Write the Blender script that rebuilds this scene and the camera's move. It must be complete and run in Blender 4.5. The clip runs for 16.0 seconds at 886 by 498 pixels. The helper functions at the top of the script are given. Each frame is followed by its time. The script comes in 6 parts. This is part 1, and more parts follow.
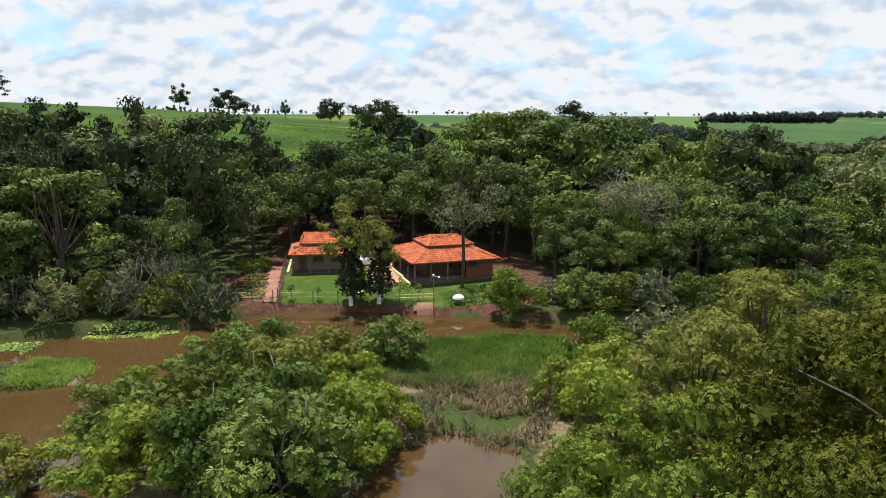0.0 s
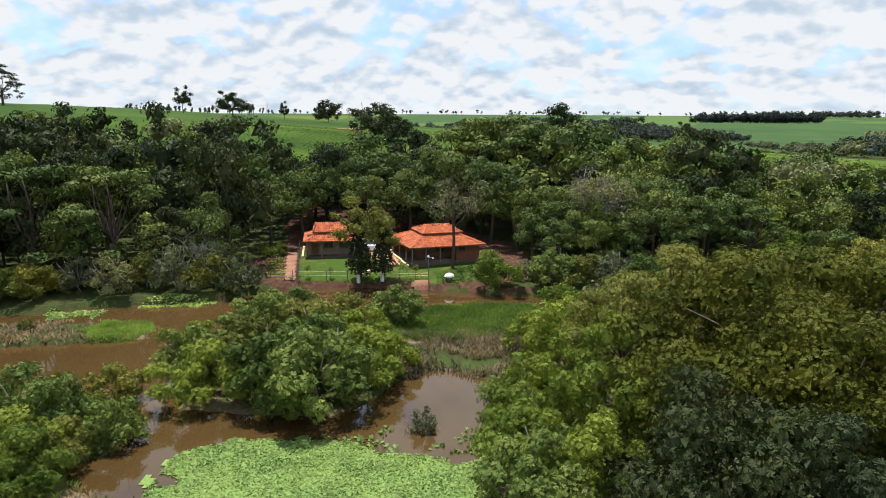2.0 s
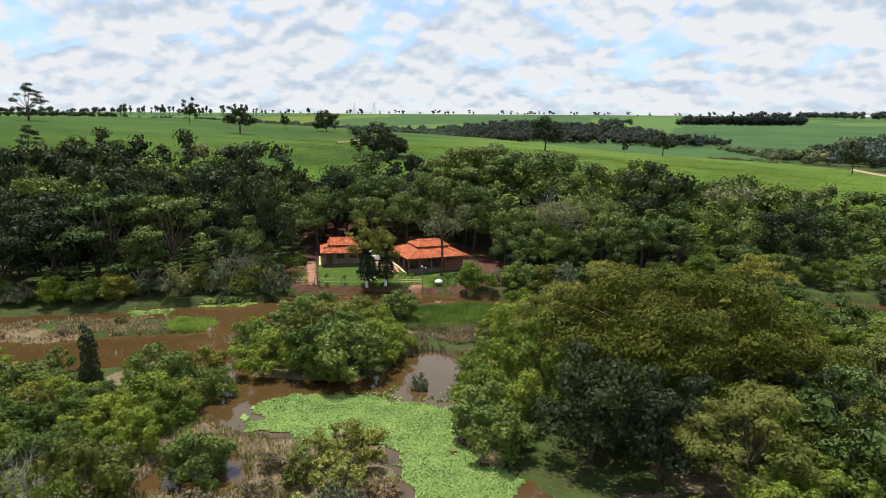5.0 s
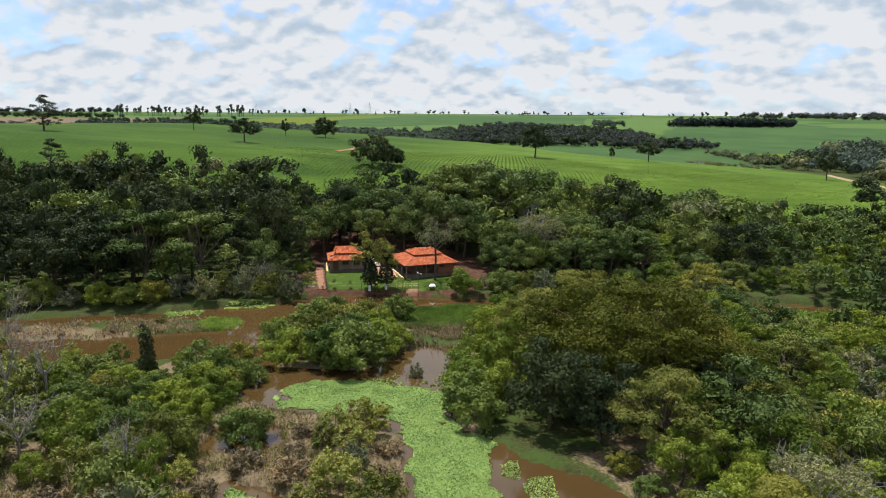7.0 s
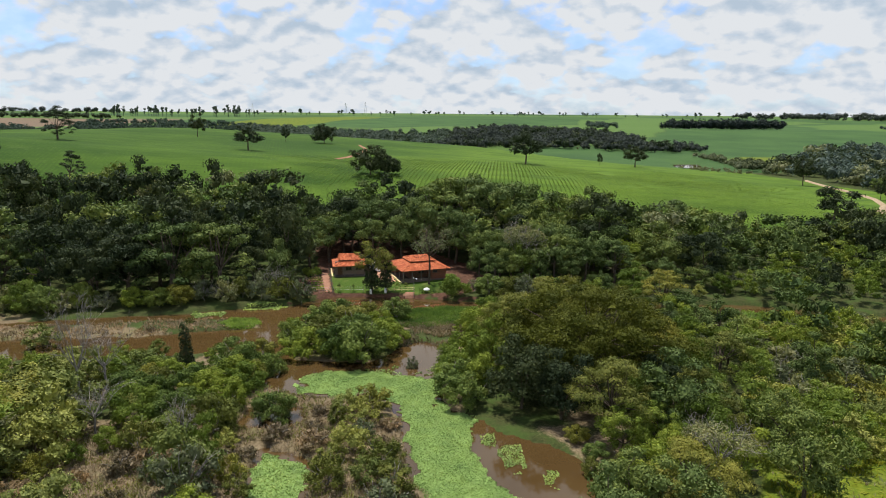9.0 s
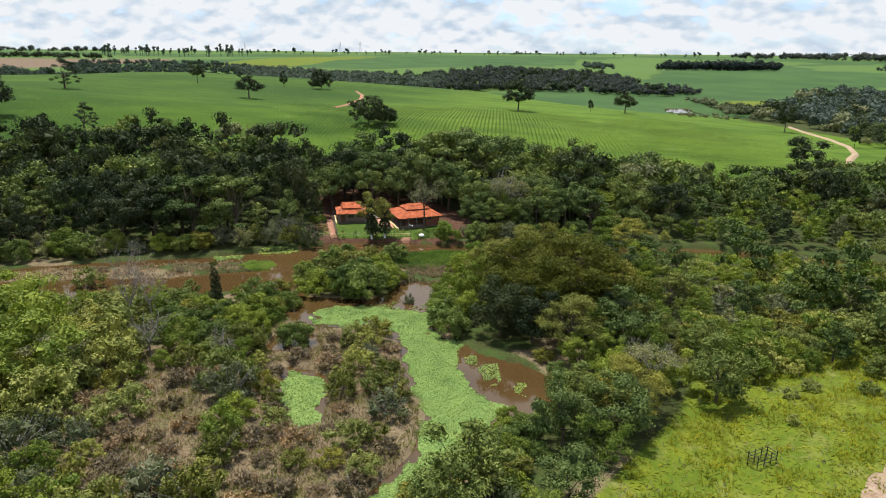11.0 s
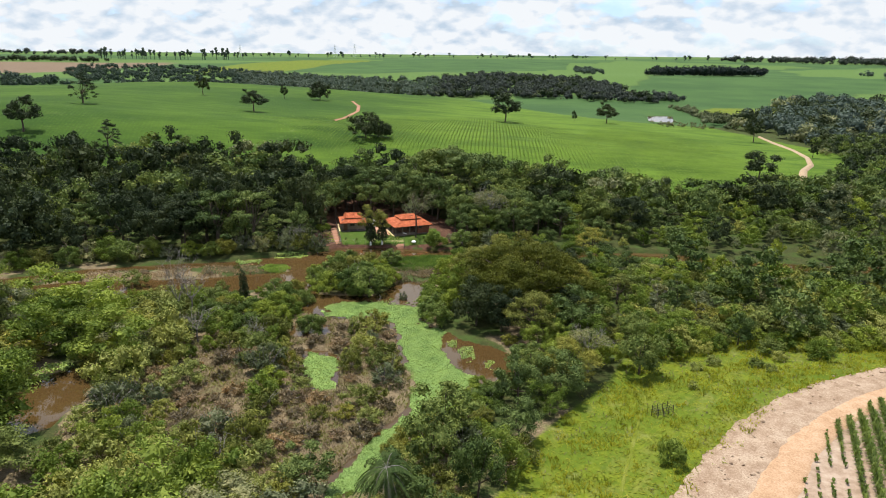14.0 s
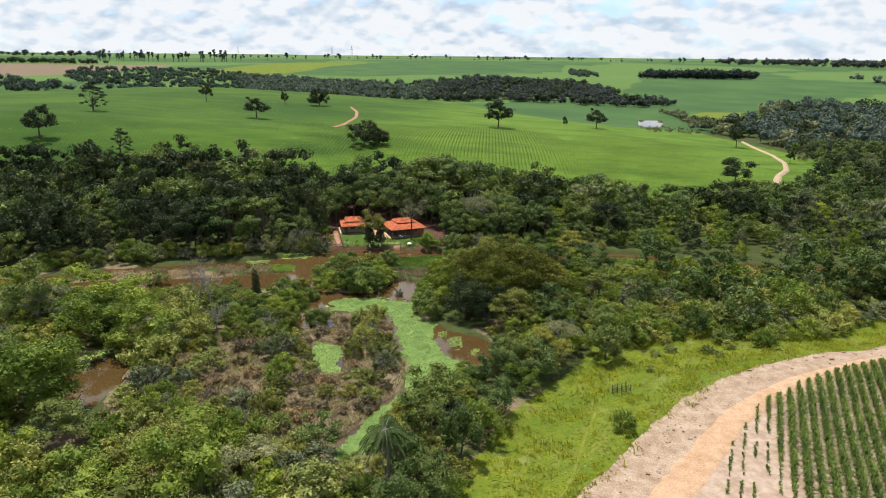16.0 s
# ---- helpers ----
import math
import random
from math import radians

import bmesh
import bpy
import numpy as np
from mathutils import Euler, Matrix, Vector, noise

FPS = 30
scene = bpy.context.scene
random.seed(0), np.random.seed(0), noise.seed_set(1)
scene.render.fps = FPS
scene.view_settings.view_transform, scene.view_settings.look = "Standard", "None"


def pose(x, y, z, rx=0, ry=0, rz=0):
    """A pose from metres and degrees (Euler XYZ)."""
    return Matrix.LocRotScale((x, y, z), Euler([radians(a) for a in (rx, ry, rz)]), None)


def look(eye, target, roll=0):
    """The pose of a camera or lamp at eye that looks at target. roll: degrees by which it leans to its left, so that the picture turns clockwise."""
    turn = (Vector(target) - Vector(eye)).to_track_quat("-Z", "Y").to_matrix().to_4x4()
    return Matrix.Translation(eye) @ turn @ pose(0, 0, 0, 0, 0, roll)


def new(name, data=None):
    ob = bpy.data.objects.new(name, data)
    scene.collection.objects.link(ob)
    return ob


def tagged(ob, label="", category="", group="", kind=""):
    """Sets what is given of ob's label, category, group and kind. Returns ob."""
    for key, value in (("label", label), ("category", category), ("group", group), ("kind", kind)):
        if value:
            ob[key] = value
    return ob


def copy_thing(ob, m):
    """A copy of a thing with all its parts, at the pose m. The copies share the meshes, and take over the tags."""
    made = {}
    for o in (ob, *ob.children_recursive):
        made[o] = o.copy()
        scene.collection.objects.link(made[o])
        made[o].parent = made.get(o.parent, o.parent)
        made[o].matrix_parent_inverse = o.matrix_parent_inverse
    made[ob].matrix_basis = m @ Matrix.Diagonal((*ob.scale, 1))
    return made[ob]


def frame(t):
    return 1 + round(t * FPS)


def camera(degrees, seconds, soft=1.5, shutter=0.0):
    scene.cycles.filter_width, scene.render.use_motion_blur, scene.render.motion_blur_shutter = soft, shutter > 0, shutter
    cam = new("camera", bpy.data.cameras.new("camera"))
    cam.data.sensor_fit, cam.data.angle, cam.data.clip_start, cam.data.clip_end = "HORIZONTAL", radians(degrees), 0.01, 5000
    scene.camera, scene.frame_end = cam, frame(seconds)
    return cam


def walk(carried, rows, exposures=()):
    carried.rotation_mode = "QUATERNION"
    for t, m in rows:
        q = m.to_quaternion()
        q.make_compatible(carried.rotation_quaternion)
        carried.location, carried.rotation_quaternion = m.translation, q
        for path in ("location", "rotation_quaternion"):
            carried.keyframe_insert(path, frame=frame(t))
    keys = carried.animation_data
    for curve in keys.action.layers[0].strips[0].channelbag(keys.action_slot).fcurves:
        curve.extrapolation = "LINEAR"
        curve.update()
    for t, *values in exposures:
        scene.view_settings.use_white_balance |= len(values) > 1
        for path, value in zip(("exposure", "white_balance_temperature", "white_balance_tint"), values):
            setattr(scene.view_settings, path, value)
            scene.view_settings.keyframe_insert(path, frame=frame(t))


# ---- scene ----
cam = camera(65.4, 16.0, soft=1.0)
# seconds, x, y, z, yaw, pitch, roll
ROWS = [
    (0, -0.864, 4.515, 18.521, 0.91, -10.296, 0.295),
    (0.5, -0.787, 1.487, 18.351, 0.776, -10.315, 0.304),
    (1, -0.711, -1.688, 18.439, 0.648, -10.335, 0.312),
    (1.5, -0.636, -4.976, 18.757, 0.526, -10.354, 0.321),
    (2, -0.563, -8.352, 19.278, 0.408, -10.373, 0.329),
    (2.5, -0.49, -11.792, 19.973, 0.295, -10.392, 0.338),
    (3, -0.418, -15.276, 20.815, 0.185, -10.412, 0.346),
    (3.5, -0.346, -18.791, 21.776, 0.078, -10.431, 0.355),
    (4, -0.273, -22.325, 22.829, -0.026, -10.45, 0.363),
    (5, -0.127, -29.418, 25.07, -0.227, -10.489, 0.38),
    (6, 0.022, -36.52, 27.2, -0.422, -10.527, 0.397),
    (6.5, 0.099, -40.072, 28.257, -0.518, -10.546, 0.406),
    (7, 0.177, -43.629, 29.338, -0.613, -10.566, 0.414),
    (7.5, 0.258, -47.191, 30.421, -0.707, -10.585, 0.422),
    (8, 0.341, -50.764, 31.509, -0.8, -10.604, 0.431),
    (8.5, 0.426, -54.351, 32.607, -0.893, -10.623, 0.439),
    (8.8, 0.479, -56.512, 33.272, -0.948, -10.635, 0.445),
    (9, 0.514, -57.957, 33.718, -0.984, -10.643, 0.448),
    (9.1, 0.532, -58.68, 33.942, -1.003, -10.84, 0.45),
    (9.2, 0.551, -59.405, 34.167, -1.021, -11.183, 0.451),
    (9.3, 0.569, -60.13, 34.393, -1.039, -11.819, 0.453),
    (9.4, 0.587, -60.857, 34.619, -1.057, -12.455, 0.455),
    (9.5, 0.606, -61.584, 34.846, -1.075, -13.14, 0.456),
    (9.6, 0.624, -62.312, 35.074, -1.094, -13.874, 0.458),
    (9.7, 0.643, -63.042, 35.302, -1.112, -14.51, 0.46),
    (9.8, 0.662, -63.772, 35.531, -1.13, -14.95, 0.462),
    (9.9, 0.681, -64.504, 35.761, -1.148, -15.293, 0.463),
    (10, 0.7, -65.236, 35.992, -1.166, -15.489, 0.465),
    (10.1, 0.72, -65.97, 36.224, -1.184, -15.535, 0.467),
    (10.3, 0.759, -67.44, 36.689, -1.219, -15.53, 0.47),
    (11, 0.901, -72.621, 38.343, -1.343, -15.512, 0.482),
    (12, 1.118, -80.106, 40.761, -1.514, -15.486, 0.499),
    (12.5, 1.234, -83.875, 41.982, -1.597, -15.474, 0.507),
    (13, 1.355, -87.652, 43.202, -1.677, -15.461, 0.516),
    (13.5, 1.481, -91.424, 44.409, -1.754, -15.448, 0.524),
    (14, 1.612, -95.175, 45.59, -1.828, -15.435, 0.533),
    (14.5, 1.75, -98.886, 46.733, -1.898, -15.423, 0.541),
    (15, 1.893, -102.534, 47.819, -1.964, -15.41, 0.55),
    (15.5, 2.043, -106.089, 48.833, -2.024, -15.397, 0.558),
    (16, 2.2, -109.519, 49.755, -2.079, -15.384, 0.567),
]
walk(cam, [(t, pose(x, y, z, 90 + p, 0, yaw) @ pose(0, 0, 0, 0, 0, roll)) for t, x, y, z, yaw, p, roll in ROWS], [(0, 0.0), (4, -0.04), (6.5, -0.13), (9, -0.21), (10, -0.12), (12.5, 0.05), (16, 0.03)])

# ---- light ----
SUN_TO = Vector((-0.16, 0.26, 0.95)).normalized()
sun_data = bpy.data.lights.new("sun", "SUN")
sun_data.energy, sun_data.angle, sun_data.color = 6.6, radians(0.53), (1.0, 0.955, 0.88)
sun = new("sun", sun_data)
sun.matrix_world = look(SUN_TO * 100, (0, 0, 0))


def build_world():
    """Nishita sky behind broken cumulus."""
    w = bpy.data.worlds.new("sky")
    scene.world = w
    w.use_nodes = True
    nt = w.node_tree
    nt.nodes.clear()
    N, K = nt.nodes.new, nt.links.new
    out, bg = N("ShaderNodeOutputWorld"), N("ShaderNodeBackground")
    sky = N("ShaderNodeTexSky")
    sky.sky_type, sky.sun_disc = "NISHITA", False
    sky.sun_elevation = math.asin(SUN_TO.z)
    sky.sun_rotation = math.atan2(SUN_TO.x, SUN_TO.y)
    sky.air_density, sky.dust_density, sky.ozone_density = 1.0, 0.4, 2.0
    tc, sep = N("ShaderNodeTexCoord"), N("ShaderNodeSeparateXYZ")
    K(tc.outputs["Generated"], sep.inputs[0])

    def m(op, a, b=None, c=None, clamp=False):
        n = N("ShaderNodeMath")
        n.operation, n.use_clamp = op, clamp
        for i, v in enumerate((a, b, c)):
            if v is None:
                continue
            if isinstance(v, (int, float)):
                n.inputs[i].default_value = v
            else:
                K(v, n.inputs[i])
        return n.outputs[0]

    # clouds on a flat ceiling, seen towards the horizon
    drop = m("ADD", m("ABSOLUTE", sep.outputs["Z"]), 0.50)
    comb = N("ShaderNodeCombineXYZ")
    K(m("DIVIDE", sep.outputs["X"], drop), comb.inputs[0])
    K(m("DIVIDE", sep.outputs["Y"], drop), comb.inputs[1])

    def puffs(back):
        """Cloud thickness; back shifts the point away, towards the cloud's upper edge."""
        mp = N("ShaderNodeMapping")
        mp.inputs["Location"].default_value = (2.3, 1.7 - back, 3.1)
        K(comb.outputs[0], mp.inputs[0])
        a = N("ShaderNodeTexNoise")
        a.inputs["Scale"].default_value, a.inputs["Detail"].default_value, a.inputs["Roughness"].default_value = 8.0, 10.0, 0.60
        K(mp.outputs[0], a.inputs["Vector"])
        v = N("ShaderNodeTexVoronoi")
        v.feature = "SMOOTH_F1"
        v.inputs["Scale"].default_value, v.inputs["Smoothness"].default_value = 10.0, 0.25
        v.inputs["Detail"].default_value, v.inputs["Roughness"].default_value = 2.0, 0.5
        K(mp.outputs[0], v.inputs["Vector"])
        big = N("ShaderNodeTexNoise")
        big.inputs["Scale"].default_value, big.inputs["Detail"].default_value = 2.2, 2.0
        K(mp.outputs[0], big.inputs["Vector"])
        return m("ADD", m("ADD", m("MULTIPLY", a.outputs["Fac"], 0.75), m("MULTIPLY", m("SUBTRACT", 0.75, v.outputs["Distance"]), 0.42)), m("MULTIPLY", big.outputs["Fac"], 0.35))

    def ramp(fac, stops):
        r = N("ShaderNodeValToRGB")
        els = r.color_ramp.elements
        while len(els) < len(stops):
            els.new(0.5)
        for e, (p, c) in zip(els, stops):
            e.position, e.color = p, (*c, 1)
        K(fac, r.inputs[0])
        return r.outputs[0]

    here, beyond = puffs(0.0), puffs(-0.032)
    veil = m("MULTIPLY", m("SUBTRACT", 1.0, m("MULTIPLY", m("ABSOLUTE", sep.outputs["Z"]), 11.0), clamp=True), 0.8)
    mask = m("MAXIMUM", ramp(here, ((0.30, (0.35, 0.35, 0.35)), (0.42, (1, 1, 1)))), veil)
    lit = m("ADD", m("MULTIPLY", m("SUBTRACT", here, beyond), 2.3), 0.52, clamp=True)
    white = ramp(lit, ((0.06, (0.575, 0.695, 0.83)), (0.38, (0.755, 0.835, 0.93)), (0.62, (0.925, 0.96, 1.0))))
    tint = N("ShaderNodeMix")
    tint.data_type, tint.blend_type = "RGBA", "MULTIPLY"
    tint.inputs["Factor"].default_value = 1.0
    K(sky.outputs[0], tint.inputs[6])
    tint.inputs[7].default_value = (0.140, 0.165, 0.22, 1)
    mix = N("ShaderNodeMix")
    mix.data_type = "RGBA"
    # the unseen sky overhead is opened to cut the fill; the sun comes through
    opening = m("SUBTRACT", 1.0, m("MULTIPLY", m("SUBTRACT", sep.outputs["Z"], 0.58, clamp=True), 2.4), clamp=True)
    K(m("MULTIPLY", mask, opening), mix.inputs["Factor"])
    K(tint.outputs[2], mix.inputs[6])
    K(white, mix.inputs[7])
    K(mix.outputs[2], bg.inputs["Color"])
    bg.inputs["Strength"].default_value = 0.95
    K(bg.outputs[0], out.inputs[0])


build_world()

# ---- materials ----
class Mat:
    """A node material and short ways to wire it."""

    def __init__(self, name):
        self.mat = bpy.data.materials.new(name)
        self.mat.use_nodes = True
        self.nt = self.mat.node_tree
        self.bsdf = self.nt.nodes["Principled BSDF"]
        self.out = self.nt.nodes["Material Output"]

    def node(self, kind, **inputs):
        n = self.nt.nodes.new(kind)
        for k, v in inputs.items():
            n.inputs[k.replace("_", " ")].default_value = v
        return n

    def link(self, a, b):
        self.nt.links.new(a, b)

    def coord(self, kind="Object"):
        return self.node("ShaderNodeTexCoord").outputs[kind]

    def noise(self, scale, detail=3.0, rough=0.55, vec=None, stretch=None):
        n = self.node("ShaderNodeTexNoise", Scale=scale, Detail=detail, Roughness=rough)
        v = vec or self.coord()
        if stretch:
            mp = self.node("ShaderNodeMapping")
            mp.inputs["Scale"].default_value = stretch
            self.link(v, mp.inputs[0])
            v = mp.outputs[0]
        self.link(v, n.inputs["Vector"])
        return n.outputs["Fac"]

    def ramp(self, fac, stops):
        r = self.node("ShaderNodeValToRGB")
        els = r.color_ramp.elements
        while len(els) < len(stops):
            els.new(0.5)
        for e, (p, c) in zip(els, stops):
            e.position, e.color = p, (c, c, c, 1) if isinstance(c, (int, float)) else (*c, 1)
        self.link(fac, r.inputs[0])
        return r.outputs[0]

    def mix(self, fac, a, b, blend="MIX"):
        n = self.node("ShaderNodeMix")
        n.data_type, n.blend_type = "RGBA", blend
        for i, v in ((0, fac), (6, a), (7, b)):
            if isinstance(v, (int, float)):
                n.inputs[i].default_value = v
            elif isinstance(v, tuple):
                n.inputs[i].default_value = (*v, 1)
            else:
                self.link(v, n.inputs[i])
        return n.outputs[2]

    def math(self, op, a, b=0.0, clamp=False):
        n = self.node("ShaderNodeMath")
        n.operation, n.use_clamp = op, clamp
        for i, v in ((0, a), (1, b)):
            if isinstance(v, (int, float)):
                n.inputs[i].default_value = v
            else:
                self.link(v, n.inputs[i])
        return n.outputs[0]

    def attr(self, name):
        n = self.node("ShaderNodeAttribute")
        n.attribute_name = name
        return n.outputs["Fac"]

    def bump(self, height, strength=0.4, distance=0.05):
        b = self.node("ShaderNodeBump", Strength=strength, Distance=distance)
        self.link(height, b.inputs["Height"])
        self.link(b.outputs[0], self.bsdf.inputs["Normal"])

    def done(self, colour, rough=0.7, spec=0.3, metal=0.0):
        if isinstance(colour, tuple):
            self.bsdf.inputs["Base Color"].default_value = (*colour, 1)
        else:
            self.link(colour, self.bsdf.inputs["Base Color"])
        self.bsdf.inputs["Roughness"].default_value = rough
        self.bsdf.inputs["Specular IOR Level"].default_value = spec
        self.bsdf.inputs["Metallic"].default_value = metal
        return self.mat


def foliage(name, dark, mid, light, glow=0.10, rough=0.6):
    """Leaves: a shade for each leaf, a drift for each plant, light through the blade."""
    m = Mat(name)
    # blue lifted in every leaf tone, haze put into the base colour
    dark, mid, light = tuple((c[0] * 0.98, c[1] * 0.92, c[2] * 1.45) for c in (dark, mid, light))
    isl = m.node("ShaderNodeNewGeometry").outputs["Random Per Island"]
    obj = m.math("FRACT", m.math("ADD", m.node("ShaderNodeObjectInfo").outputs["Random"], m.attr("tone")))
    dark, light = (tuple(a + (b - a) * 0.5 for a, b in zip(e, mid)) for e in (dark, light))
    col = m.ramp(isl, ((0.0, dark), (0.55, mid), (1.0, light)))
    drift = m.ramp(obj, ((0.0, (0.56, 0.63, 0.56)), (0.5, (1.0, 1.0, 1.0)), (1.0, (1.40, 1.27, 1.02))))
    col = m.mix(1.0, col, drift, "MULTIPLY")
    patch = m.ramp(m.noise(0.33, 3.0), ((0.33, (0.66, 0.72, 0.68)), (0.67, (1.36, 1.26, 1.12))))
    col = m.mix(1.0, col, patch, "MULTIPLY")
    m.done(col, rough, 0.08)
    tr = m.node("ShaderNodeBsdfTranslucent")
    warm = m.mix(1.0, col, (1.25, 1.3, 0.7), "MULTIPLY")
    m.link(warm, tr.inputs["Color"])
    ms = m.node("ShaderNodeMixShader")
    ms.inputs[0].default_value = glow
    m.link(m.bsdf.outputs[0], ms.inputs[1])
    m.link(tr.outputs[0], ms.inputs[2])
    m.link(ms.outputs[0], m.out.inputs[0])
    return m.mat


M = {}
# darkest leaves: cloud shade over the upstream wood is put into this colour
M["leaf_dark_shade"] = foliage("leaf_dark_shade", (0.018, 0.031, 0.011), (0.035, 0.055, 0.017), (0.071, 0.096, 0.028))
M["leaf_mid"] = foliage("leaf_mid", (0.055, 0.098, 0.018), (0.120, 0.182, 0.029), (0.228, 0.288, 0.054))
M["leaf_forest"] = foliage("leaf_forest", (0.047, 0.080, 0.018), (0.099, 0.152, 0.030), (0.200, 0.255, 0.058))
M["leaf_marsh"] = foliage("leaf_marsh", (0.102, 0.137, 0.024), (0.209, 0.253, 0.046), (0.360, 0.400, 0.099))
# far woods: distance haze painted into the leaves as extra grey and blue
M["leaf_distant_haze"] = foliage("leaf_distant_haze", (0.022, 0.034, 0.024), (0.036, 0.052, 0.036), (0.060, 0.082, 0.052), 0.15)
M["leaf_far_haze"] = foliage("leaf_far_haze", (0.041, 0.069, 0.039), (0.069, 0.103, 0.057), (0.115, 0.156, 0.085), 0.15)
M["leaf_bright"] = foliage("leaf_bright", (0.072, 0.120, 0.016), (0.145, 0.214, 0.024), (0.245, 0.315, 0.048), 0.2)
M["leaf_great"] = foliage("leaf_great", (0.068, 0.080, 0.010), (0.138, 0.152, 0.015), (0.240, 0.248, 0.028))
M["leaf_olive"] = foliage("leaf_olive", (0.073, 0.090, 0.015), (0.155, 0.180, 0.026), (0.275, 0.288, 0.050))
M["leaf_grey"] = foliage("leaf_grey", (0.073, 0.098, 0.035), (0.147, 0.179, 0.064), (0.259, 0.280, 0.119), 0.15)
M["leaf_brown"] = foliage("leaf_brown", (0.105, 0.088, 0.034), (0.205, 0.164, 0.070), (0.320, 0.270, 0.125), 0.15)
M["leaf_palm"] = foliage("leaf_palm", (0.052, 0.094, 0.021), (0.107, 0.163, 0.036), (0.195, 0.247, 0.072))
M["hyacinth"] = foliage("hyacinth", (0.140, 0.235, 0.048), (0.235, 0.355, 0.072), (0.360, 0.480, 0.130), 0.2, 0.5)
M["reed"] = foliage("reed", (0.105, 0.195, 0.026), (0.190, 0.310, 0.044), (0.300, 0.410, 0.080), 0.3)
M["marsh"] = foliage("marsh", (0.165, 0.136, 0.056), (0.290, 0.232, 0.102), (0.440, 0.366, 0.190), 0.15)
M["meadow"] = foliage("meadow", (0.115, 0.150, 0.010), (0.200, 0.235, 0.014), (0.310, 0.325, 0.050), 0.35)
M["cane"] = foliage("cane", (0.125, 0.190, 0.034), (0.205, 0.285, 0.055), (0.310, 0.385, 0.100), 0.42)
M["crop_leaf"] = foliage("crop_leaf", (0.075, 0.135, 0.012), (0.110, 0.180, 0.018), (0.160, 0.230, 0.034), 0.25)
M["lettuce"] = foliage("lettuce", (0.16, 0.26, 0.02), (0.26, 0.38, 0.03), (0.36, 0.46, 0.06), 0.25)
M["straw"] = foliage("straw", (0.16, 0.13, 0.07), (0.30, 0.25, 0.14), (0.45, 0.38, 0.24), 0.15)


def bark(name, a, b, c):
    m = Mat(name)
    f = m.noise(3.0, 5.0, 0.6, stretch=(3, 3, 0.6))
    m.bump(f, 0.6, 0.03)
    return m.done(m.ramp(f, ((0.3, a), (0.5, b), (0.7, c))), 0.9, 0.15)


M["bark"] = bark("bark", (0.035, 0.026, 0.019), (0.085, 0.066, 0.048), (0.16, 0.13, 0.10))
M["bark_grey"] = bark("bark_grey", (0.10, 0.09, 0.078), (0.20, 0.183, 0.163), (0.33, 0.31, 0.28))


def plain(name, base, spread=0.25, scale=2.0, rough=0.7, spec=0.3, metal=0.0, bump=0.2):
    """A surface of one colour with stains at two scales."""
    m = Mat(name)
    f = m.mix(0.4, m.ramp(m.noise(scale, 4.0), ((0.25, 0.0), (0.75, 1.0))), m.ramp(m.noise(scale * 9, 3.0), ((0.3, 0.0), (0.7, 1.0))))
    lo, hi = tuple(v * (1 - spread) for v in base), tuple(min(v * (1 + spread), 0.95) for v in base)
    m.bump(m.noise(scale * 12, 3.0), bump, 0.01)
    return m.done(m.ramp(f, ((0.15, lo), (0.85, hi))), rough, spec, metal)


# cream and white walls far below their paint: veranda shade mixed into the colour
M["wall_cream_shaded"] = plain("wall_cream_shaded", (0.19, 0.105, 0.075), 0.15, 1.5)
M["wall_white_shaded"] = plain("wall_white_shaded", (0.26, 0.205, 0.165), 0.1, 1.5)
M["whitewash"] = plain("whitewash", (0.80, 0.80, 0.78), 0.12, 4.0)
M["yellow_paint"] = plain("yellow_paint", (0.72, 0.58, 0.30), 0.2, 3.0)
M["concrete"] = plain("concrete", (0.125, 0.098, 0.08), 0.25, 1.0)
M["wood"] = plain("wood", (0.16, 0.095, 0.055), 0.35, 4.0)
M["wood_grey"] = plain("wood_grey", (0.22, 0.19, 0.16), 0.35, 4.0)
M["metal_dark"] = plain("metal_dark", (0.06, 0.05, 0.045), 0.3, 6.0, 0.6, 0.4, 0.6)
M["metal_pale"] = plain("metal_pale", (0.55, 0.56, 0.57), 0.1, 6.0, 0.4, 0.5, 0.5)
M["cloth_white"] = plain("cloth_white", (0.82, 0.81, 0.78), 0.08, 3.0)
M["paving"] = plain("paving", (0.42, 0.22, 0.13), 0.3, 1.2)
M["dark_room"] = plain("dark_room", (0.10, 0.075, 0.06), 0.3, 2.0)
M["car_white"] = plain("car_white", (0.80, 0.80, 0.80), 0.03, 1.0, 0.3, 0.5, 0.0, 0.0)
M["rubber"] = plain("rubber", (0.03, 0.03, 0.03), 0.2, 5.0)


def glass():
    m = Mat("glass")
    return m.done(m.ramp(m.noise(1.0), ((0.3, (0.03, 0.035, 0.04)), (0.7, (0.05, 0.055, 0.06)))), 0.08, 0.6)


M["glass"] = glass()


def brick_wall():
    m = Mat("brick_wall")
    b = m.node("ShaderNodeTexBrick", Scale=1.0, Mortar_Size=0.012)
    b.inputs["Color1"].default_value = (0.30, 0.10, 0.055, 1)
    b.inputs["Color2"].default_value = (0.22, 0.07, 0.042, 1)
    b.inputs["Mortar"].default_value = (0.20, 0.12, 0.085, 1)
    b.inputs["Brick Width"].default_value, b.inputs["Row Height"].default_value = 0.22, 0.075
    mp = m.node("ShaderNodeMapping")
    mp.inputs["Rotation"].default_value = (radians(90), 0, 0)
    m.link(m.coord(), mp.inputs[0])
    m.link(mp.outputs[0], b.inputs["Vector"])
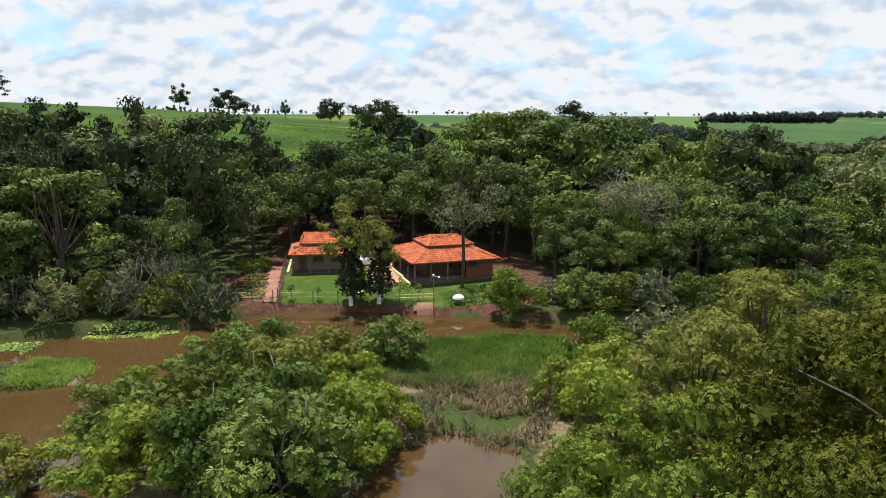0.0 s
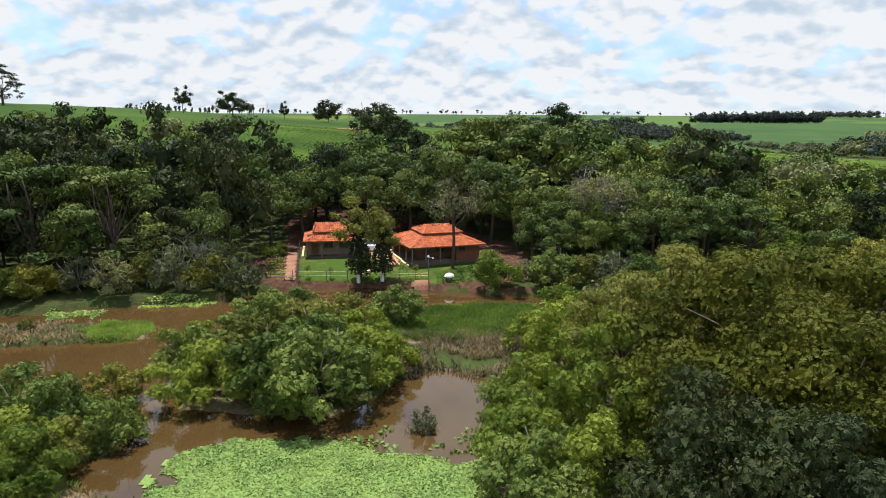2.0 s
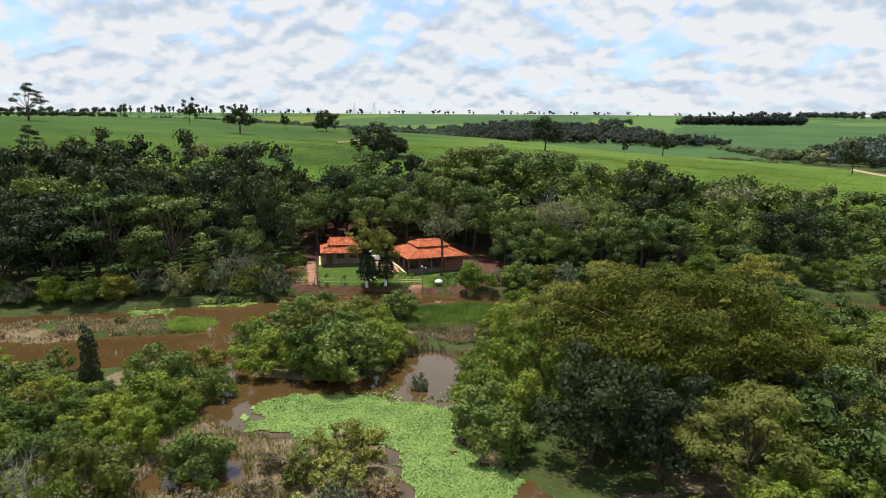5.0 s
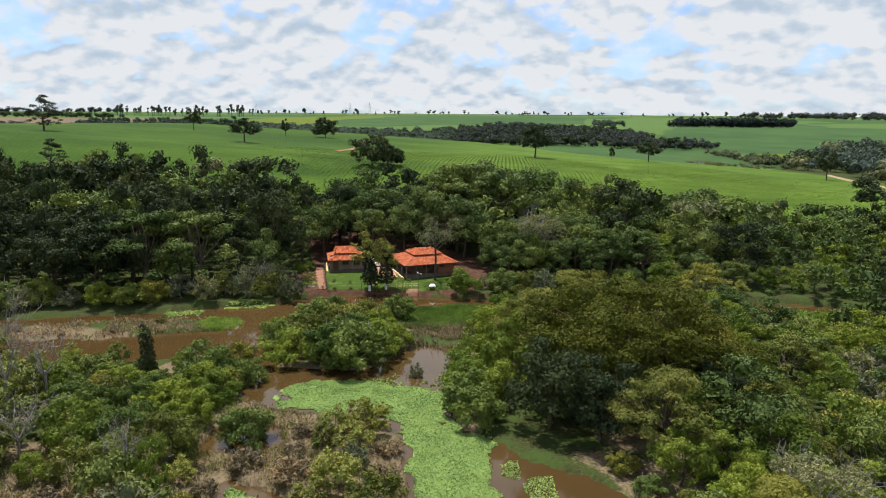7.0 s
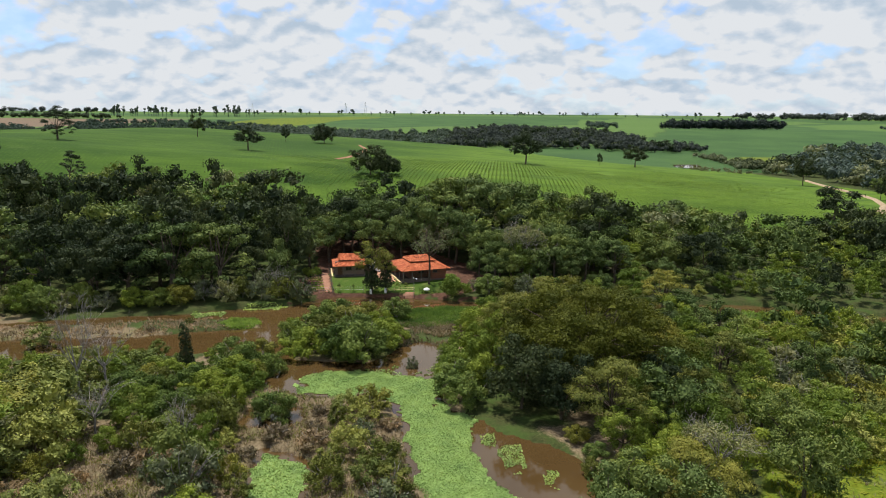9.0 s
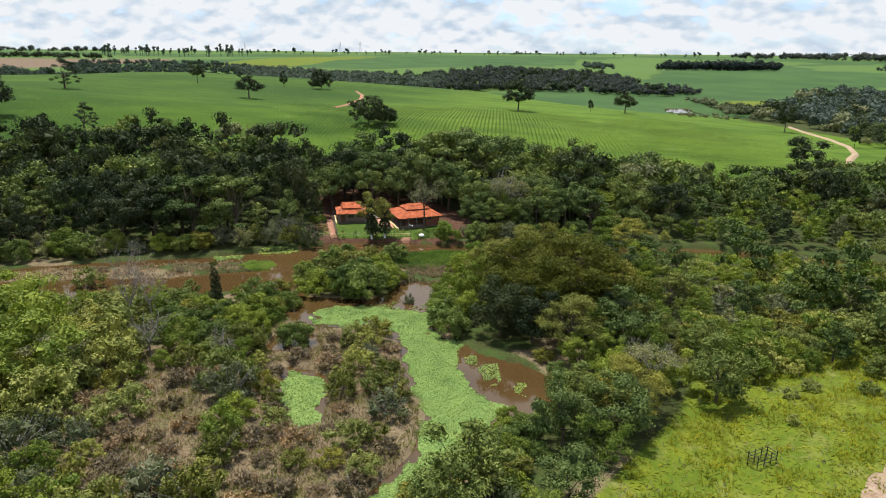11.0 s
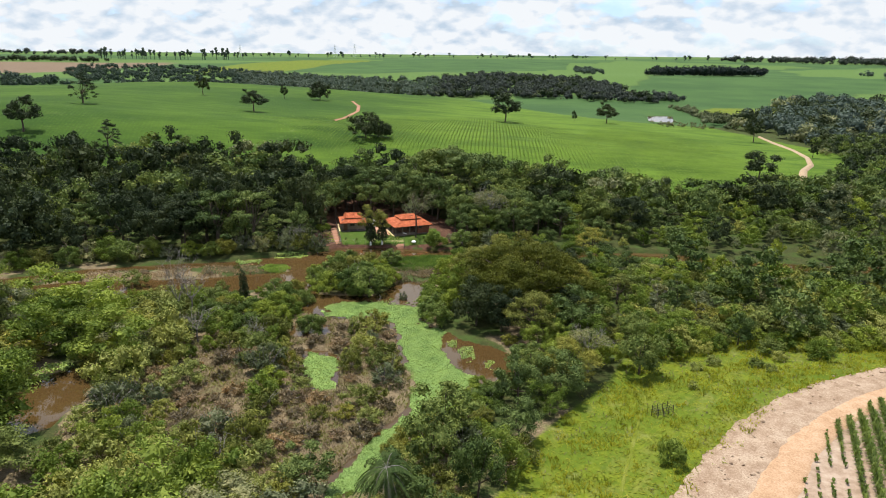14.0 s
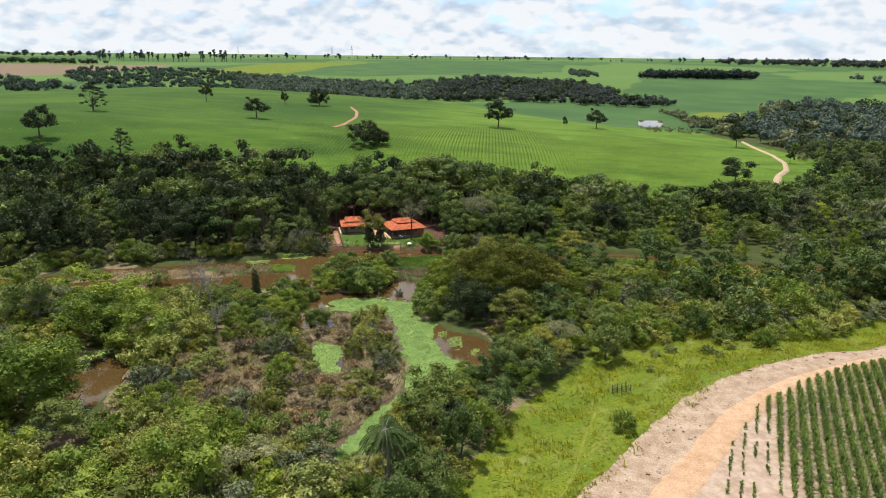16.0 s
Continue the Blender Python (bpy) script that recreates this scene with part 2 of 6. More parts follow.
    col = m.mix(0.6, b.outputs["Color"], m.ramp(m.noise(1.1, 4.0), ((0.3, (0.6, 0.6, 0.6)), (0.7, (1.1, 1.05, 1.0)))), "MULTIPLY")
    m.bump(b.outputs["Fac"], 0.3, 0.01)
    return m.done(col, 0.85, 0.2)


M["brick"] = brick_wall()


def clay(name, a, b, c):
    """Fired roof tiles: each island its own firing, lichen and soot over them."""
    m = Mat(name)
    isl = m.node("ShaderNodeNewGeometry").outputs["Random Per Island"]
    col = m.ramp(isl, ((0.0, a), (0.5, b), (1.0, c)))
    st = m.ramp(m.noise(0.9, 5.0, 0.6), ((0.30, (0.42, 0.34, 0.32)), (0.44, (0.78, 0.70, 0.66)), (0.60, (1.0, 1.0, 1.0))))
    col = m.mix(0.8, col, st, "MULTIPLY")
    m.bump(m.noise(30.0), 0.2, 0.01)
    return m.done(col, 0.8, 0.25)


M["tile"] = clay("tile", (0.42, 0.105, 0.042), (0.52, 0.145, 0.058), (0.62, 0.205, 0.085))


def water():
    m = Mat("water")
    n1 = m.noise(0.35, 3.0, 0.5)
    n2 = m.noise(2.2, 3.0, 0.5, stretch=(1.0, 2.0, 1.0))
    m.bump(m.math("ADD", m.math("MULTIPLY", n1, 0.6), m.math("MULTIPLY", n2, 0.4)), 0.06, 0.06)
    col = m.ramp(m.noise(0.06, 4.0), ((0.3, (0.058, 0.034, 0.012)), (0.7, (0.082, 0.049, 0.018))))
    m.done(col, 0.03, 1.0)
    m.bsdf.inputs["IOR"].default_value = 1.33
    return m.mat


M["water"] = water()


def ground():
    """One sheet: grass and soil by masks that the plan gives."""
    m = Mat("ground")
    pos = m.coord()
    fine, mid, big = m.noise(3.2, 5.0, 0.6, pos), m.noise(0.35, 4.0, 0.55, pos), m.noise(0.014, 4.0, 0.55, pos)
    litter = m.ramp(fine, ((0.3, (0.024, 0.032, 0.010)), (0.5, (0.042, 0.050, 0.015)), (0.7, (0.075, 0.074, 0.028))))
    litter = m.mix(m.ramp(mid, ((0.45, 0.0), (0.65, 0.8))), litter, (0.045, 0.075, 0.016))
    marsh = m.ramp(fine, ((0.3, (0.090, 0.068, 0.037)), (0.5, (0.158, 0.120, 0.068)), (0.7, (0.230, 0.180, 0.112))))
    marsh = m.mix(m.ramp(mid, ((0.5, 0.0), (0.7, 0.7))), marsh, (0.105, 0.120, 0.035))
    lawn = m.ramp(fine, ((0.3, (0.036, 0.068, 0.010)), (0.55, (0.054, 0.094, 0.013)), (0.75, (0.088, 0.122, 0.022))))
    lawn = m.mix(m.ramp(mid, ((0.5, 0.0), (0.75, 0.7))), lawn, (0.15, 0.155, 0.045))
    soil = m.ramp(m.noise(1.4, 6.0, 0.65, pos), ((0.3, (0.045, 0.024, 0.015)), (0.5, (0.085, 0.043, 0.027)), (0.7, (0.150, 0.082, 0.055))))
    meadow = m.ramp(fine, ((0.28, (0.072, 0.098, 0.008)), (0.5, (0.124, 0.150, 0.010)), (0.72, (0.182, 0.200, 0.024))))
    meadow = m.mix(m.ramp(mid, ((0.45, 0.0), (0.7, 0.7))), meadow, (0.150, 0.155, 0.038))
    meadow = m.mix(m.ramp(m.noise(0.11, 4.0, 0.6, pos), ((0.42, 0.0), (0.6, 0.75))), meadow, (0.080, 0.122, 0.010))
    meadow = m.mix(m.ramp(m.noise(1.1, 5.0, 0.7, pos, (1.0, 0.5, 1.0)), ((0.46, 0.0), (0.62, 0.75))), meadow, (0.062, 0.098, 0.009))
    meadow = m.mix(m.ramp(m.noise(0.2, 5.0, 0.65, pos), ((0.58, 0.0), (0.70, 0.5))), meadow, (0.21, 0.205, 0.075))
    # crop rows, 1.4 m apart
    wv = m.node("ShaderNodeTexWave", Scale=0.2, Distortion=1.2, Detail=2.0)
    wv.inputs["Detail Scale"].default_value = 0.08
    mp = m.node("ShaderNodeMapping")
    mp.inputs["Rotation"].default_value = (0, 0, radians(-12))
    m.link(pos, mp.inputs[0])
    m.link(mp.outputs[0], wv.inputs["Vector"])
    # low crop greens, partly cloud shade painted into the base
    crop = m.ramp(m.noise(1.1, 4.0, 0.65, pos), ((0.3, (0.016, 0.042, 0.006)), (0.5, (0.030, 0.070, 0.008)), (0.72, (0.056, 0.106, 0.013))))
    crop = m.mix(m.ramp(wv.outputs["Fac"], ((0.35, 0.5), (0.6, 0.0))), crop, (0.024, 0.048, 0.008))
    crop = m.mix(m.ramp(big, ((0.40, 0.0), (0.62, 0.6))), crop, (0.070, 0.124, 0.011))
    # paler crop to the east: uneven growth plus painted sunlight, broken by noise
    pale = m.math("ADD", m.attr("crop_pale_sunlit"), m.math("MULTIPLY", m.math("SUBTRACT", m.noise(0.02, 5.0, 0.6, pos, (1.0, 2.2, 1.0)), 0.5), 1.6))
    crop = m.mix(m.ramp(pale, ((0.25, 0.0), (0.8, 0.85))), crop, m.ramp(m.noise(1.3, 4.0, 0.65, pos), ((0.3, (0.066, 0.124, 0.010)), (0.7, (0.128, 0.196, 0.022)))))
    crop = m.mix(m.ramp(m.noise(0.12, 4.0, 0.6, pos), ((0.62, 0.0), (0.75, 0.45))), crop, (0.095, 0.130, 0.035))
    crop = m.mix(m.ramp(m.noise(0.055, 6.0, 0.7, pos, (0.5, 1.6, 1.0)), ((0.42, 0.0), (0.62, 0.6))), crop, (0.020, 0.052, 0.006))
    crop = m.mix(m.ramp(m.noise(0.16, 6.0, 0.75, pos), ((0.60, 0.0), (0.70, 0.5))), crop, (0.120, 0.165, 0.045))
    far_dark = m.mix(m.ramp(big, ((0.35, 0.0), (0.65, 1.0))), (0.034, 0.074, 0.022), (0.052, 0.102, 0.028))
    far_pale = m.mix(m.ramp(mid, ((0.35, 0.0), (0.65, 1.0))), (0.062, 0.116, 0.026), (0.088, 0.145, 0.034))
    far_brown = m.mix(m.ramp(mid, ((0.35, 0.0), (0.65, 1.0))), (0.12, 0.085, 0.055), (0.18, 0.13, 0.085))
    earth = m.ramp(m.noise(0.8, 6.0, 0.65, pos), ((0.3, (0.22, 0.152, 0.102)), (0.5, (0.31, 0.228, 0.163)), (0.7, (0.39, 0.310, 0.235))))
    col = litter
    for name, c in (("marsh", marsh), ("crop", crop), ("far_dark", far_dark), ("far_pale", far_pale), ("far_brown", far_brown), ("meadow", meadow), ("lawn", lawn), ("soil", soil), ("earth", earth)):
        edge = m.math("ADD", m.attr(name), m.math("MULTIPLY", m.math("SUBTRACT", fine, 0.5), 0.5))
        col = m.mix(m.ramp(edge, ((0.35, 0.0), (0.65, 1.0))), col, c)
    m.bump(fine, 0.45, 0.08)
    return m.done(col, 0.95, 0.1)


M["ground"] = ground()


def mat_green():
    """The wet tangle under floating leaves."""
    m = Mat("leaf_mat")
    f = m.noise(9.0, 4.0, 0.6)
    m.bump(f, 0.8, 0.06)
    return m.done(m.ramp(f, ((0.3, (0.095, 0.165, 0.034)), (0.5, (0.165, 0.260, 0.058)), (0.7, (0.240, 0.350, 0.095)))), 0.7, 0.2)


M["leaf_mat"] = mat_green()


def sand(name, a, b, c):
    m = Mat(name)
    f = m.mix(0.5, m.ramp(m.noise(0.5, 5.0, 0.6), ((0.3, 0.0), (0.7, 1.0))), m.ramp(m.noise(5.0, 4.0, 0.6), ((0.3, 0.0), (0.7, 1.0))))
    m.bump(m.noise(4.0, 5.0, 0.6), 0.6, 0.08)
    return m.done(m.ramp(f, ((0.2, a), (0.5, b), (0.85, c))), 0.95, 0.1)


M["road"] = sand("road", (0.29, 0.178, 0.100), (0.38, 0.245, 0.145), (0.45, 0.315, 0.205))
M["verge"] = sand("verge", (0.20, 0.132, 0.084), (0.285, 0.205, 0.140), (0.40, 0.312, 0.222))
M["worn_grass"] = sand("worn_grass", (0.095, 0.122, 0.010), (0.130, 0.150, 0.018), (0.19, 0.195, 0.05))
M["track"] = sand("track", (0.21, 0.095, 0.060), (0.29, 0.15, 0.095), (0.36, 0.22, 0.15))
M["track_pale"] = sand("track_pale", (0.26, 0.185, 0.11), (0.33, 0.245, 0.155), (0.40, 0.31, 0.21))

# ---- plan ----
def vnoise(x, y, seed=0):
    """Smooth value noise on a unit lattice, 0 to 1."""
    xi, yi = np.floor(x), np.floor(y)
    fx, fy = x - xi, y - yi
    fx, fy = fx * fx * (3 - 2 * fx), fy * fy * (3 - 2 * fy)

    def h(i, j):
        v = np.sin(i * 127.1 + j * 311.7 + seed * 74.7) * 43758.5453
        return v - np.floor(v)

    return (h(xi, yi) * (1 - fx) + h(xi + 1, yi) * fx) * (1 - fy) + (h(xi, yi + 1) * (1 - fx) + h(xi + 1, yi + 1) * fx) * fy


def fnoise(x, y, size, seed=0):
    return (vnoise(x / size, y / size, seed) * 0.55 + vnoise(x * 2.1 / size, y * 2.1 / size, seed + 1) * 0.3 + vnoise(x * 4.3 / size, y * 4.3 / size, seed + 2) * 0.15)


def step(a, b, v):
    u = np.clip((v - a) / (b - a), 0, 1)
    return u * u * (3 - 2 * u)


def inside(poly, x, y):
    """Distance to the outline, positive within it."""
    d2 = np.full(np.shape(x), 1e18)
    odd = np.zeros(np.shape(x), bool)
    for (ax, ay), (bx, by) in zip(poly, poly[1:] + poly[:1]):
        ex, ey = bx - ax, by - ay
        k = np.clip(((x - ax) * ex + (y - ay) * ey) / (ex * ex + ey * ey), 0, 1)
        d2 = np.minimum(d2, (x - ax - k * ex) ** 2 + (y - ay - k * ey) ** 2)
        if ay != by:
            odd ^= ((ay > y) != (by > y)) & (x < ex * (y - ay) / ey + ax)
    return np.where(odd, 1, -1) * np.sqrt(d2)


NORTH_SHORE = [(-130, 38), (-86, 46), (-71, 52.5), (-55, 56), (-42, 58.5), (-36, 61), (-30, 62.5), (-25, 63.8), (-22.5, 67.5), (-18.2, 70.8), (-10, 70.9), (0, 69.6), (4, 68.6), (8, 67.5), (14, 67), (25, 66), (42, 67), (57, 66), (66, 64), (73, 60), (90, 55), (140, 52)]
SOUTH_SHORE = [(140, 47), (90, 50), (74, 55), (66, 57), (57, 60), (45, 61), (30, 61), (20, 61.5), (10, 62), (3, 62.3), (-3, 60.6), (-8.3, 57), (-14, 57.5), (-19.9, 56.7), (-23.2, 47.4), (-22, 44), (-18.5, 34), (-16.8, 24), (-20.8, 26), (-21.5, 34.5), (-25, 40), (-29, 39.3), (-36, 38), (-50, 36.5), (-62, 35), (-80, 34), (-130, 27)]
RIVER = NORTH_SHORE + SOUTH_SHORE
ISLE = [(-80, 47), (-69, 50.7), (-56, 52.4), (-44, 55), (-36, 55.8), (-29, 56.3), (-27.3, 54), (-27, 50.5), (-34, 49), (-44, 45.5), (-57, 45), (-65, 43.5), (-80, 41)]
POOL = [(-19, 35), (-14.5, 35), (-8, 34.5), (-6, 36), (-4, 40), (-1, 43.5), (2.4, 42), (2.5, 36), (1.5, 28.7), (1.5, 19.5), (6, 15.6), (8, 12.2), (14.5, 8.5), (16, 2), (15.5, -2), (9, -4), (7.5, -8), (5, -13.5), (0.5, -16), (-4, -29), (-8.5, -31), (-8, -26), (-4.5, -18.5), (-1.3, -14), (0, -9.5), (1, -1), (-1, 3.7), (-2.2, 13), (-3.9, 22), (-8, 21.5), (-16.3, 23.5)]
SIDE_POOL = [(-17.1, 9), (-11.7, 6.3), (-10.9, -5.3), (-13.4, -6.9), (-16.2, -0.8)]
LEFT_POND = [(-56.2, -4.7), (-51, 1.5), (-46, -3), (-45.5, -12.6), (-48.4, -19.8), (-54, -12)]
SMALL_POND = [(-46.5, -28.5), (-40, -28.5), (-39.5, -33), (-46, -33.5)]
BUSH_PUDDLE = [(-20.5, 18.5), (-15, 18.8), (-14, 16), (-16.5, 13.5), (-20, 14.3)]
FAR_POND = [(164, 402), (178, 400), (190, 420), (205, 446), (214, 478), (222, 512), (208, 516), (194, 492), (180, 458)]
FAR_POOL = [(192, 366), (208, 362), (220, 374), (204, 384)]
WATERS = [RIVER, POOL, SIDE_POOL, LEFT_POND, SMALL_POND, BUSH_PUDDLE, FAR_POND, FAR_POOL]
CARPET = [(-16.5, 23.3), (-16, 30.5), (-8.2, 31.8), (-4.2, 29.8), (1.6, 28.7), (1.4, 19.5), (6.2, 15.6), (4.8, 11.3), (5.2, 6), (6.4, 2.5), (9.5, -1.5), (7.5, -8), (5, -13.5), (0.5, -16), (-4, -29), (-8.5, -31), (-8, -26), (-4.5, -18.5), (-1.3, -14), (0, -9.5), (1, -1), (-1, 3.7), (-2.2, 13), (-3.9, 22), (-8, 21.5)]
SHORE_LILIES = [(-42.4, 57.4), (-40.8, 60.0), (-36.0, 60.8), (-35.4, 58.2), (-38.9, 56.4)]
BANK_LILIES = [(-33.0, 61.9), (-31.3, 63.9), (-26.1, 64.4), (-25.2, 62.8), (-29, 60.8)]
POND_LILIES = [(-60, -1), (-55, 3.5), (-50.5, 2.5), (-53, -1), (-57, -5)]
GREEN_ISLE = [(-35, 52.5), (-33.5, 55.6), (-30.7, 56.3), (-28.6, 55.8), (-27.3, 53), (-28, 50.2), (-31.5, 49.6)]
EAST_LILIES = [(46, 60.4), (57, 61.6), (66, 59.8), (75, 57.2), (66, 53.4), (51.9, 55.7)]
REEDS = [(-8.3, 55.2), (-6, 58.2), (-2.9, 60.6), (3, 62.2), (8.5, 61), (9.5, 56), (5.5, 51), (-3.3, 50.2), (-7.3, 50.8)]
DRY = [(2, -70), (6.7, -40.6), (13.8, -31), (17.3, -22.3), (24.6, -13.8), (31.9, -5.8), (37.3, 3.5), (44, 6), (62, 11), (80, 9), (95, 16), (150, 20), (220, 22), (220, -160), (2, -160)]
LAWN = [(-18.4, 71.3), (-19.2, 76), (-21.2, 86), (5, 86), (6.8, 80), (5, 73), (3.0, 71.2), (-2, 70.9), (-10, 71.3)]
YARD = [(-26, 69), (-24, 92), (-30, 122), (-10, 120), (4, 100), (10, 88), (13, 80), (11, 75), (9, 72.5), (4, 68.5), (-12, 69.6)]
GARDEN = [(-25.5, 71.5), (-21.2, 71.5), (-22.8, 87), (-27.5, 87)]


# fields beyond the valley
BROWN_FIELD = [(-1500, 1080), (-640, 1090), (-540, 1420), (-600, 1650), (-1100, 1700), (-1500, 1700)]
WEDGE_FIELD = [(-420, 1130), (-290, 1130), (-240, 1300), (-220, 1600), (-120, 1980), (-330, 1980), (-400, 1600), (-430, 1250)]
DARK_FIELD = [(-260, 1240), (60, 1230), (330, 1800), (500, 2400), (-330, 2400), (-110, 1980), (-210, 1600)]
EAST_FIELD = [(240, 740), (380, 1060), (650, 1090), (760, 900), (470, 690), (314, 643)]
GULLY_FIELD = [(60, 1100), (230, 950), (400, 1090), (460, 1320), (760, 1950), (420, 1960), (330, 1500), (90, 1260)]
SLOPE_FIELD = [(660, 1100), (770, 900), (1000, 860), (1500, 1400), (1150, 1650), (800, 1500)]
YELLOW_FIELD = [(226, 466), (240, 426), (280, 448), (340, 568), (272, 562)]
EARTH = [(12, -72), (16, -60), (27.5, -44), (36, -34.5), (45, -24), (54, -16.6), (63, -11.5), (74, -7), (90, -2.2), (112, 3), (150, 9), (150, -90), (60, -120)]


def wetness(x, y):
    """Distance into the water, with wavering edges."""
    d = np.full(np.shape(x), -1e9)
    for p in WATERS:
        d = np.maximum(d, inside(p, x, y))
    d = np.minimum(d, -inside(ISLE, x, y))
    near_house = step(-28, -22, x) * step(12, 6, x) * step(60, 66, y)
    return d + (fnoise(x, y, 3.0, 5) - 0.5) * (2.2 - 1.6 * near_house)


def height(x, y, wet=None):
    x, y = np.asarray(x, float), np.asarray(y, float)
    hill = np.clip(13.5 - 0.062 * x, 2.2, 24.5)
    north = 0.80 + 0.055 * (np.clip(y, 71, 81) - 71) + hill * step(88, 215, y)
    north = north + (fnoise(x, y, 70, 9) - 0.5) * 2.0 * step(150, 260, y)
    edge = 540 - 170 * step(0, 150, x) - 90 * step(-130, -300, x)
    down = step(edge - 40, edge + 110, y)
    north = north - 1.5 * step(-200, -300, x) * step(250, 400, y)
    floor = 2.2 + 13 * step(80, -380, x)
    north = north * (1 - down) + floor * down
    start = 560 + 360 * step(150, -150, x)
    rise = step(start, start + 520, y)
    north = north * (1 - rise) + 21 * rise + 26 * step(1100, 2600, y) + 18 * step(2600, 4200, y)
    north = north + (fnoise(x, y, 420, 12) - 0.5) * 9 * step(900, 1500, y)
    south = 0.22 + (fnoise(x, y, 5, 3) - 0.45) * 0.55 + step(0, 16, inside(DRY, x, y)) * 1.75
    south = south + 0.4 * step(-25, -60, y)
    w = step(55, 66, y)
    base = south * (1 - w) + north * w
    wet = wetness(x, y) if wet is None else wet
    t = step(-0.8, 0.7, wet)
    return base * (1 - t) - 0.9 * t


def grow(lo, hi, fine, far_lo, far_hi, rate=1.07):
    """Grid lines, even between lo and hi, wider and wider outside."""
    mid = list(np.arange(lo, hi, fine))
    up, s = [hi], fine
    while up[-1] < far_hi:
        s = min(s * rate, 90)
        up.append(up[-1] + s)
    dn, s = [lo], fine
    while dn[-1] > far_lo:
        s = min(s * rate, 90)
        dn.append(dn[-1] - s)
    return np.array(dn[:0:-1] + mid + up)


def mesh_of(name, verts, faces, mat, smooth=False):
    me = bpy.data.meshes.new(name)
    verts = np.asarray(verts, np.float32).reshape(-1, 3)
    faces = np.asarray(faces, np.int32)
    me.vertices.add(len(verts))
    me.vertices.foreach_set("co", verts.ravel())
    k = faces.shape[1]
    me.loops.add(faces.size)
    me.loops.foreach_set("vertex_index", faces.ravel())
    me.polygons.add(len(faces))
    me.polygons.foreach_set("loop_start", np.arange(len(faces), dtype=np.int32) * k)
    if smooth:
        me.polygons.foreach_set("use_smooth", np.ones(len(faces), bool))
    me.materials.append(mat)
    me.update(calc_edges=True)
    return me


def grid_faces(nx, ny):
    i = np.arange(nx - 1)[None, :] + np.arange(ny - 1)[:, None] * nx
    i = i.ravel()
    return np.stack((i, i + 1, i + 1 + nx, i + nx), 1)


def build_ground():
    gx, gy = grow(-70, 90, 0.95, -3600, 3600), grow(-60, 105, 0.95, -700, 4600)
    X, Y = np.meshgrid(gx, gy)
    x, y = X.ravel(), Y.ravel()
    wet = wetness(x, y)
    z = height(x, y, wet)
    z = z + (fnoise(x, y, 2.0, 21) - 0.5) * 0.12 * (np.abs(x) < 120)
    me = mesh_of("ground", np.stack((x, y, z), 1), grid_faces(len(gx), len(gy)), M["ground"], True)
    far = y > 560 - 190 * step(0, 150, x)
    dry = inside(DRY, x, y)
    wob = (fnoise(x, y, 40, 31) - 0.5) * 26
    crop_edge = 128 + 10 * step(-60, -130, x) - 16 * step(20, 90, x)
    north_crop = step(crop_edge - 4, crop_edge + 4, y + wob * 0.25) * step(204, 194, x + (y - 200) * 0.05) * (~far)
    within = lambda poly: step(-4, 4, inside(poly, x, y))
    cell = vnoise(x / 420 + 0.4, y / 330 + 0.7, 44)
    masks = {
        "marsh": step(0, 3, -dry) * step(62, 52, y) * step(26, 18, x) * step(0.30, 0.50, fnoise(x, y, 9, 8) - 0.10 + 0.35 * step(3, 8, inside([(-24, 24), (3, 24), (4, -34), (-44, -34), (-42, 8)], x, y) + 6)),
        "crop": north_crop,
        # rises eastward: paler growth and the sunlit side put into the crop colour
        "crop_pale_sunlit": step(-110, 60, x - 0.2 * (y - 200)),
        "far_dark": far * np.maximum(cell > 0.5, np.maximum(within(DARK_FIELD), within(EAST_FIELD))),
        "far_pale": far * np.maximum(np.maximum((cell <= 0.5) * (1 - within(DARK_FIELD)) * (1 - within(EAST_FIELD)), within(GULLY_FIELD)), within(SLOPE_FIELD)),
        "far_brown": far * within(BROWN_FIELD),
        "meadow": np.maximum(step(-5, -2, dry + wob * 0.08), np.maximum(within(YELLOW_FIELD), within(WEDGE_FIELD))),
        "earth": step(-0.5, 0.5, inside(EARTH, x, y)),
        "lawn": step(-0.4, 0.5, inside(LAWN, x, y)),
        "soil": np.maximum(step(-0.5, 0.8, inside(YARD, x, y) + (fnoise(x, y, 5, 61) - 0.5) * 9) * step(0.3, -0.3, inside(LAWN, x, y)), 0.85 * step(-1.1, -0.4, wet) * step(0.0, -0.3, wet) * step(62, 64, y) * step(-30, -24, x) * step(16, 10, x)),
    }
    for name, v in masks.items():
        a = me.attributes.new(name, "FLOAT", "POINT")
        a.data.foreach_set("value", np.asarray(v, np.float32))
    ob = new("ground", me)
    tagged(ob, "green farmland, red soil and marsh reaching the horizon", "ground", kind="structure")
    wm = mesh_of("water", [(-400, -60, 0), (400, -60, 0), (400, 520, 0), (-400, 520, 0)], [(0, 1, 2, 3)], M["water"])
    tagged(new("water", wm), "still muddy brown river water", "river", kind="structure")


build_ground()


def ribbon(name, mid, widths, mat, lift, label, across=9, rough=0.0):
    """A strip of soil that follows the ground along a line."""
    pts = []
    for (ax, ay), (bx, by), wa, wb in zip(mid, mid[1:], widths, widths[1:]):
        n = max(2, int(math.hypot(bx - ax, by - ay) / 0.8))
        pts += [(ax + (bx - ax) * k / n, ay + (by - ay) * k / n, wa + (wb - wa) * k / n) for k in range(n)]
    p = np.array(pts)
    for _ in range(6):
        p[1:-1] = (p[:-2] + p[1:-1] * 2 + p[2:]) / 4
    d = np.gradient(p[:, :2], axis=0)
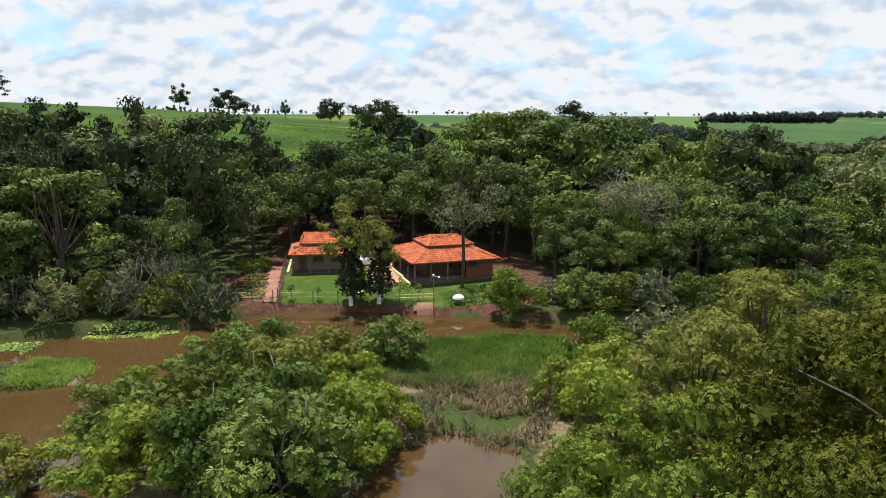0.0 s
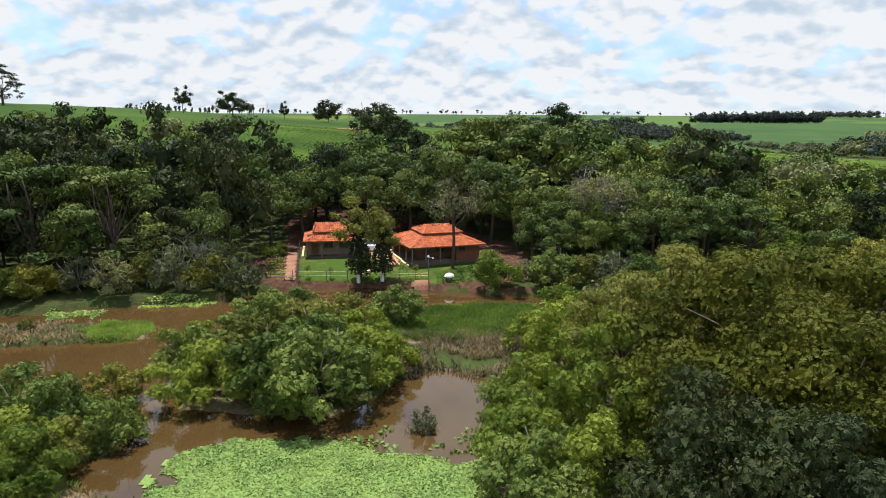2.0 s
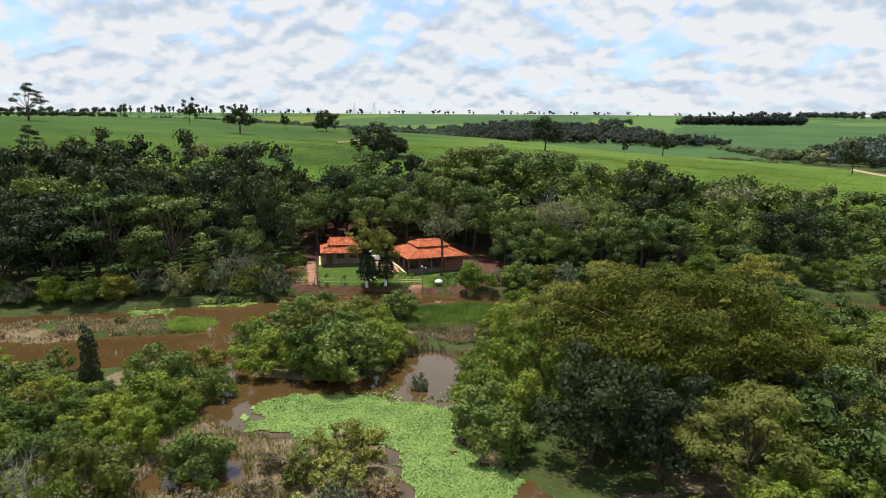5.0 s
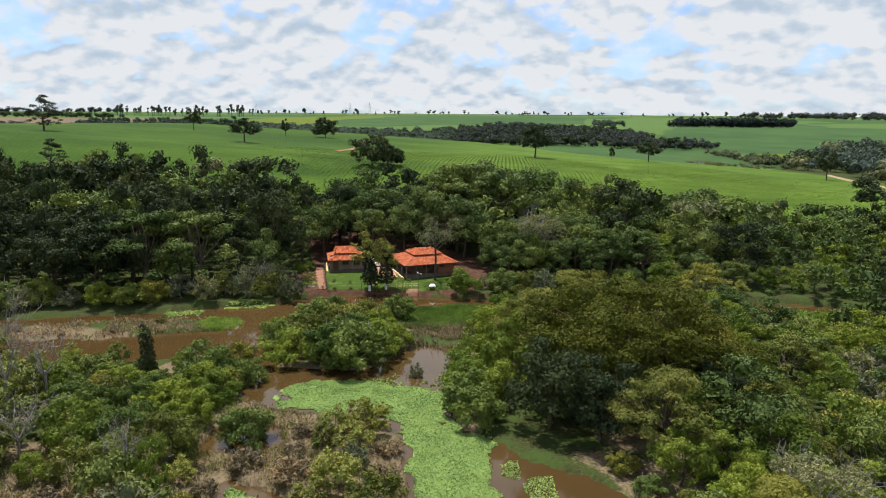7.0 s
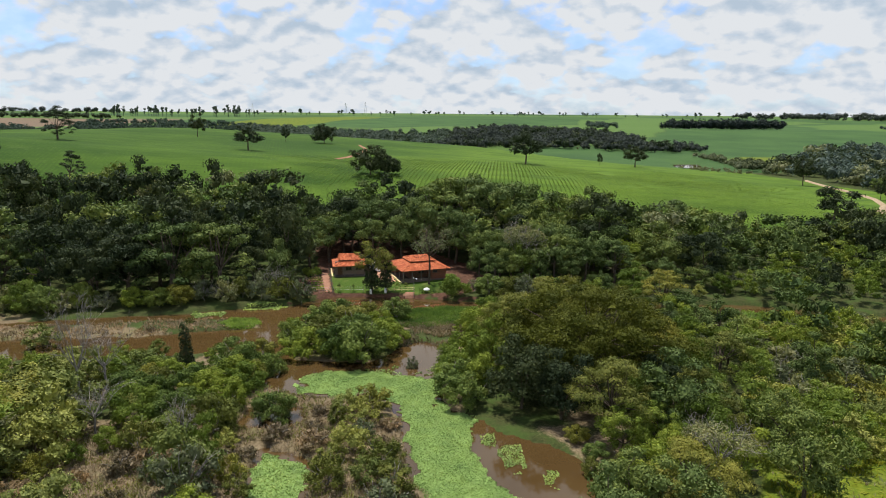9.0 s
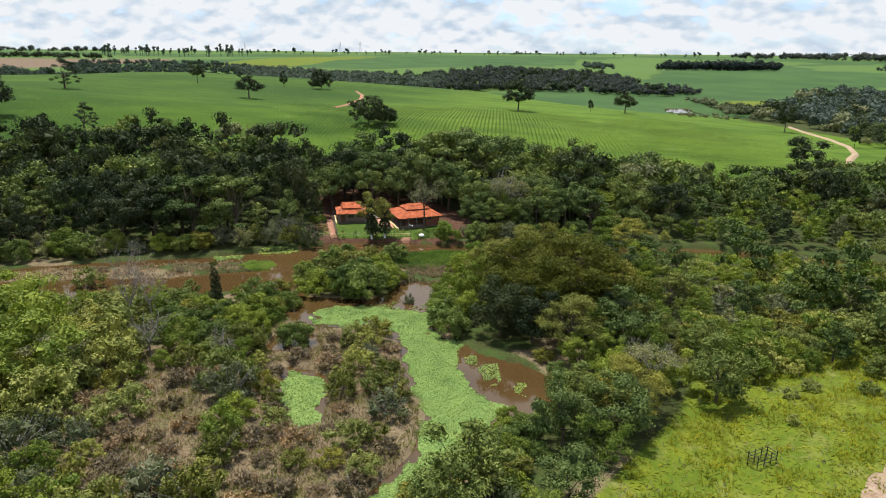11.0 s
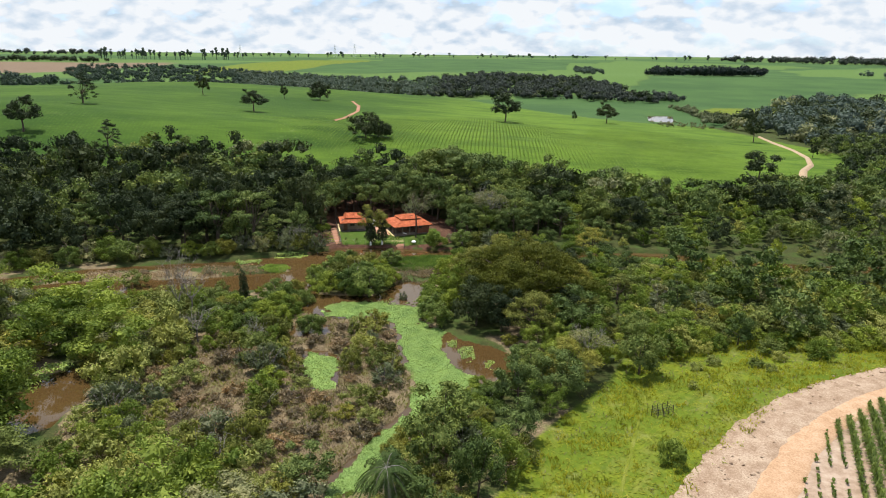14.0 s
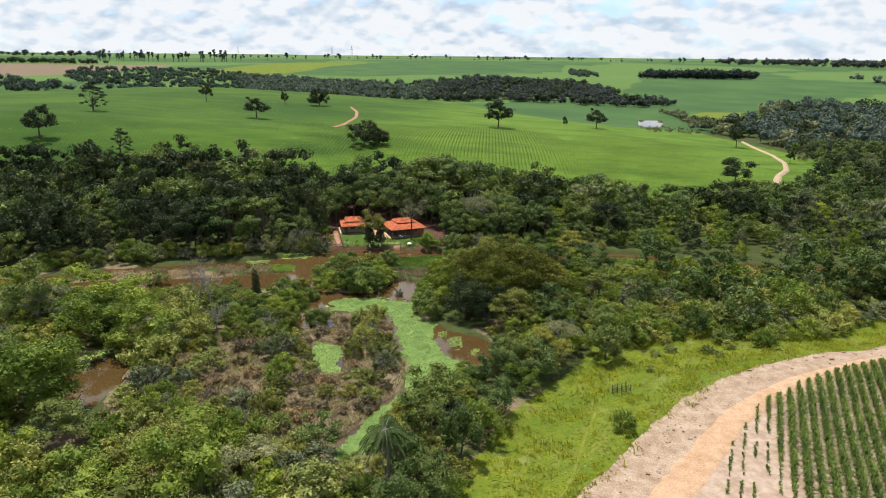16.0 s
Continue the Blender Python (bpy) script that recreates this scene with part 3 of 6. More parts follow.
    d /= np.linalg.norm(d, axis=1)[:, None]
    side = np.stack((-d[:, 1], d[:, 0]), 1)
    u = np.linspace(-1, 1, across)
    edge = 1 + (vnoise(np.arange(len(p)) * 0.22, np.zeros(len(p)), 3) - 0.5) * 0.14 + (vnoise(np.arange(len(p)) * 0.9, np.zeros(len(p)), 8) - 0.5) * 0.07
    x = p[:, None, 0] + side[:, None, 0] * u[None] * (p[:, 2] * edge)[:, None]
    y = p[:, None, 1] + side[:, None, 1] * u[None] * (p[:, 2] * edge)[:, None]
    z = height(x.ravel(), y.ravel()).reshape(x.shape) + lift - (lift + 0.12) * np.abs(u)[None] ** 6
    z += rough * (fnoise(x, y, 0.9, 17) - 0.5) * (1 - np.abs(u)[None] ** 4)
    v = np.stack((x, y, z), 2).reshape(-1, 3)
    me = mesh_of(name, v, grid_faces(across, len(p)), mat, True)
    return tagged(new(name, me), label, "road", kind="structure")


ROAD = [(14, -66), (20.5, -54), (27.5, -44), (36, -34.5), (45, -24), (54, -16.6), (63, -11.5), (74, -7), (90, -2.2), (112, 3), (150, 9)]
ribbon("verge", [(x - 2.1, y + 1.9) for x, y in ROAD], [4.8, 4.8, 4.7, 4.5, 4.3, 3.8, 3.3, 3.1, 3.1, 3.1, 3.1], M["verge"], 0.12, "churned pale clods of earth along the dirt road", 25, 0.3)
ribbon("dirt_road", [(x + 0.9, y - 0.8) for x, y in ROAD], [2.6, 2.6, 2.5, 2.4, 2.2, 2.0, 1.9, 1.9, 1.9, 1.9, 1.9], M["road"], 0.20, "curving bare orange dirt road", 13, 0.06)
ribbon("wheel_track", [(17, -44), (20, -39), (24, -29), (27.5, -21), (30.5, -14), (35, -5)], [0.32, 0.4, 0.28, 0.36, 0.25, 0.1], M["worn_grass"], 0.06, "faint worn wheel track through the meadow", 5, 0.05)
ribbon("field_track", [(-40, 236), (-36.8, 251), (-35.2, 275), (-34.5, 303), (-37, 336), (-44, 372)], [1.2] * 6, M["track"], 0.25, "red earth track curving up the crop field", 5)
ribbon("farm_track", [(138, 144), (142.5, 154), (151.5, 170), (163, 185.4), (174, 208), (183, 237), (188, 262), (196, 300)], [1.5, 1.6, 1.5, 1.4, 1.2, 1.1, 1.1, 1.0], M["track_pale"], 0.6, "pale sandy farm track beside the crop field", 5)

# ---- plants ----
RNG = np.random.default_rng(7)


def unit(v):
    return v / np.maximum(np.linalg.norm(v, axis=-1, keepdims=True), 1e-9)


def leaves(rng, pos, nor, length, width, spin=0.7):
    """Pointed blades: four corners each, a little folded along the rib."""
    n = len(pos)
    nor = unit(nor + rng.normal(0, spin, (n, 3)))
    u = unit(np.cross(nor, rng.normal(0, 1, (n, 3))))
    v = np.cross(nor, u)
    k = rng.uniform(0.65, 1.35, (n, 1))
    a, b = u * length * 0.5 * k, v * width * 0.5 * k
    fold = nor * width * 0.18 * k
    verts = np.stack((pos - a, pos + b + fold, pos + a, pos - b + fold), 1).reshape(-1, 3)
    faces = np.arange(n * 4).reshape(-1, 4)
    return verts, faces


def sprigs(rng, pos, nor, length, width, spin=0.7):
    """Tufts of three narrow leaves from one stalk."""
    n = len(pos)
    nor = unit(nor + rng.normal(0, spin, (n, 3)))
    u = unit(np.cross(nor, rng.normal(0, 1, (n, 3))))
    v = np.cross(nor, u)
    k = rng.uniform(0.65, 1.35, (n, 1))
    cols = [pos - u * length * 0.3 * k]
    for a in (-0.95, 0.0, 0.95):
        d = u * math.cos(a) + v * math.sin(a) + nor * rng.uniform(-0.25, 0.35, (n, 1))
        w = v * math.cos(a) - u * math.sin(a)
        cols += [pos + d * length * 0.75 * k + w * width * 0.5 * k, pos + d * length * 0.62 * k - w * width * 0.5 * k]
    verts = np.stack(cols, 1).reshape(-1, 3)
    base = np.arange(n)[:, None, None] * 7
    faces = (base + np.array([[0, 1, 2], [0, 3, 4], [0, 5, 6]])[None]).reshape(-1, 3)
    return verts, faces


ICO = None


def ico():
    global ICO
    if ICO is None:
        b = bmesh.new()
        bmesh.ops.create_icosphere(b, subdivisions=1, radius=1)
        b.verts.ensure_lookup_table()
        ICO = (np.array([v.co[:] for v in b.verts]), np.array([[v.index for v in f.verts] for f in b.faces]))
        b.free()
    return ICO


def join(parts):
    """Quads and triangles of several pieces in one list; triangles repeat no corner."""
    vs, fs, n = [], [], 0
    for v, f in parts:
        vs.append(v)
        fs += [tuple(int(i) + n for i in row) for row in f]
        n += len(v)
    return np.concatenate(vs), fs


def poly_mesh(name, verts, faces, mat, smooth=False):
    if isinstance(faces, np.ndarray):
        return mesh_of(name, verts, faces, mat, smooth)
    me = bpy.data.meshes.new(name)
    me.from_pydata([tuple(map(float, v)) for v in verts], [], faces)
    me.materials.append(mat)
    if smooth:
        me.polygons.foreach_set("use_smooth", np.ones(len(me.polygons), bool))
    me.update()
    return me


def tube(path, radii, sides=6):
    """A tapered limb along a line of points."""
    path = np.asarray(path, float)
    d = unit(np.gradient(path, axis=0))
    ref = np.where(np.abs(d[:, 2:3]) > 0.9, np.array([[1.0, 0, 0]]), np.array([[0, 0, 1.0]]))
    u = unit(np.cross(d, ref))
    v = np.cross(d, u)
    a = np.arange(sides) * 2 * math.pi / sides
    ring = path[:, None] + (u[:, None] * np.cos(a)[None, :, None] + v[:, None] * np.sin(a)[None, :, None]) * np.asarray(radii)[:, None, None]
    n = len(path)
    faces = []
    for i in range(n - 1):
        for j in range(sides):
            faces.append((i * sides + j, i * sides + (j + 1) % sides, (i + 1) * sides + (j + 1) % sides, (i + 1) * sides + j))
    faces.append(tuple(range((n - 1) * sides, n * sides)))
    return ring.reshape(-1, 3), faces


def bend(rng, a, b, n=4, sag=0.12):
    a, b = np.asarray(a, float), np.asarray(b, float)
    t = np.linspace(0, 1, n)[:, None]
    off = rng.normal(0, 1, 3) * sag * np.linalg.norm(b - a)
    return a + (b - a) * t + off * np.sin(t * math.pi) * 0.5


def limb_set(rng, base, tips, r0, r1, sides=4):
    return [tube(bend(rng, base, t), np.linspace(r0, r1, 4), sides) for t in tips]


def blades_of(rng, pos, nor, length, width, spin=0.45):
    """Single three-cornered leaves, for crowns that stay far off."""
    n = len(pos)
    nor = unit(nor + rng.normal(0, spin, (n, 3)))
    u = unit(np.cross(nor, rng.normal(0, 1, (n, 3))))
    v = np.cross(nor, u)
    k = rng.uniform(0.65, 1.35, (n, 1))
    a, b = u * length * 0.5 * k, v * width * 0.5 * k
    verts = np.stack((pos - a, pos + a * 0.9 + b, pos + a * 0.5 - b), 1).reshape(-1, 3)
    return verts, np.arange(n * 3).reshape(-1, 3)


def clump_leaves(rng, clumps, total, length, width, up=0.35, core=0.52, spin=0.5, fine=False, single=False):
    """Leaves over the outsides of the puffs of a crown; a heart of leaf mass inside each pad."""
    puffs = [k for k in clumps if len(k) == 2]
    pads = [k for k in clumps if len(k) == 3] or puffs
    nested = pads is not puffs
    if nested:
        puffs = puffs + [(k[0], k[1] * 0.92) for k in pads]
    c = np.array([k[0] for k in puffs])
    r = np.array([k[1] for k in puffs])
    pc = np.array([k[0] for k in pads])
    pr = np.array([k[1] for k in pads])
    area = (r[:, 0] * r[:, 1] + r[:, 0] * r[:, 2]) / 2
    count = np.maximum((total * area / area.sum()).astype(int), 4)
    pos, nor = [], []
    for ci, ri, ni in zip(c, r, count):
        d = unit(rng.normal(0, 1, (ni * 2, 3)) + np.array([0, 0, up]))
        d = d[d[:, 2] > -0.75][:ni]
        p = ci + d * ri * (rng.uniform(0.5, 1.12, (len(d), 1)) if fine else rng.uniform(0.7, 1.10, (len(d), 1)))
        keep = np.ones(len(p), bool)
        for cj, rj in zip(pc, pr):
            q = (((p - cj) / rj) ** 2).sum(1)
            keep &= (q > (0.30 if nested else 0.45)) | (np.abs(cj - ci).sum() < 1e-6)
        pos.append(p[keep])
        nor.append(d[keep])
    make = blades_of if single else sprigs if fine else leaves
    v, f = make(rng, np.concatenate(pos), np.concatenate(nor) + np.array([0, 0, 0.0 if nested else 0.2]), length, width, spin)
    if f.shape[1] == 4:
        f = np.concatenate((f[:, :3], f[:, [0, 2, 3]]))
    vs, fs, n = [v], [f], len(v)
    if core:
        k = 44 if fine and nested else 18 if nested else 12
        piece = 0.36 if fine and nested else 0.72 if nested else 0.4
        d = unit(rng.normal(0, 1, (len(pc) * k, 3)))
        wide = np.repeat(pr[:, :1], k, 0)
        v, f = blades_of(rng, np.repeat(pc, k, 0) + d * np.repeat(pr, k, 0) * core * rng.uniform(0.3, 1.0, (len(d), 1)), d, wide * piece, wide * piece * 0.75, 0.6)
        vs.append(v)
        fs.append(f + n)
    return np.concatenate(vs), np.concatenate(fs)


def crown_clumps(rng, h, rad, low, n, size, flat=0.75):
    """Pads of foliage over a dome, each one of several puffs; dark gaps stay between them."""
    zc = low + (h - low) * 0.38
    pads, puffs = [], []
    a0 = rng.uniform(0, 6.28)
    lobes = rng.uniform(0, 6.28, 2)
    for i in range(n):
        a = a0 + i * 2.39996 + rng.normal(0, 0.22)
        sz = -0.75 + 1.75 * ((i + 0.5) / n) + rng.normal(0, 0.06)
        sz = min(max(sz, -0.85), 0.98)
        cz = math.sqrt(1 - sz * sz)
        k = rng.uniform(0.62, 0.82) * (1 + 0.14 * math.sin(2 * a + lobes[0]) + 0.10 * math.sin(3 * a + lobes[1]))
        if i % 6 == 5:
            k *= 0.55
        p = size * rng.uniform(0.65, 1.4)
        c = np.array([math.cos(a) * cz * rad * k, math.sin(a) * cz * rad * k, zc + sz * ((h - zc) if sz > 0 else (zc - low)) * k])
        c[2] = max(c[2], p * 0.3)
        pads.append((c, np.array([p, p, p * flat]), 1))
        out = np.array([math.cos(a) * cz, math.sin(a) * cz, max(sz, 0)])
        for j in range(6):
            d = unit(rng.normal(0, 0.8, 3) + out * 0.5 + np.array([0, 0, 0.32]))
            q = p * rng.uniform(0.36, 0.56)
            puffs.append((c + d * np.array([p, p, p * flat]) * 0.72, np.array([q, q, q * 0.62])))
    order = rng.permutation(len(pads))
    return [pads[i] for i in order] + puffs


def plant(name, label, category, trunk, crown, group, crown_mat, trunk_mat):
    """A plant: an Empty at its foot with trunk and crown under it."""
    root = tagged(new(name), label, category, group)
    root.empty_display_size = 0.3
    if trunk:
        v, f = join(trunk)
        t = new("trunk", poly_mesh(name + "_trunk", v, f, M[trunk_mat], True))
        t.parent = root
    if crown:
        c = new("crown", poly_mesh(name + "_crown", crown[0], crown[1], M[crown_mat]))
        c.parent = root
    return root


def broadleaf(seed, h, rad, mat, label, name="tree", low=0.03, n=30, count=2300, size=0.28, leaf=(0.38, 0.23), group="riverside forest", flat=0.75, bare=0, trunk_mat="bark", fine=False, single=False):
    rng = np.random.default_rng(seed)
    cl = crown_clumps(rng, h, rad, h * low, n, rad * size, flat)
    fork = np.array([rng.normal(0, 0.15), rng.normal(0, 0.15), h * (low + 0.12)])
    tr = [tube(bend(rng, (0, 0, -0.4), fork, 6, 0.05), np.linspace(h * 0.026, h * 0.017, 6), 7)]
    tr += limb_set(rng, fork, [k[0] for k in cl[: max(4, n // 3)]], h * 0.012, h * 0.003)
    for i in range(bare):
        d = unit(rng.normal(0, 1, 3) + np.array([0, 0, 0.6]))
        tip = np.array([0, 0, h * 0.6]) + d * np.array([rad, rad, h * 0.45]) * rng.uniform(0.8, 1.12)
        tr.append(tube(bend(rng, fork + (tip - fork) * 0.4, tip), np.linspace(0.05, 0.012, 4), 3))
    return plant(name, label, "shrub" if name == "shrub" else "tree", tr, clump_leaves(rng, cl, count, *leaf, core=0.62, fine=fine, single=single, spin=0.34), group, mat, trunk_mat)


def umbrella(seed, h, rad, mat, label, layers=34, count=4200, group="riverside forest", leaf=(0.36, 0.20), fine=False, dome=0.42, single=False):
    """A wide spreading crown of flat sprays, one above another."""
    rng = np.random.default_rng(seed)
    cl = []
    for i in range(layers):
        a, k = rng.uniform(0, 2 * math.pi), math.sqrt(rng.uniform(0.02, 1)) * (0.3 if i % 7 == 0 else 1.0)
        z = h * (1 - dome * k * k) - rng.uniform(0.0, 0.16) * h
        s = rad * rng.uniform(0.15, 0.26)
        cl.append((np.array([math.cos(a) * k * rad * 0.85, math.sin(a) * k * rad * 0.85, z - 0.3]), np.array([s, s, s * 0.38])))
    for i in range(int(layers * 0.7)):
        a, k = rng.uniform(0, 2 * math.pi), rng.uniform(0.45, 0.95)
        s = rad * rng.uniform(0.12, 0.2)
        cl.append((np.array([math.cos(a) * k * rad, math.sin(a) * k * rad, h * rng.uniform(0.14, 0.58)]), np.array([s, s, s * 0.5])))
    fork = np.array([0, 0, h * 0.3])
    tr = [tube(bend(rng, (0, 0, -0.4), fork, 5, 0.06), np.linspace(h * 0.035, h * 0.026, 5), 8)]
    tr += limb_set(rng, fork, [c for c, r in cl[: min(14, layers // 2)]], h * 0.013, h * 0.003)
    return plant("umbrella_tree", label, "tree", tr, clump_leaves(rng, cl, count, *leaf, up=0.6, core=0.6, fine=fine, single=single, spin=0.34), group, mat, "bark")


def twigs(rng, base, tip, r, depth, out):
    """Bare branching wood."""
    out.append(tube(bend(rng, base, tip, 4, 0.16), np.linspace(r, r * 0.45, 4), 5 if r > 0.05 else 3))
    if depth == 0:
        return
    base, tip = np.asarray(base), np.asarray(tip)
    length = np.linalg.norm(tip - base)
    for i in range(4 if depth > 1 else 5):
        k = rng.uniform(0.4, 1.0)
        d = unit(unit(tip - base) * 0.7 + rng.normal(0, 0.6, 3) + np.array([0, 0, 0.2]))
        s = base + (tip - base) * k
        twigs(rng, s, s + d * length * rng.uniform(0.4, 0.65), r * 0.5, depth - 1, out)


def thin_tree(seed, h, rad, label, leaf_count, name="tree", mat="leaf_grey", group="riverside forest", low=0.42, trunk_r=0.020, trunk_mat="bark_grey"):
    """Pale open crown on grey branches; with no leaves a dead tree."""
    rng = np.random.default_rng(seed)
    fork = np.array([rng.normal(0, 0.1), rng.normal(0, 0.1), h * low])
    tr = [tube(bend(rng, (0, 0, -0.4), fork, 6, 0.05), np.linspace(h * trunk_r, h * trunk_r * 0.75, 6), 7)]
    tips = []
    for i in range(8):
        a = i * 2.4 + rng.uniform(0, 0.6)
        k = rng.uniform(0.35, 0.95)
        tip = np.array([math.cos(a) * rad * k, math.sin(a) * rad * k, h * rng.uniform(0.72, 1.0) - 0.12 * h * k])
        twigs(rng, fork * rng.uniform(0.75, 1.0), tip, h * 0.0075, 2, tr)
        tips.append(tip)
    crown = None
    if leaf_count:
        cl = [(t * np.array([1, 1, 0.96]), np.array([rad * 0.34, rad * 0.34, rad * 0.26])) for t in tips]
        crown = clump_leaves(rng, cl, leaf_count, 0.30, 0.17, core=0, spin=1.4)
    return plant(name, label, "tree", tr, crown, group, mat, trunk_mat)


def palm(seed, h):
    rng = np.random.default_rng(seed)
    tr = [tube(bend(rng, (0, 0, -0.3), (0.2, 0, h), 8, 0.03), np.linspace(0.22, 0.15, 8), 8)]
    parts = []
    for i in range(17):
        a, lift = i * 2.399, rng.uniform(-0.15, 0.95)
        d = np.array([math.cos(a), math.sin(a), 0])
        length = rng.uniform(2.6, 3.4)
        t = np.linspace(0, 1, 15)[:, None]
        rib = np.array([0.2, 0, h]) + d * t * length + np.array([0, 0, 1]) * (lift * t * length - 1.05 * t ** 2 * length)
        tr.append(tube(rib[::3], np.linspace(0.04, 0.012, 5), 3))
        side = np.array([-d[1], d[0], 0])
        for j in range(1, 15):
            for s in (-1, 1):
                for e in (0.0, 0.5):
                    root = rib[j] * (1 - e) + rib[j - 1] * e
                    tip = root + side * s * 0.75 * (1 - 0.55 * j / 15) + d * 0.35 - np.array([0, 0, 0.32 + rng.uniform(0, 0.15)])
                    mid = (root + tip) / 2 + np.array([0, 0, 0.08])
                    w = d * 0.085
                    parts.append((np.array([root, mid - w, tip, mid + w]), [(0, 1, 2, 3)]))
    return plant("palm_tree", "slender palm with drooping feathery fronds", "palm tree", tr, join(parts), "", "leaf_palm", "bark_grey")


def column(seed, h, rad, mat, label):
    """A stump grown over by creepers into a dark pillar."""
    rng = np.random.default_rng(seed)
    cl = [(np.array([rng.normal(0, 0.12), rng.normal(0, 0.12), h * (0.1 + 0.85 * k / 9)]), np.array([rad * (1.05 - 0.07 * k), rad * (1.05 - 0.07 * k), rad * 0.9])) for k in range(10)]
    return plant("vine_pillar", label, "shrub", [tube([(0, 0, -0.3), (0, 0, h * 0.6)], [0.15, 0.08])], clump_leaves(rng, cl, 2400, 0.26, 0.16), "", mat, "bark")


def shrub_kind(seed, n, h, rad, mat, label, count=1900, leaf=(0.21, 0.13), bare=0, fine=False, **more):
    return [broadleaf(seed + i, h, rad, mat, label, "shrub", 0.0, 16, count, 0.33, leaf, "marsh thicket", bare=bare, trunk_mat="bark_grey" if bare else "bark", fine=fine, single=not fine, **more) for i in range(n)]


KINDS = {
    "dark": [broadleaf(11 + i, 11.5, 4.6, "leaf_dark_shade", "dense broadleaf forest tree beside the river, its green darkened as shade", low=0.10, n=14, count=4200, size=0.36, leaf=(0.36, 0.22), flat=0.62, single=True) for i in range(6)],
    "mid": [broadleaf(31 + i, 10.0, 4.2, "leaf_forest", "leafy mid-green broadleaf tree in the river woods", low=0.10, n=13, count=4000, size=0.36, leaf=(0.33, 0.20), flat=0.65, single=True) for i in range(5)],
    "wood": [broadleaf(211 + i, 11.0, 4.2, "leaf_forest", "mid-green tree with a bare trunk in the yard wood", low=0.38, n=12, count=3600, size=0.36, leaf=(0.33, 0.20), group="yard wood", flat=0.6, single=True) for i in range(4)],
    "lone": [broadleaf(221 + i, 10.0, 4.4, "leaf_dark_shade", "lone dark green tree standing in the crop field", low=0.18, n=14, count=2500, size=0.36, leaf=(0.42, 0.26), group="field trees", flat=0.6, single=True) for i in range(3)],
    "field_flat": [umbrella(226, 9.5, 5.0, "leaf_dark_shade", "lone spreading tree with a dark layered crown in the crop field", 22, 2600, "field trees", (0.4, 0.22), single=True)],
    "field_bush": [broadleaf(227, 8.0, 5.4, "leaf_dark_shade", "dense dark dome of trees standing in the crop field", low=0.0, n=26, count=5200, size=0.30, leaf=(0.36, 0.22), group="field trees", single=True)],
    # front island trees: their shaded side is put into a darker leaf colour
    "near_mid": [broadleaf(231 + i, 8.0, 3.8, "leaf_dark_shade", "leafy tree on the marsh island, its leaves darkened to carry shade", low=0.03, n=18, count=5200, size=0.32, leaf=(0.20, 0.08), flat=0.65, fine=True) for i in range(2)],
    "bright": [broadleaf(41 + i, 7.0, 3.6, "leaf_bright", "fresh yellow-green leafy tree over the marsh", low=0.05, n=14, count=3000, size=0.34, leaf=(0.25, 0.15), flat=0.65, single=True) for i in range(3)],
    "olive": [umbrella(51 + i, 9.5, 6.0, "leaf_olive", "spreading olive green tree with flat leafy layers", 30, 4600, leaf=(0.3, 0.17), single=True) for i in range(2)],
    "flat": [umbrella(56 + i, 9.5, 5.0, "leaf_forest", "layered green forest tree with a flat crown", 26, 4000, leaf=(0.34, 0.2), single=True) for i in range(3)],
    "grey": [thin_tree(61 + i, 11.0, 4.0, "tall tree with thin grey-green foliage and pale branches", 2000) for i in range(2)],
    "bare": [thin_tree(66 + i, 7.0, 3.0, "leafless grey dead tree with fine branches", 0, "dead_tree") for i in range(2)],
    "shrub": shrub_kind(71, 4, 3.4, 2.3, "leaf_marsh", "rounded green marsh shrub"),
    "near": shrub_kind(171, 3, 3.4, 2.3, "leaf_mid", "rounded green marsh shrub on the river island", 4600, (0.16, 0.065), 2, True),
    "near_olive": shrub_kind(176, 2, 3.3, 2.3, "leaf_olive", "dull olive green shrub on the river island", 4200, (0.16, 0.06), 5, True),
    "near_bright": shrub_kind(181, 2, 3.3, 2.3, "leaf_bright", "fresh yellow-green shrub on the river island", 4600, (0.155, 0.062), 0, True),
    "near_spread": [umbrella(196, 9.5, 6.0, "leaf_olive", "spreading olive green tree with flat leafy layers", 44, 13000, leaf=(0.19, 0.065), fine=True)],
    "near_tree": [broadleaf(186 + i, 7.0, 3.6, "leaf_bright", "fresh yellow-green leafy tree over the marsh", low=0.03, n=18, count=5200, size=0.32, leaf=(0.20, 0.08), flat=0.65, fine=True) for i in range(2)],
    "shrub_bright": shrub_kind(76, 2, 3.2, 2.2, "leaf_bright", "bright green leafy marsh shrub"),
    "shrub_olive": shrub_kind(81, 3, 3.2, 2.4, "leaf_olive", "dull olive green marsh shrub", bare=7),
    "shrub_grey": shrub_kind(86, 2, 3.0, 2.2, "leaf_grey", "pale grey-green scrubby bush with bare twigs", 1000, (0.22, 0.11), 16),
    "shrub_brown": shrub_kind(91, 2, 1.5, 1.8, "leaf_brown", "low brownish dry marsh bush", 900, (0.22, 0.10), 6, flat=0.6),
}
USED = set()


def place(kind, x, y, h=1.0, w=None, turn=None, which=None, sink=0.0, label=""):
    """One more plant of a kind, h and w times its own height and width."""
    i = int(RNG.integers(len(KINDS[kind]))) if which is None else which
    proto = KINDS[kind][i]
    w = h if w is None else w
    turn = RNG.uniform(0, 2 * math.pi) if turn is None else turn
    z = float(height(np.array([x]), np.array([y]))[0])
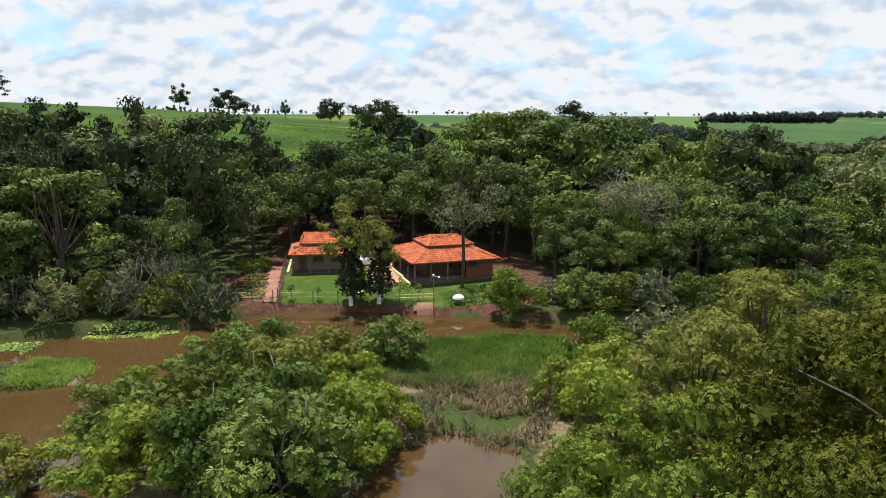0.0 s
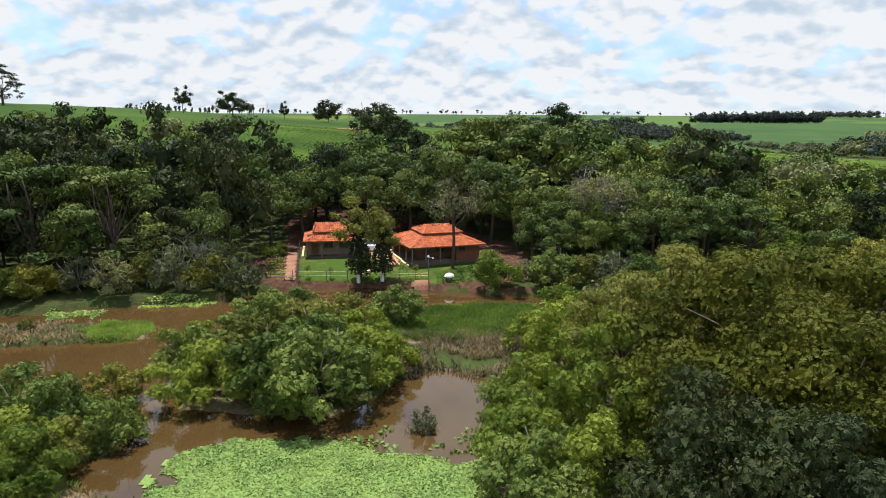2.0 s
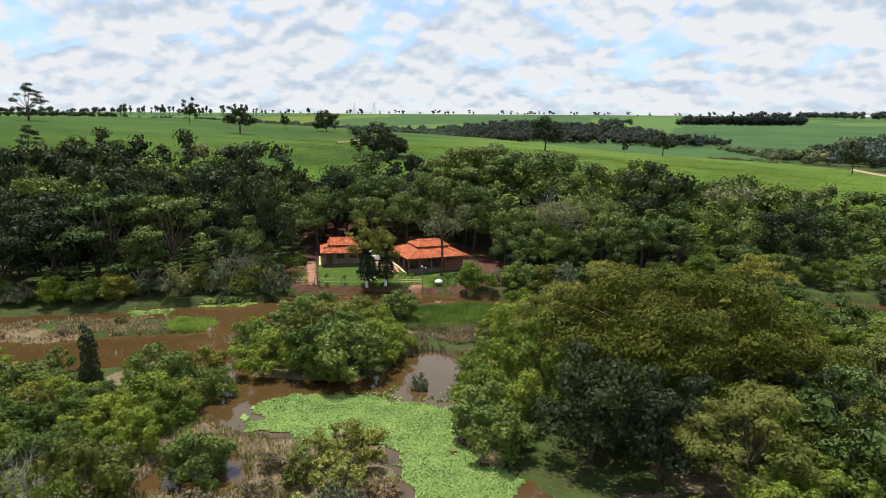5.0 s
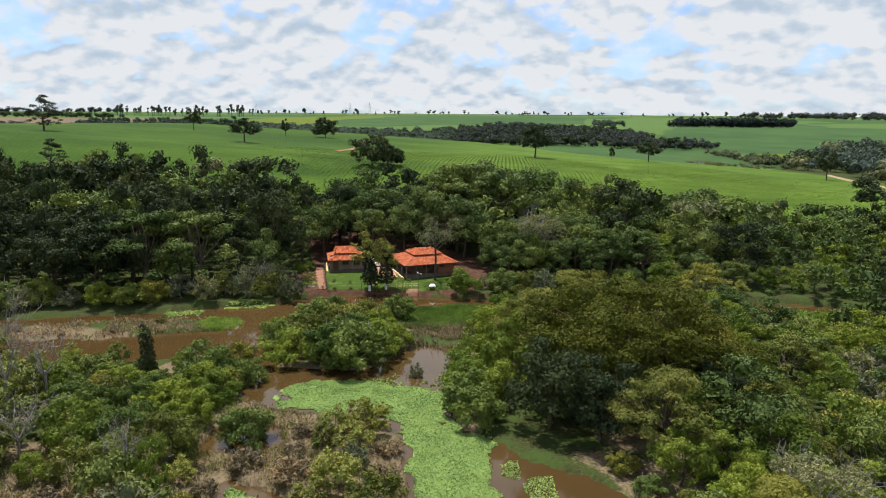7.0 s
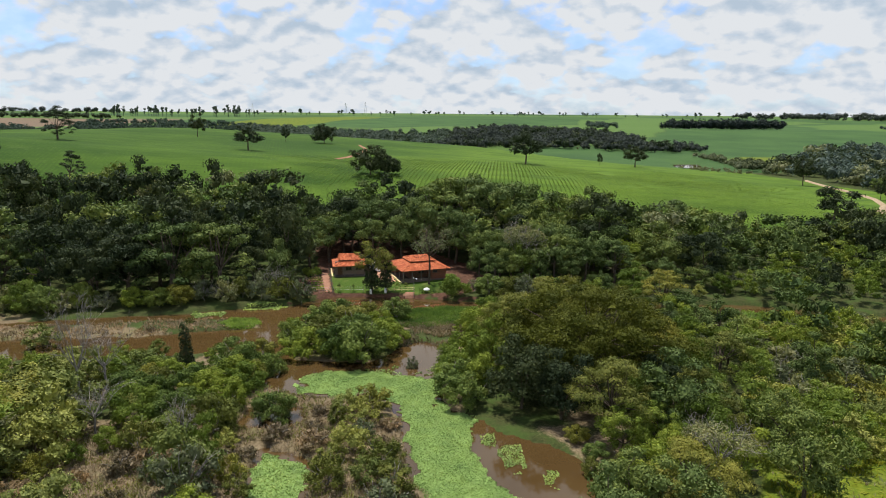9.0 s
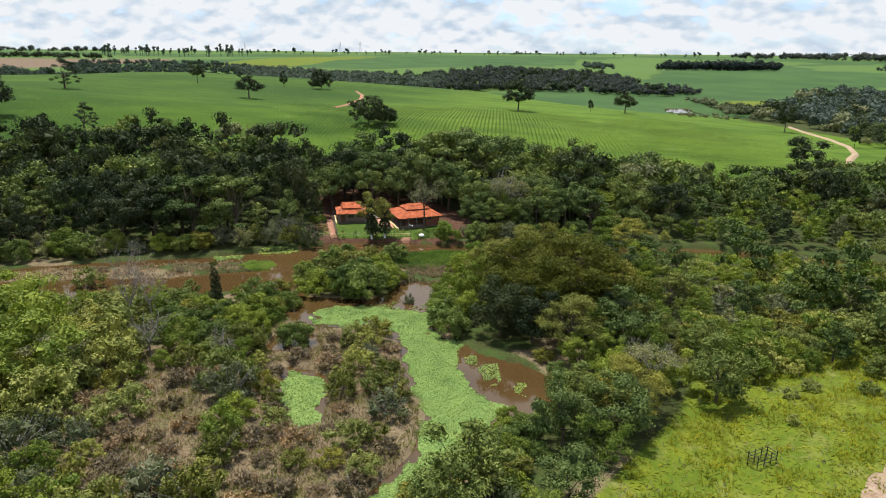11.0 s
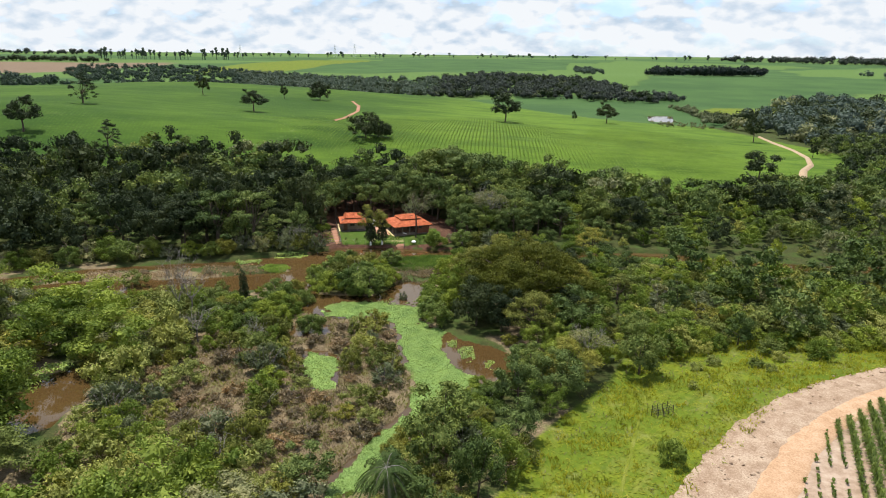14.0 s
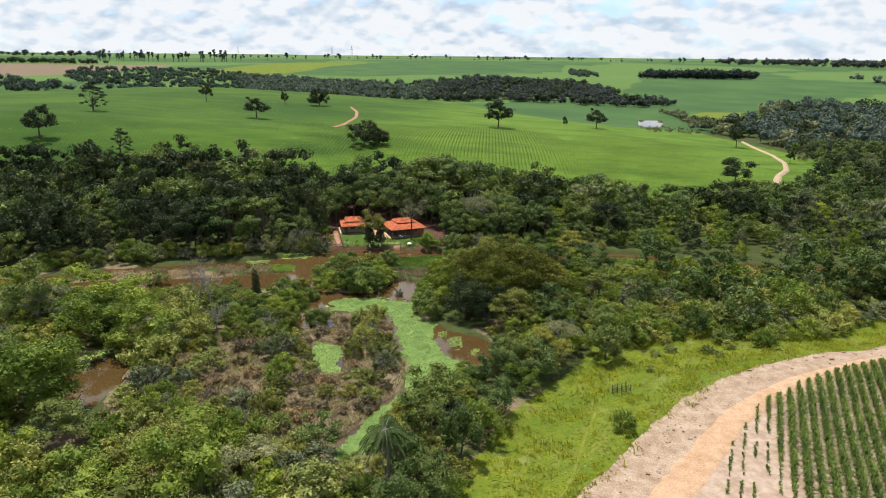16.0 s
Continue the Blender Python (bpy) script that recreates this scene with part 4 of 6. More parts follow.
    m = Matrix.Translation((x, y, max(z, -0.35) - sink)) @ Matrix.Rotation(turn, 4, "Z") @ Matrix.Diagonal((w, w, h, 1))
    if (kind, i) not in USED:
        USED.add((kind, i))
        proto.matrix_basis = m
        ob = proto
    else:
        s = proto.matrix_basis.to_scale()
        ob = copy_thing(proto, m @ Matrix.Diagonal((1 / s.x, 1 / s.y, 1 / s.z, 1)))
    if label:
        tagged(ob, label)
    return ob


TAKEN = []


MASS = {}


FAR_FORMS = {}


def far_form(kind, i):
    """One of a few crowns, of unit height and radius, for the joined mass of a wood."""
    if (kind, i) not in FAR_FORMS:
        rng = np.random.default_rng(900 + i)
        if kind == "shrub":
            cl = crown_clumps(rng, 3.4, 2.3, 0.0, 13, 0.78, 0.75)
            v, f = clump_leaves(rng, cl, 1150, 0.24, 0.15, core=0.62, single=True, spin=0.32)
            FAR_FORMS[kind, i] = (v / np.array([2.3, 2.3, 3.4]), f)
        else:
            cl = crown_clumps(rng, 10, 4.2, 1.2, 11, 1.55, 0.62)
            n, k = {"close": (3600, 0.29), "tree": (900, 0.46), "far": (560, 0.58)}[kind]
            v, f = clump_leaves(rng, cl, n, k, k * 0.61, core=0.62, single=True, spin=0.32)
            FAR_FORMS[kind, i] = (v / np.array([4.2, 4.2, 10]), f)
    return FAR_FORMS[kind, i]


def lod(rng, h, rad, mat, x, y, count=640):
    """A far tree for the joined mass of a wood."""
    v, f = far_form("shrub" if h < 5.5 else "close" if count > 800 else "tree" if count > 500 else "far", int(rng.integers(6)))
    a = rng.uniform(0, 6.28)
    turn = np.array([[math.cos(a), math.sin(a), 0], [-math.sin(a), math.cos(a), 0], [0, 0, 1]])
    z = float(height(np.array([x]), np.array([y]))[0])
    MASS.setdefault(mat, []).append((v @ turn * np.array([rad, rad, h]) + np.array([x, y, z]), f))


def build_mass():
    for mat, items in MASS.items():
        n = np.cumsum([0] + [len(v) for v, f in items])
        v, f = np.concatenate([v for v, f in items]), np.concatenate([f + k for (v, f), k in zip(items, n)])
        me = poly_mesh("wood_mass", v, f, M[mat])
        tone = me.attributes.new("tone", "FLOAT", "POINT")
        tone.data.foreach_set("value", np.repeat(np.random.default_rng(5).uniform(0, 1, len(items)), np.diff(n)).astype(np.float32))
        tagged(new("wood_mass", me), "dense green woodland behind the nearer trees", "woodland", kind="stuff")


MASS_OF = {"dark": ("leaf_dark_shade", 11.5, 4.6), "mid": ("leaf_forest", 10.0, 4.2), "flat": ("leaf_forest", 9.5, 4.6), "grey": ("leaf_grey", 10, 3.6), "bright": ("leaf_bright", 7, 3.6), "shrub": ("leaf_marsh", 3.4, 2.4), "shrub_bright": ("leaf_bright", 3.2, 2.3), "shrub_olive": ("leaf_olive", 3.2, 2.5), "shrub_grey": ("leaf_grey", 3.0, 2.3), "bare": ("leaf_grey", 6, 2.4)}


def scatter(poly, gap, kinds, hs=(0.8, 1.2), seed=1, keep_off=(), wet_ok=-0.6, tries=6000, limit=999, grow_by=None, mass=None, leaf_count=640, swap=None, slim=(0.9, 1.2)):
    """Plants spread over an outline, no nearer to one another than gap."""
    rng = np.random.default_rng(seed)
    p = np.array(poly)
    names, wts = list(kinds), np.array(list(kinds.values()), float)
    x = rng.uniform(p[:, 0].min(), p[:, 0].max(), tries)
    y = rng.uniform(p[:, 1].min(), p[:, 1].max(), tries)
    ok = (inside(poly, x, y) > 0) & (wetness(x, y) < wet_ok)
    for q in keep_off:
        ok &= inside(q, x, y) < 0.5
    n = 0
    for a, b in zip(x[ok], y[ok]):
        g = gap * rng.uniform(0.8, 1.25)
        if n >= limit:
            break
        if any((a - c) ** 2 + (b - d) ** 2 < (0.5 * (g + e)) ** 2 for c, d, e in TAKEN):
            continue
        TAKEN.append((a, b, g))
        k = names[int(rng.choice(len(names), p=wts / wts.sum()))]
        s = rng.uniform(*hs) * (grow_by(a, b) if grow_by else 1.0)
        if mass and mass(a, b):
            mt, h0, r0 = MASS_OF[k]
            lod(rng, h0 * s, r0 * s * rng.uniform(*slim), mt, a, b, leaf_count)
        else:
            if swap and swap(a, b):
                k = {"shrub": "near", "shrub_bright": "near_bright", "shrub_olive": "near_olive"}.get(k, k)
            place(k, a, b, s, s * rng.uniform(*slim))
        n += 1
    return n


def put(kind, x, y, h=1.0, w=None, gap=None, **more):
    TAKEN.append((x, y, gap if gap else 3.0))
    return place(kind, x, y, h, w, **more)

# ---- trees and bushes, known ones first ----
# by the houses
KINDS["lawn_tree"] = [broadleaf(101 + i, 10.2, 3.5, "leaf_olive", "lawn tree with whitewashed trunk and thin yellow-green crown", low=0.46, n=12, count=1900, size=0.30, leaf=(0.22, 0.085), group="lawn trees", bare=7, fine=True) for i in range(2)]
KINDS["tall_grey"] = [thin_tree(103, 12.2, 4.6, "tall thin grey tree on the lawn", 1500, group="lawn trees", low=0.5, trunk_r=0.019, trunk_mat="bark")]
put("lawn_tree", -11.1, 71.5, 1.0, 1.0, which=0)
put("lawn_tree", -8.2, 71.6, 0.80, 0.72, which=1)
KINDS["pillar"] = [column(131, 5.6, 0.95, "leaf_dark_shade", "dark creeper-covered stump standing like a pillar")]
put("pillar", -11.05, 71.55, 1.12, 1.55, label="dark creeper hanging round a lawn tree's trunk", sink=-0.9)
put("pillar", -8.2, 71.65, 1.0, 1.45, label="dark creeper hanging round a lawn tree's trunk", sink=-0.9)
put("tall_grey", 0.0, 77.0, 1.0, 0.95)
put("near_bright", 4.9, 69.2, 1.25, 1.3)
put("shrub_grey", -23.6, 66.5, 1.5, 1.2)
put("shrub_olive", -26.5, 66.6, 1.3, 1.3)
put("bare", -28.0, 67.5, 0.9, 0.9)
put("shrub_grey", -31, 66.2, 1.6, 1.3)
put("near", 11.5, 70, 1.2, 1.3)
put("near_olive", 14.5, 70.2, 1.1, 1.3)
put("shrub_grey", 18.5, 69.6, 1.3, 1.3)
put("near", 22.5, 69.2, 1.2, 1.3)
for x, y, s in ((13, 75.5, 0.62), (16.5, 76.5, 0.7), (21, 77.2, 0.75), (25.5, 77, 0.8), (13.8, 82, 0.8), (19.5, 84, 0.95), (29, 79, 0.85)):
    put("wood", x, y, s, s * 1.1)
put("shrub_olive", 26.5, 69.4, 1.3, 1.3)
put("shrub_grey", 9.0, 72.5, 0.8, 0.9)
for x, y, s, k in ((19.2, 80.5, 1.05, "grey"), (14.2, 79, 0.85, "wood"), (23, 79.5, 1.1, "bare"), (12.5, 84, 1.0, "wood"), (27, 80, 1.0, "wood"), (25, 86, 1.1, "wood"), (10.5, 78.5, 0.75, "wood"), (22, 75, 0.5, "wood"), (28, 75, 0.6, "wood"), (18.5, 73.5, 0.35, "wood"), (31.5, 78, 0.9, "wood"), (9.5, 90, 1.1, "wood"), (16, 88, 1.0, "wood"), (30, 84, 1.0, "wood"), (6, 96, 1.25, "wood"), (-1, 100, 1.3, "wood"), (-6.5, 98, 1.0, "wood"), (-13, 97, 1.0, "wood"), (-18, 101, 1.1, "wood"), (10.5, 103, 2.0, "flat"), (3, 106, 1.95, "flat"), (17, 104, 1.85, "wood"), (24, 104, 1.6, "wood"), (6.5, 110, 1.8, "wood"), (14, 111, 1.7, "wood"), (-22.5, 96, 1.05, "wood"), (-26, 89, 1.0, "wood"), (22, 96, 1.35, "wood"), (32.5, 106, 1.5, "wood"), (-9, 110, 1.2, "wood"), (-16, 114, 1.15, "wood"), (-3, 117, 1.2, "wood")):
    put(k, x, y, s, gap=4.2)
put("bright", 18.5, 78.2, 1.25, 0.9)
# island opposite the houses
for x, y, s, k in ((-9.2, 35.0, 1.7, "near"), (-12.5, 36.5, 1.5, "near"), (-17.5, 36.5, 1.25, "near_bright"), (-19.5, 41, 1.2, "near"), (-15.5, 42, 1.5, "near_olive"), (-11, 42, 1.5, "near"), (-6.5, 40, 1.25, "near_bright"), (-7.5, 46, 1.2, "near_bright"), (-12.5, 49, 1.35, "near_olive"), (-17, 49, 1.35, "near"), (-10, 53.5, 1.1, "near_olive"), (-15.5, 54.2, 1.2, "near"), (-4.5, 44, 0.8, "near_bright"), (-5.4, 54.8, 1.15, "near"), (-21, 46.5, 0.8, "near_bright")):
    put(k, x, y, s, s * 1.05)
# the wide olive tree and the trees round it
KINDS["great"] = [broadleaf(120, 12.6, 13.6, "leaf_great", "great spreading olive green tree over the marsh", "tree", 0.10, 84, 66000, 0.17, (0.19, 0.075), "", 0.42, fine=True)]
put("great", 21.0, 28.5, 1.0, 1.0, gap=15)
put("near_mid", 11.2, 18.5, 1.2, 1.1, gap=6)
put("near_mid", 15.5, 15.5, 1.15, 1.05, gap=6)
put("near_tree", 7.8, 30.5, 1.3, 1.1, gap=5)
put("near_spread", 11.5, 37, 1.0, 0.8, gap=6)
put("near_tree", 8.2, 40.5, 0.95, gap=4)
put("near_tree", 12.6, 43.0, 1.0, gap=4)
put("near_tree", 10.2, 47.5, 0.8, gap=3.5)
put("near_tree", 7.2, 36.0, 0.7, gap=3.5)
put("near_bright", 4.2, 32.6, 1.25, gap=2.5)
put("near_bright", 3.9, 27.8, 1.3, gap=2.5)
put("near", 3.6, 23.0, 1.3, gap=2.5)
put("near", 4.6, 19.3, 1.2, gap=2.5)
put("near_bright", 6.6, 46.8, 1.1, gap=2.5)
put("near_tree", 6.2, 24.2, 0.8, gap=4)
put("near_spread", 18.5, 46, 1.0, 0.95, gap=7)
put("near_spread", 26, 42, 0.95, 0.95, gap=7)
put("shrub_bright", 10.8, 56.5, 1.3, gap=3)
put("shrub_grey", 15.5, 55.5, 1.5, gap=3)
# left marsh
put("pillar", -32.5, 31.5, 1.05)
put("bare", -40.5, 18.5, 1.7, 1.2)
put("near", -17.3, 16.0, 1.15, 1.15)
put("bright", -21.7, 4.6, 0.85, 0.55)
put("bare", -24.5, 7.5, 0.7, 0.8)
put("near", -25.5, 30, 1.4)
put("near", -20.8, 30.6, 1.0, 0.9)
put("near_olive", -23.6, 36.8, 0.9)
put("shrub_grey", -2.0, 32.8, 0.62, 0.42)
put("shrub_brown", -4.5, 42, 0.8)
put("shrub", -57, 41, 1.1)
# by the meadow
put("shrub_bright", 29.5, -27.5, 1.05, 0.95)
for x, y, s in ((51.6, -1.6, 0.5), (39.8, -7.7, 0.34), (52.6, -4.0, 0.4), (42.6, -1.5, 0.42), (46.0, 0.5, 0.5), (56.5, 1.0, 0.5)):
    put("shrub", x, y, s, s * 1.1, gap=1.5, label="small green bush growing in the meadow grass")
put("mid", 7.5, -31.5, 0.9, 0.65, gap=4)
put("bright", 10.6, -27, 0.95, 0.8, gap=4)
put("mid", 13.5, -20, 0.62, 0.7, gap=4)
put("shrub_grey", 7.2, -22.5, 1.2, gap=3)
put("mid", 21, -8.5, 0.75, 0.85, gap=5)
put("grey", 26.5, -1, 0.7, 0.8, gap=5)
put("bright", 18.5, -13.5, 0.75, gap=4)
put("bright", 22, 1, 0.8, gap=4)
put("mid", 17.2, -5, 0.8, gap=4)
KINDS["palm"] = [palm(141, 7.6)]
put("palm", -1.6, -37.2)

# ---- woods by outline ----
NORTH_WOOD = [(-25, 66), (-31, 64.5), (-42, 61), (-56, 58.5), (-72, 55), (-90, 49), (-125, 44), (-150, 124), (-128, 137), (-104, 136), (-84, 140), (-60, 134), (-34, 128), (-28, 118), (-27, 92)]
CLEAR = [(-27.5, 68), (-27, 88), (-12, 93), (8, 91), (14, 86), (34, 86), (33, 70), (10, 69)]
EAST_WOOD = [(14, 68), (30, 68), (44, 69), (60, 68), (74, 63), (95, 58), (120, 55), (165, 62), (162, 110), (146, 128), (128, 118), (112, 112), (96, 109), (78, 107), (62, 110), (50, 116), (36, 120), (28, 118), (14, 112), (14, 88)]
BACK_WOOD = [(-30, 120), (-28, 100), (14, 100), (26, 116), (20, 124), (0, 126), (-14, 132)]
east_low = lambda x, y: min(1.0, 0.55 + (y - 66) / 40) * (1.46 - 0.30 * min(max((x - 30) / 45, 0), 1)) * (0.78 + 0.22 * min(max((y - 76) / 14, 0), 1)) if y > 72 else 0.75
west_shore = lambda x, y: 0.68 if float(wetness(np.array([x]), np.array([y]))[0]) > -5 else 1.1
deep = lambda x, y: float(wetness(np.array([x]), np.array([y]))[0]) < -24 or x < -84
scatter([(-26, 67), (-31, 65.6), (-42, 62.4), (-56, 59.8), (-72, 56.4), (-90, 50.5), (-90, 53.5), (-72, 59.4), (-56, 62.8), (-42, 65.4), (-31, 68.8), (-26, 70)], 3.3, {"near": 2.4, "near_olive": 0.8, "shrub_grey": 1.6, "near_bright": 1.6}, (0.9, 1.6), 2, limit=32)
# mostly dark kind here, its leaf colour standing in for cloud shade
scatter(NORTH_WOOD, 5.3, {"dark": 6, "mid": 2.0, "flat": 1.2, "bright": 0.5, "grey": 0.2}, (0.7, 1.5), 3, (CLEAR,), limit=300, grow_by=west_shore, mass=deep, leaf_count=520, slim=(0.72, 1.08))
scatter(BACK_WOOD, 5.0, {"dark": 3, "mid": 3, "flat": 2}, (0.95, 1.4), 4, (CLEAR,), limit=40, mass=lambda x, y: y > 116)
scatter(EAST_WOOD, 4.6, {"dark": 0.6, "mid": 3.6, "bare": 0.12, "grey": 0.9, "flat": 1.2, "bright": 2.8, "shrub": 1.6, "shrub_grey": 1.0}, (0.7, 1.15), 5, (CLEAR,), limit=270, grow_by=east_low, mass=lambda x, y: x > 62 or y > 92)
ISLAND_EAST = [(6, 22), (7.5, 36), (8.5, 43), (11, 50), (12, 58), (26, 60), (45, 59), (44, 40), (40, 18), (34, 6), (24, -4), (18, -16), (14, -12), (16, -6), (19, -3), (19, 10), (12, 14)]
scatter([(5.5, 18), (7.5, 36), (8.5, 43), (11, 50), (13, 58), (24, 60), (34, 58), (34, 6), (24, -4), (18, -10), (19, -3), (19, 10), (12, 14)], 3.7, {"near_tree": 2.6, "near_mid": 2.4, "near_spread": 0.6, "near_olive": 0.8, "near": 1.0}, (0.62, 0.95), 16, (), limit=66)
scatter(ISLAND_EAST, 3.7, {"bright": 3.6, "mid": 1.4, "olive": 1.0, "shrub_grey": 0.8, "shrub": 1.0}, (0.66, 0.95), 6, (), limit=100)
scatter([(-36, 22), (-36, 36), (-25, 37), (-21.5, 33), (-20.5, 27), (-23, 18)], 2.5, {"near": 2, "near_bright": 1.8, "near_olive": 1.0}, (0.6, 1.1), 17, (), limit=36, grow_by=lambda x, y: 1.0 - 0.6 * min(max((y - 25) / 10, 0), 1))
FAR_EAST = [(44, 58), (45, 36), (40, 16), (40, 5), (62, 14), (84, 12), (110, 20), (130, 24), (130, 44), (100, 46), (75, 52), (62, 57)]
scatter(FAR_EAST, 3.4, {"shrub": 3.4, "mid": 0.7, "bright": 0.9, "shrub_bright": 1.4, "shrub_grey": 1.8, "shrub_olive": 1.6}, (0.75, 1.35), 7, (EAST_LILIES,), limit=230, mass=lambda x, y: x > 54, grow_by=lambda x, y: 1.0 - 0.45 * min(max((y - 40) / 14, 0), 1))
WEST_MARSH = [(-23, 33), (-27, 38), (-50, 35), (-80, 32), (-100, 24), (-95, -40), (-60, -62), (-20, -62), (-4, -50), (-9, -33), (-20, -24), (-19, -8), (-22, 8), (-24, 20)]
POND_OPEN = [(-58, -6), (-50, 3), (-43, -2), (-41, -14), (-43.5, -27), (-51, -22)]
OPEN_MARSH = [(-40, 4), (-24, 8), (-18, -16), (-28, -20), (-38, -12)]
scatter(WEST_MARSH, 2.75, {"shrub": 3.4, "shrub_olive": 2.2, "shrub_bright": 1.6, "shrub_grey": 1.2, "bright": 0.4, "mid": 0.08, "bare": 0.15}, (0.65, 1.7), 8, (LEFT_POND, SMALL_POND, POND_LILIES, OPEN_MARSH, POND_OPEN), limit=430, mass=lambda x, y: x < -44 or y < -34, leaf_count=1100, swap=lambda x, y: x > -34 and y > 8, grow_by=lambda x, y: (0.78 + 0.5 * float(vnoise(x / 7, y / 7, 3))) * (1.0 - 0.45 * min(max((y - 20) / 12, 0), 1)))
scatter([(-40, 8), (-22, 10), (-6, 22), (0, -2), (-6, -20), (-24, -26), (-38, -12)], 3.1, {"shrub_brown": 2.4, "shrub_olive": 1.3, "shrub_grey": 0.6, "shrub": 0.9}, (0.55, 1.1), 9, (CARPET, SIDE_POOL), limit=66)
scatter([(-12, -24), (-4, -33), (0, -24), (6, -17), (14, -22), (9, -34), (3, -46), (-8, -52), (-22, -40)], 3.0, {"mid": 1.0, "shrub": 2, "shrub_bright": 1, "shrub_olive": 1.2}, (0.7, 1.2), 10, (CARPET,), limit=60, grow_by=lambda x, y: 0.85)
scatter([(-80, 41), (-80, 46), (-60, 51), (-38, 54), (-36, 50), (-48, 46), (-62, 44)], 6.5, {"shrub_brown": 3, "shrub_olive": 0.7}, (0.3, 0.6), 11, limit=14)
scatter([(28, 5), (34, -4), (40, 4), (48, 6), (60, 12), (52, 13), (36, 10)], 4.0, {"shrub": 2, "shrub_bright": 2, "mid": 0.5}, (0.5, 0.9), 12, limit=20)
scatter([(38, 8), (44, 19), (66, 19), (84, 12), (78, 8), (62, 9), (50, 9)], 3.2, {"shrub": 2, "shrub_bright": 2, "mid": 0.5}, (0.8, 1.4), 42, limit=40, mass=lambda x, y: True)
scatter([(55, 4), (62, 0), (76, 8), (72, 12), (60, 10)], 3.0, {"shrub_bright": 1, "shrub": 1}, (0.7, 1.1), 13, limit=6)
scatter([(70, 94), (84, 104), (104, 112), (124, 120), (142, 128), (147, 140), (166, 140), (166, 92), (120, 80)], 4.6, {"dark": 2, "mid": 3, "grey": 0.8, "bright": 0.8, "shrub": 0.5}, (0.7, 1.05), 43, limit=120, mass=lambda x, y: True, leaf_count=420)
TRACK_WOOD = [(150, 92), (152, 134), (160, 152), (172, 172), (186, 206), (196, 250), (276, 246), (330, 180), (300, 62), (170, 60)]
scatter(TRACK_WOOD, 6.4, {"dark": 2.4, "mid": 2.2, "grey": 1.6, "bright": 0.5, "shrub": 0.6, "shrub_grey": 0.8}, (0.55, 1.1), 41, (), limit=430, mass=lambda x, y: True, leaf_count=420)
build_mass()

# ---- lone trees of the crop field and beyond ----
for x, y, h, w, k in ((-154, 233, 13.6, 13.6, "field_flat"), (-148, 171, 15, 12.5, "lone"), (-112, 159, 10, 10, "field_flat"), (-129, 331, 13.5, 8.0, "lone"), (-81, 253, 12, 12, "lone"), (-85, 353, 10, 5, "lone"), (-64, 361, 13, 14.5, "field_bush"), (-21, 187, 11.5, 15, "field_bush"), (-14.5, 189, 7.5, 9, "field_bush"), (48, 294, 17, 16, "lone"), (116, 334, 14, 12.5, "lone"), (94, 327, 7.5, 3, "lone"), (180, 273, 16, 9.5, "lone"), (124, 150, 11, 12, "lone"), (178, 211, 7.5, 4, "lone")):
    h0, w0 = {"field_flat": (9.5, 10.0), "lone": (10.0, 8.4), "field_bush": (8.0, 10.6)}[k]
    put(k, x, y, h / h0, w / w0)


def far_wood(name, label, spots, mat, seed, size=(7, 12), lumps=2, count=64):
    """Distant woods: many small ragged crowns as one mass."""
    rng = np.random.default_rng(seed)
    iv, jf = ico()
    V, F, n = [], [], 0
    P, Q, L = [], [], []
    x, y = spots[:, 0], spots[:, 1]
    g = height(x, y)
    for a, b, z in zip(x, y, g):
        s = rng.uniform(*size) * rng.uniform(0.75, 1.15)
        for k in range(lumps):
            c = np.array([a + rng.normal(0, s * 0.28), b + rng.normal(0, s * 0.28), z + s * rng.uniform(0.3, 0.62)])
            d = unit(rng.normal(0, 1, (count, 3)) + np.array([0, 0, 0.5]))
            r = np.array([s * 0.40, s * 0.40, s * 0.36]) * rng.uniform(0.75, 1.15)
            P.append(c + d * r * rng.uniform(0.75, 1.15, (count, 1)))
            Q.append(d)
            L.append(np.full((count, 1), s))
            v = iv * (1 + rng.uniform(-0.25, 0.1, (len(iv), 1)))
            V.append(c + v * r * 0.72)
            F.append(jf + n)
            n += len(iv)
    L = np.concatenate(L)
    lv, lf = blades_of(rng, np.concatenate(P), np.concatenate(Q), 0.17 * L, 0.12 * L)
    faces = np.concatenate(F + [lf + n])
    me = poly_mesh(name, np.concatenate(V + [lv]), faces, M[mat])
    return tagged(new(name, me), label, "woodland", kind="stuff")


def spots(poly, count, seed, more=None):
    rng = np.random.default_rng(seed)
    p = np.array(poly, float)
    x, y = rng.uniform(p[:, 0].min(), p[:, 0].max(), count * 4), rng.uniform(p[:, 1].min(), p[:, 1].max(), count * 4)
    ok = (inside(poly, x, y) > 0) & (wetness(x, y) < -3)
    return np.stack((x[ok], y[ok]), 1)[:count]


VALLEY_EAST = [(10, 700), (30, 1000), (120, 990), (230, 900), (255, 800), (236, 720), (290, 665), (255, 615), (205, 622), (160, 650), (90, 690)]
far_wood("valley_wood", "dark green woods filling the distant valley", spots(VALLEY_EAST, 620, 21), "leaf_distant_haze", 22, (6, 11))
far_wood("valley_wood", "darkest crowns of the valley woods", spots(VALLEY_EAST, 260, 143), "leaf_dark_shade", 144, (6, 11))
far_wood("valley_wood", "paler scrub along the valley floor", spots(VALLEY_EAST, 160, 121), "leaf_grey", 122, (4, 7))
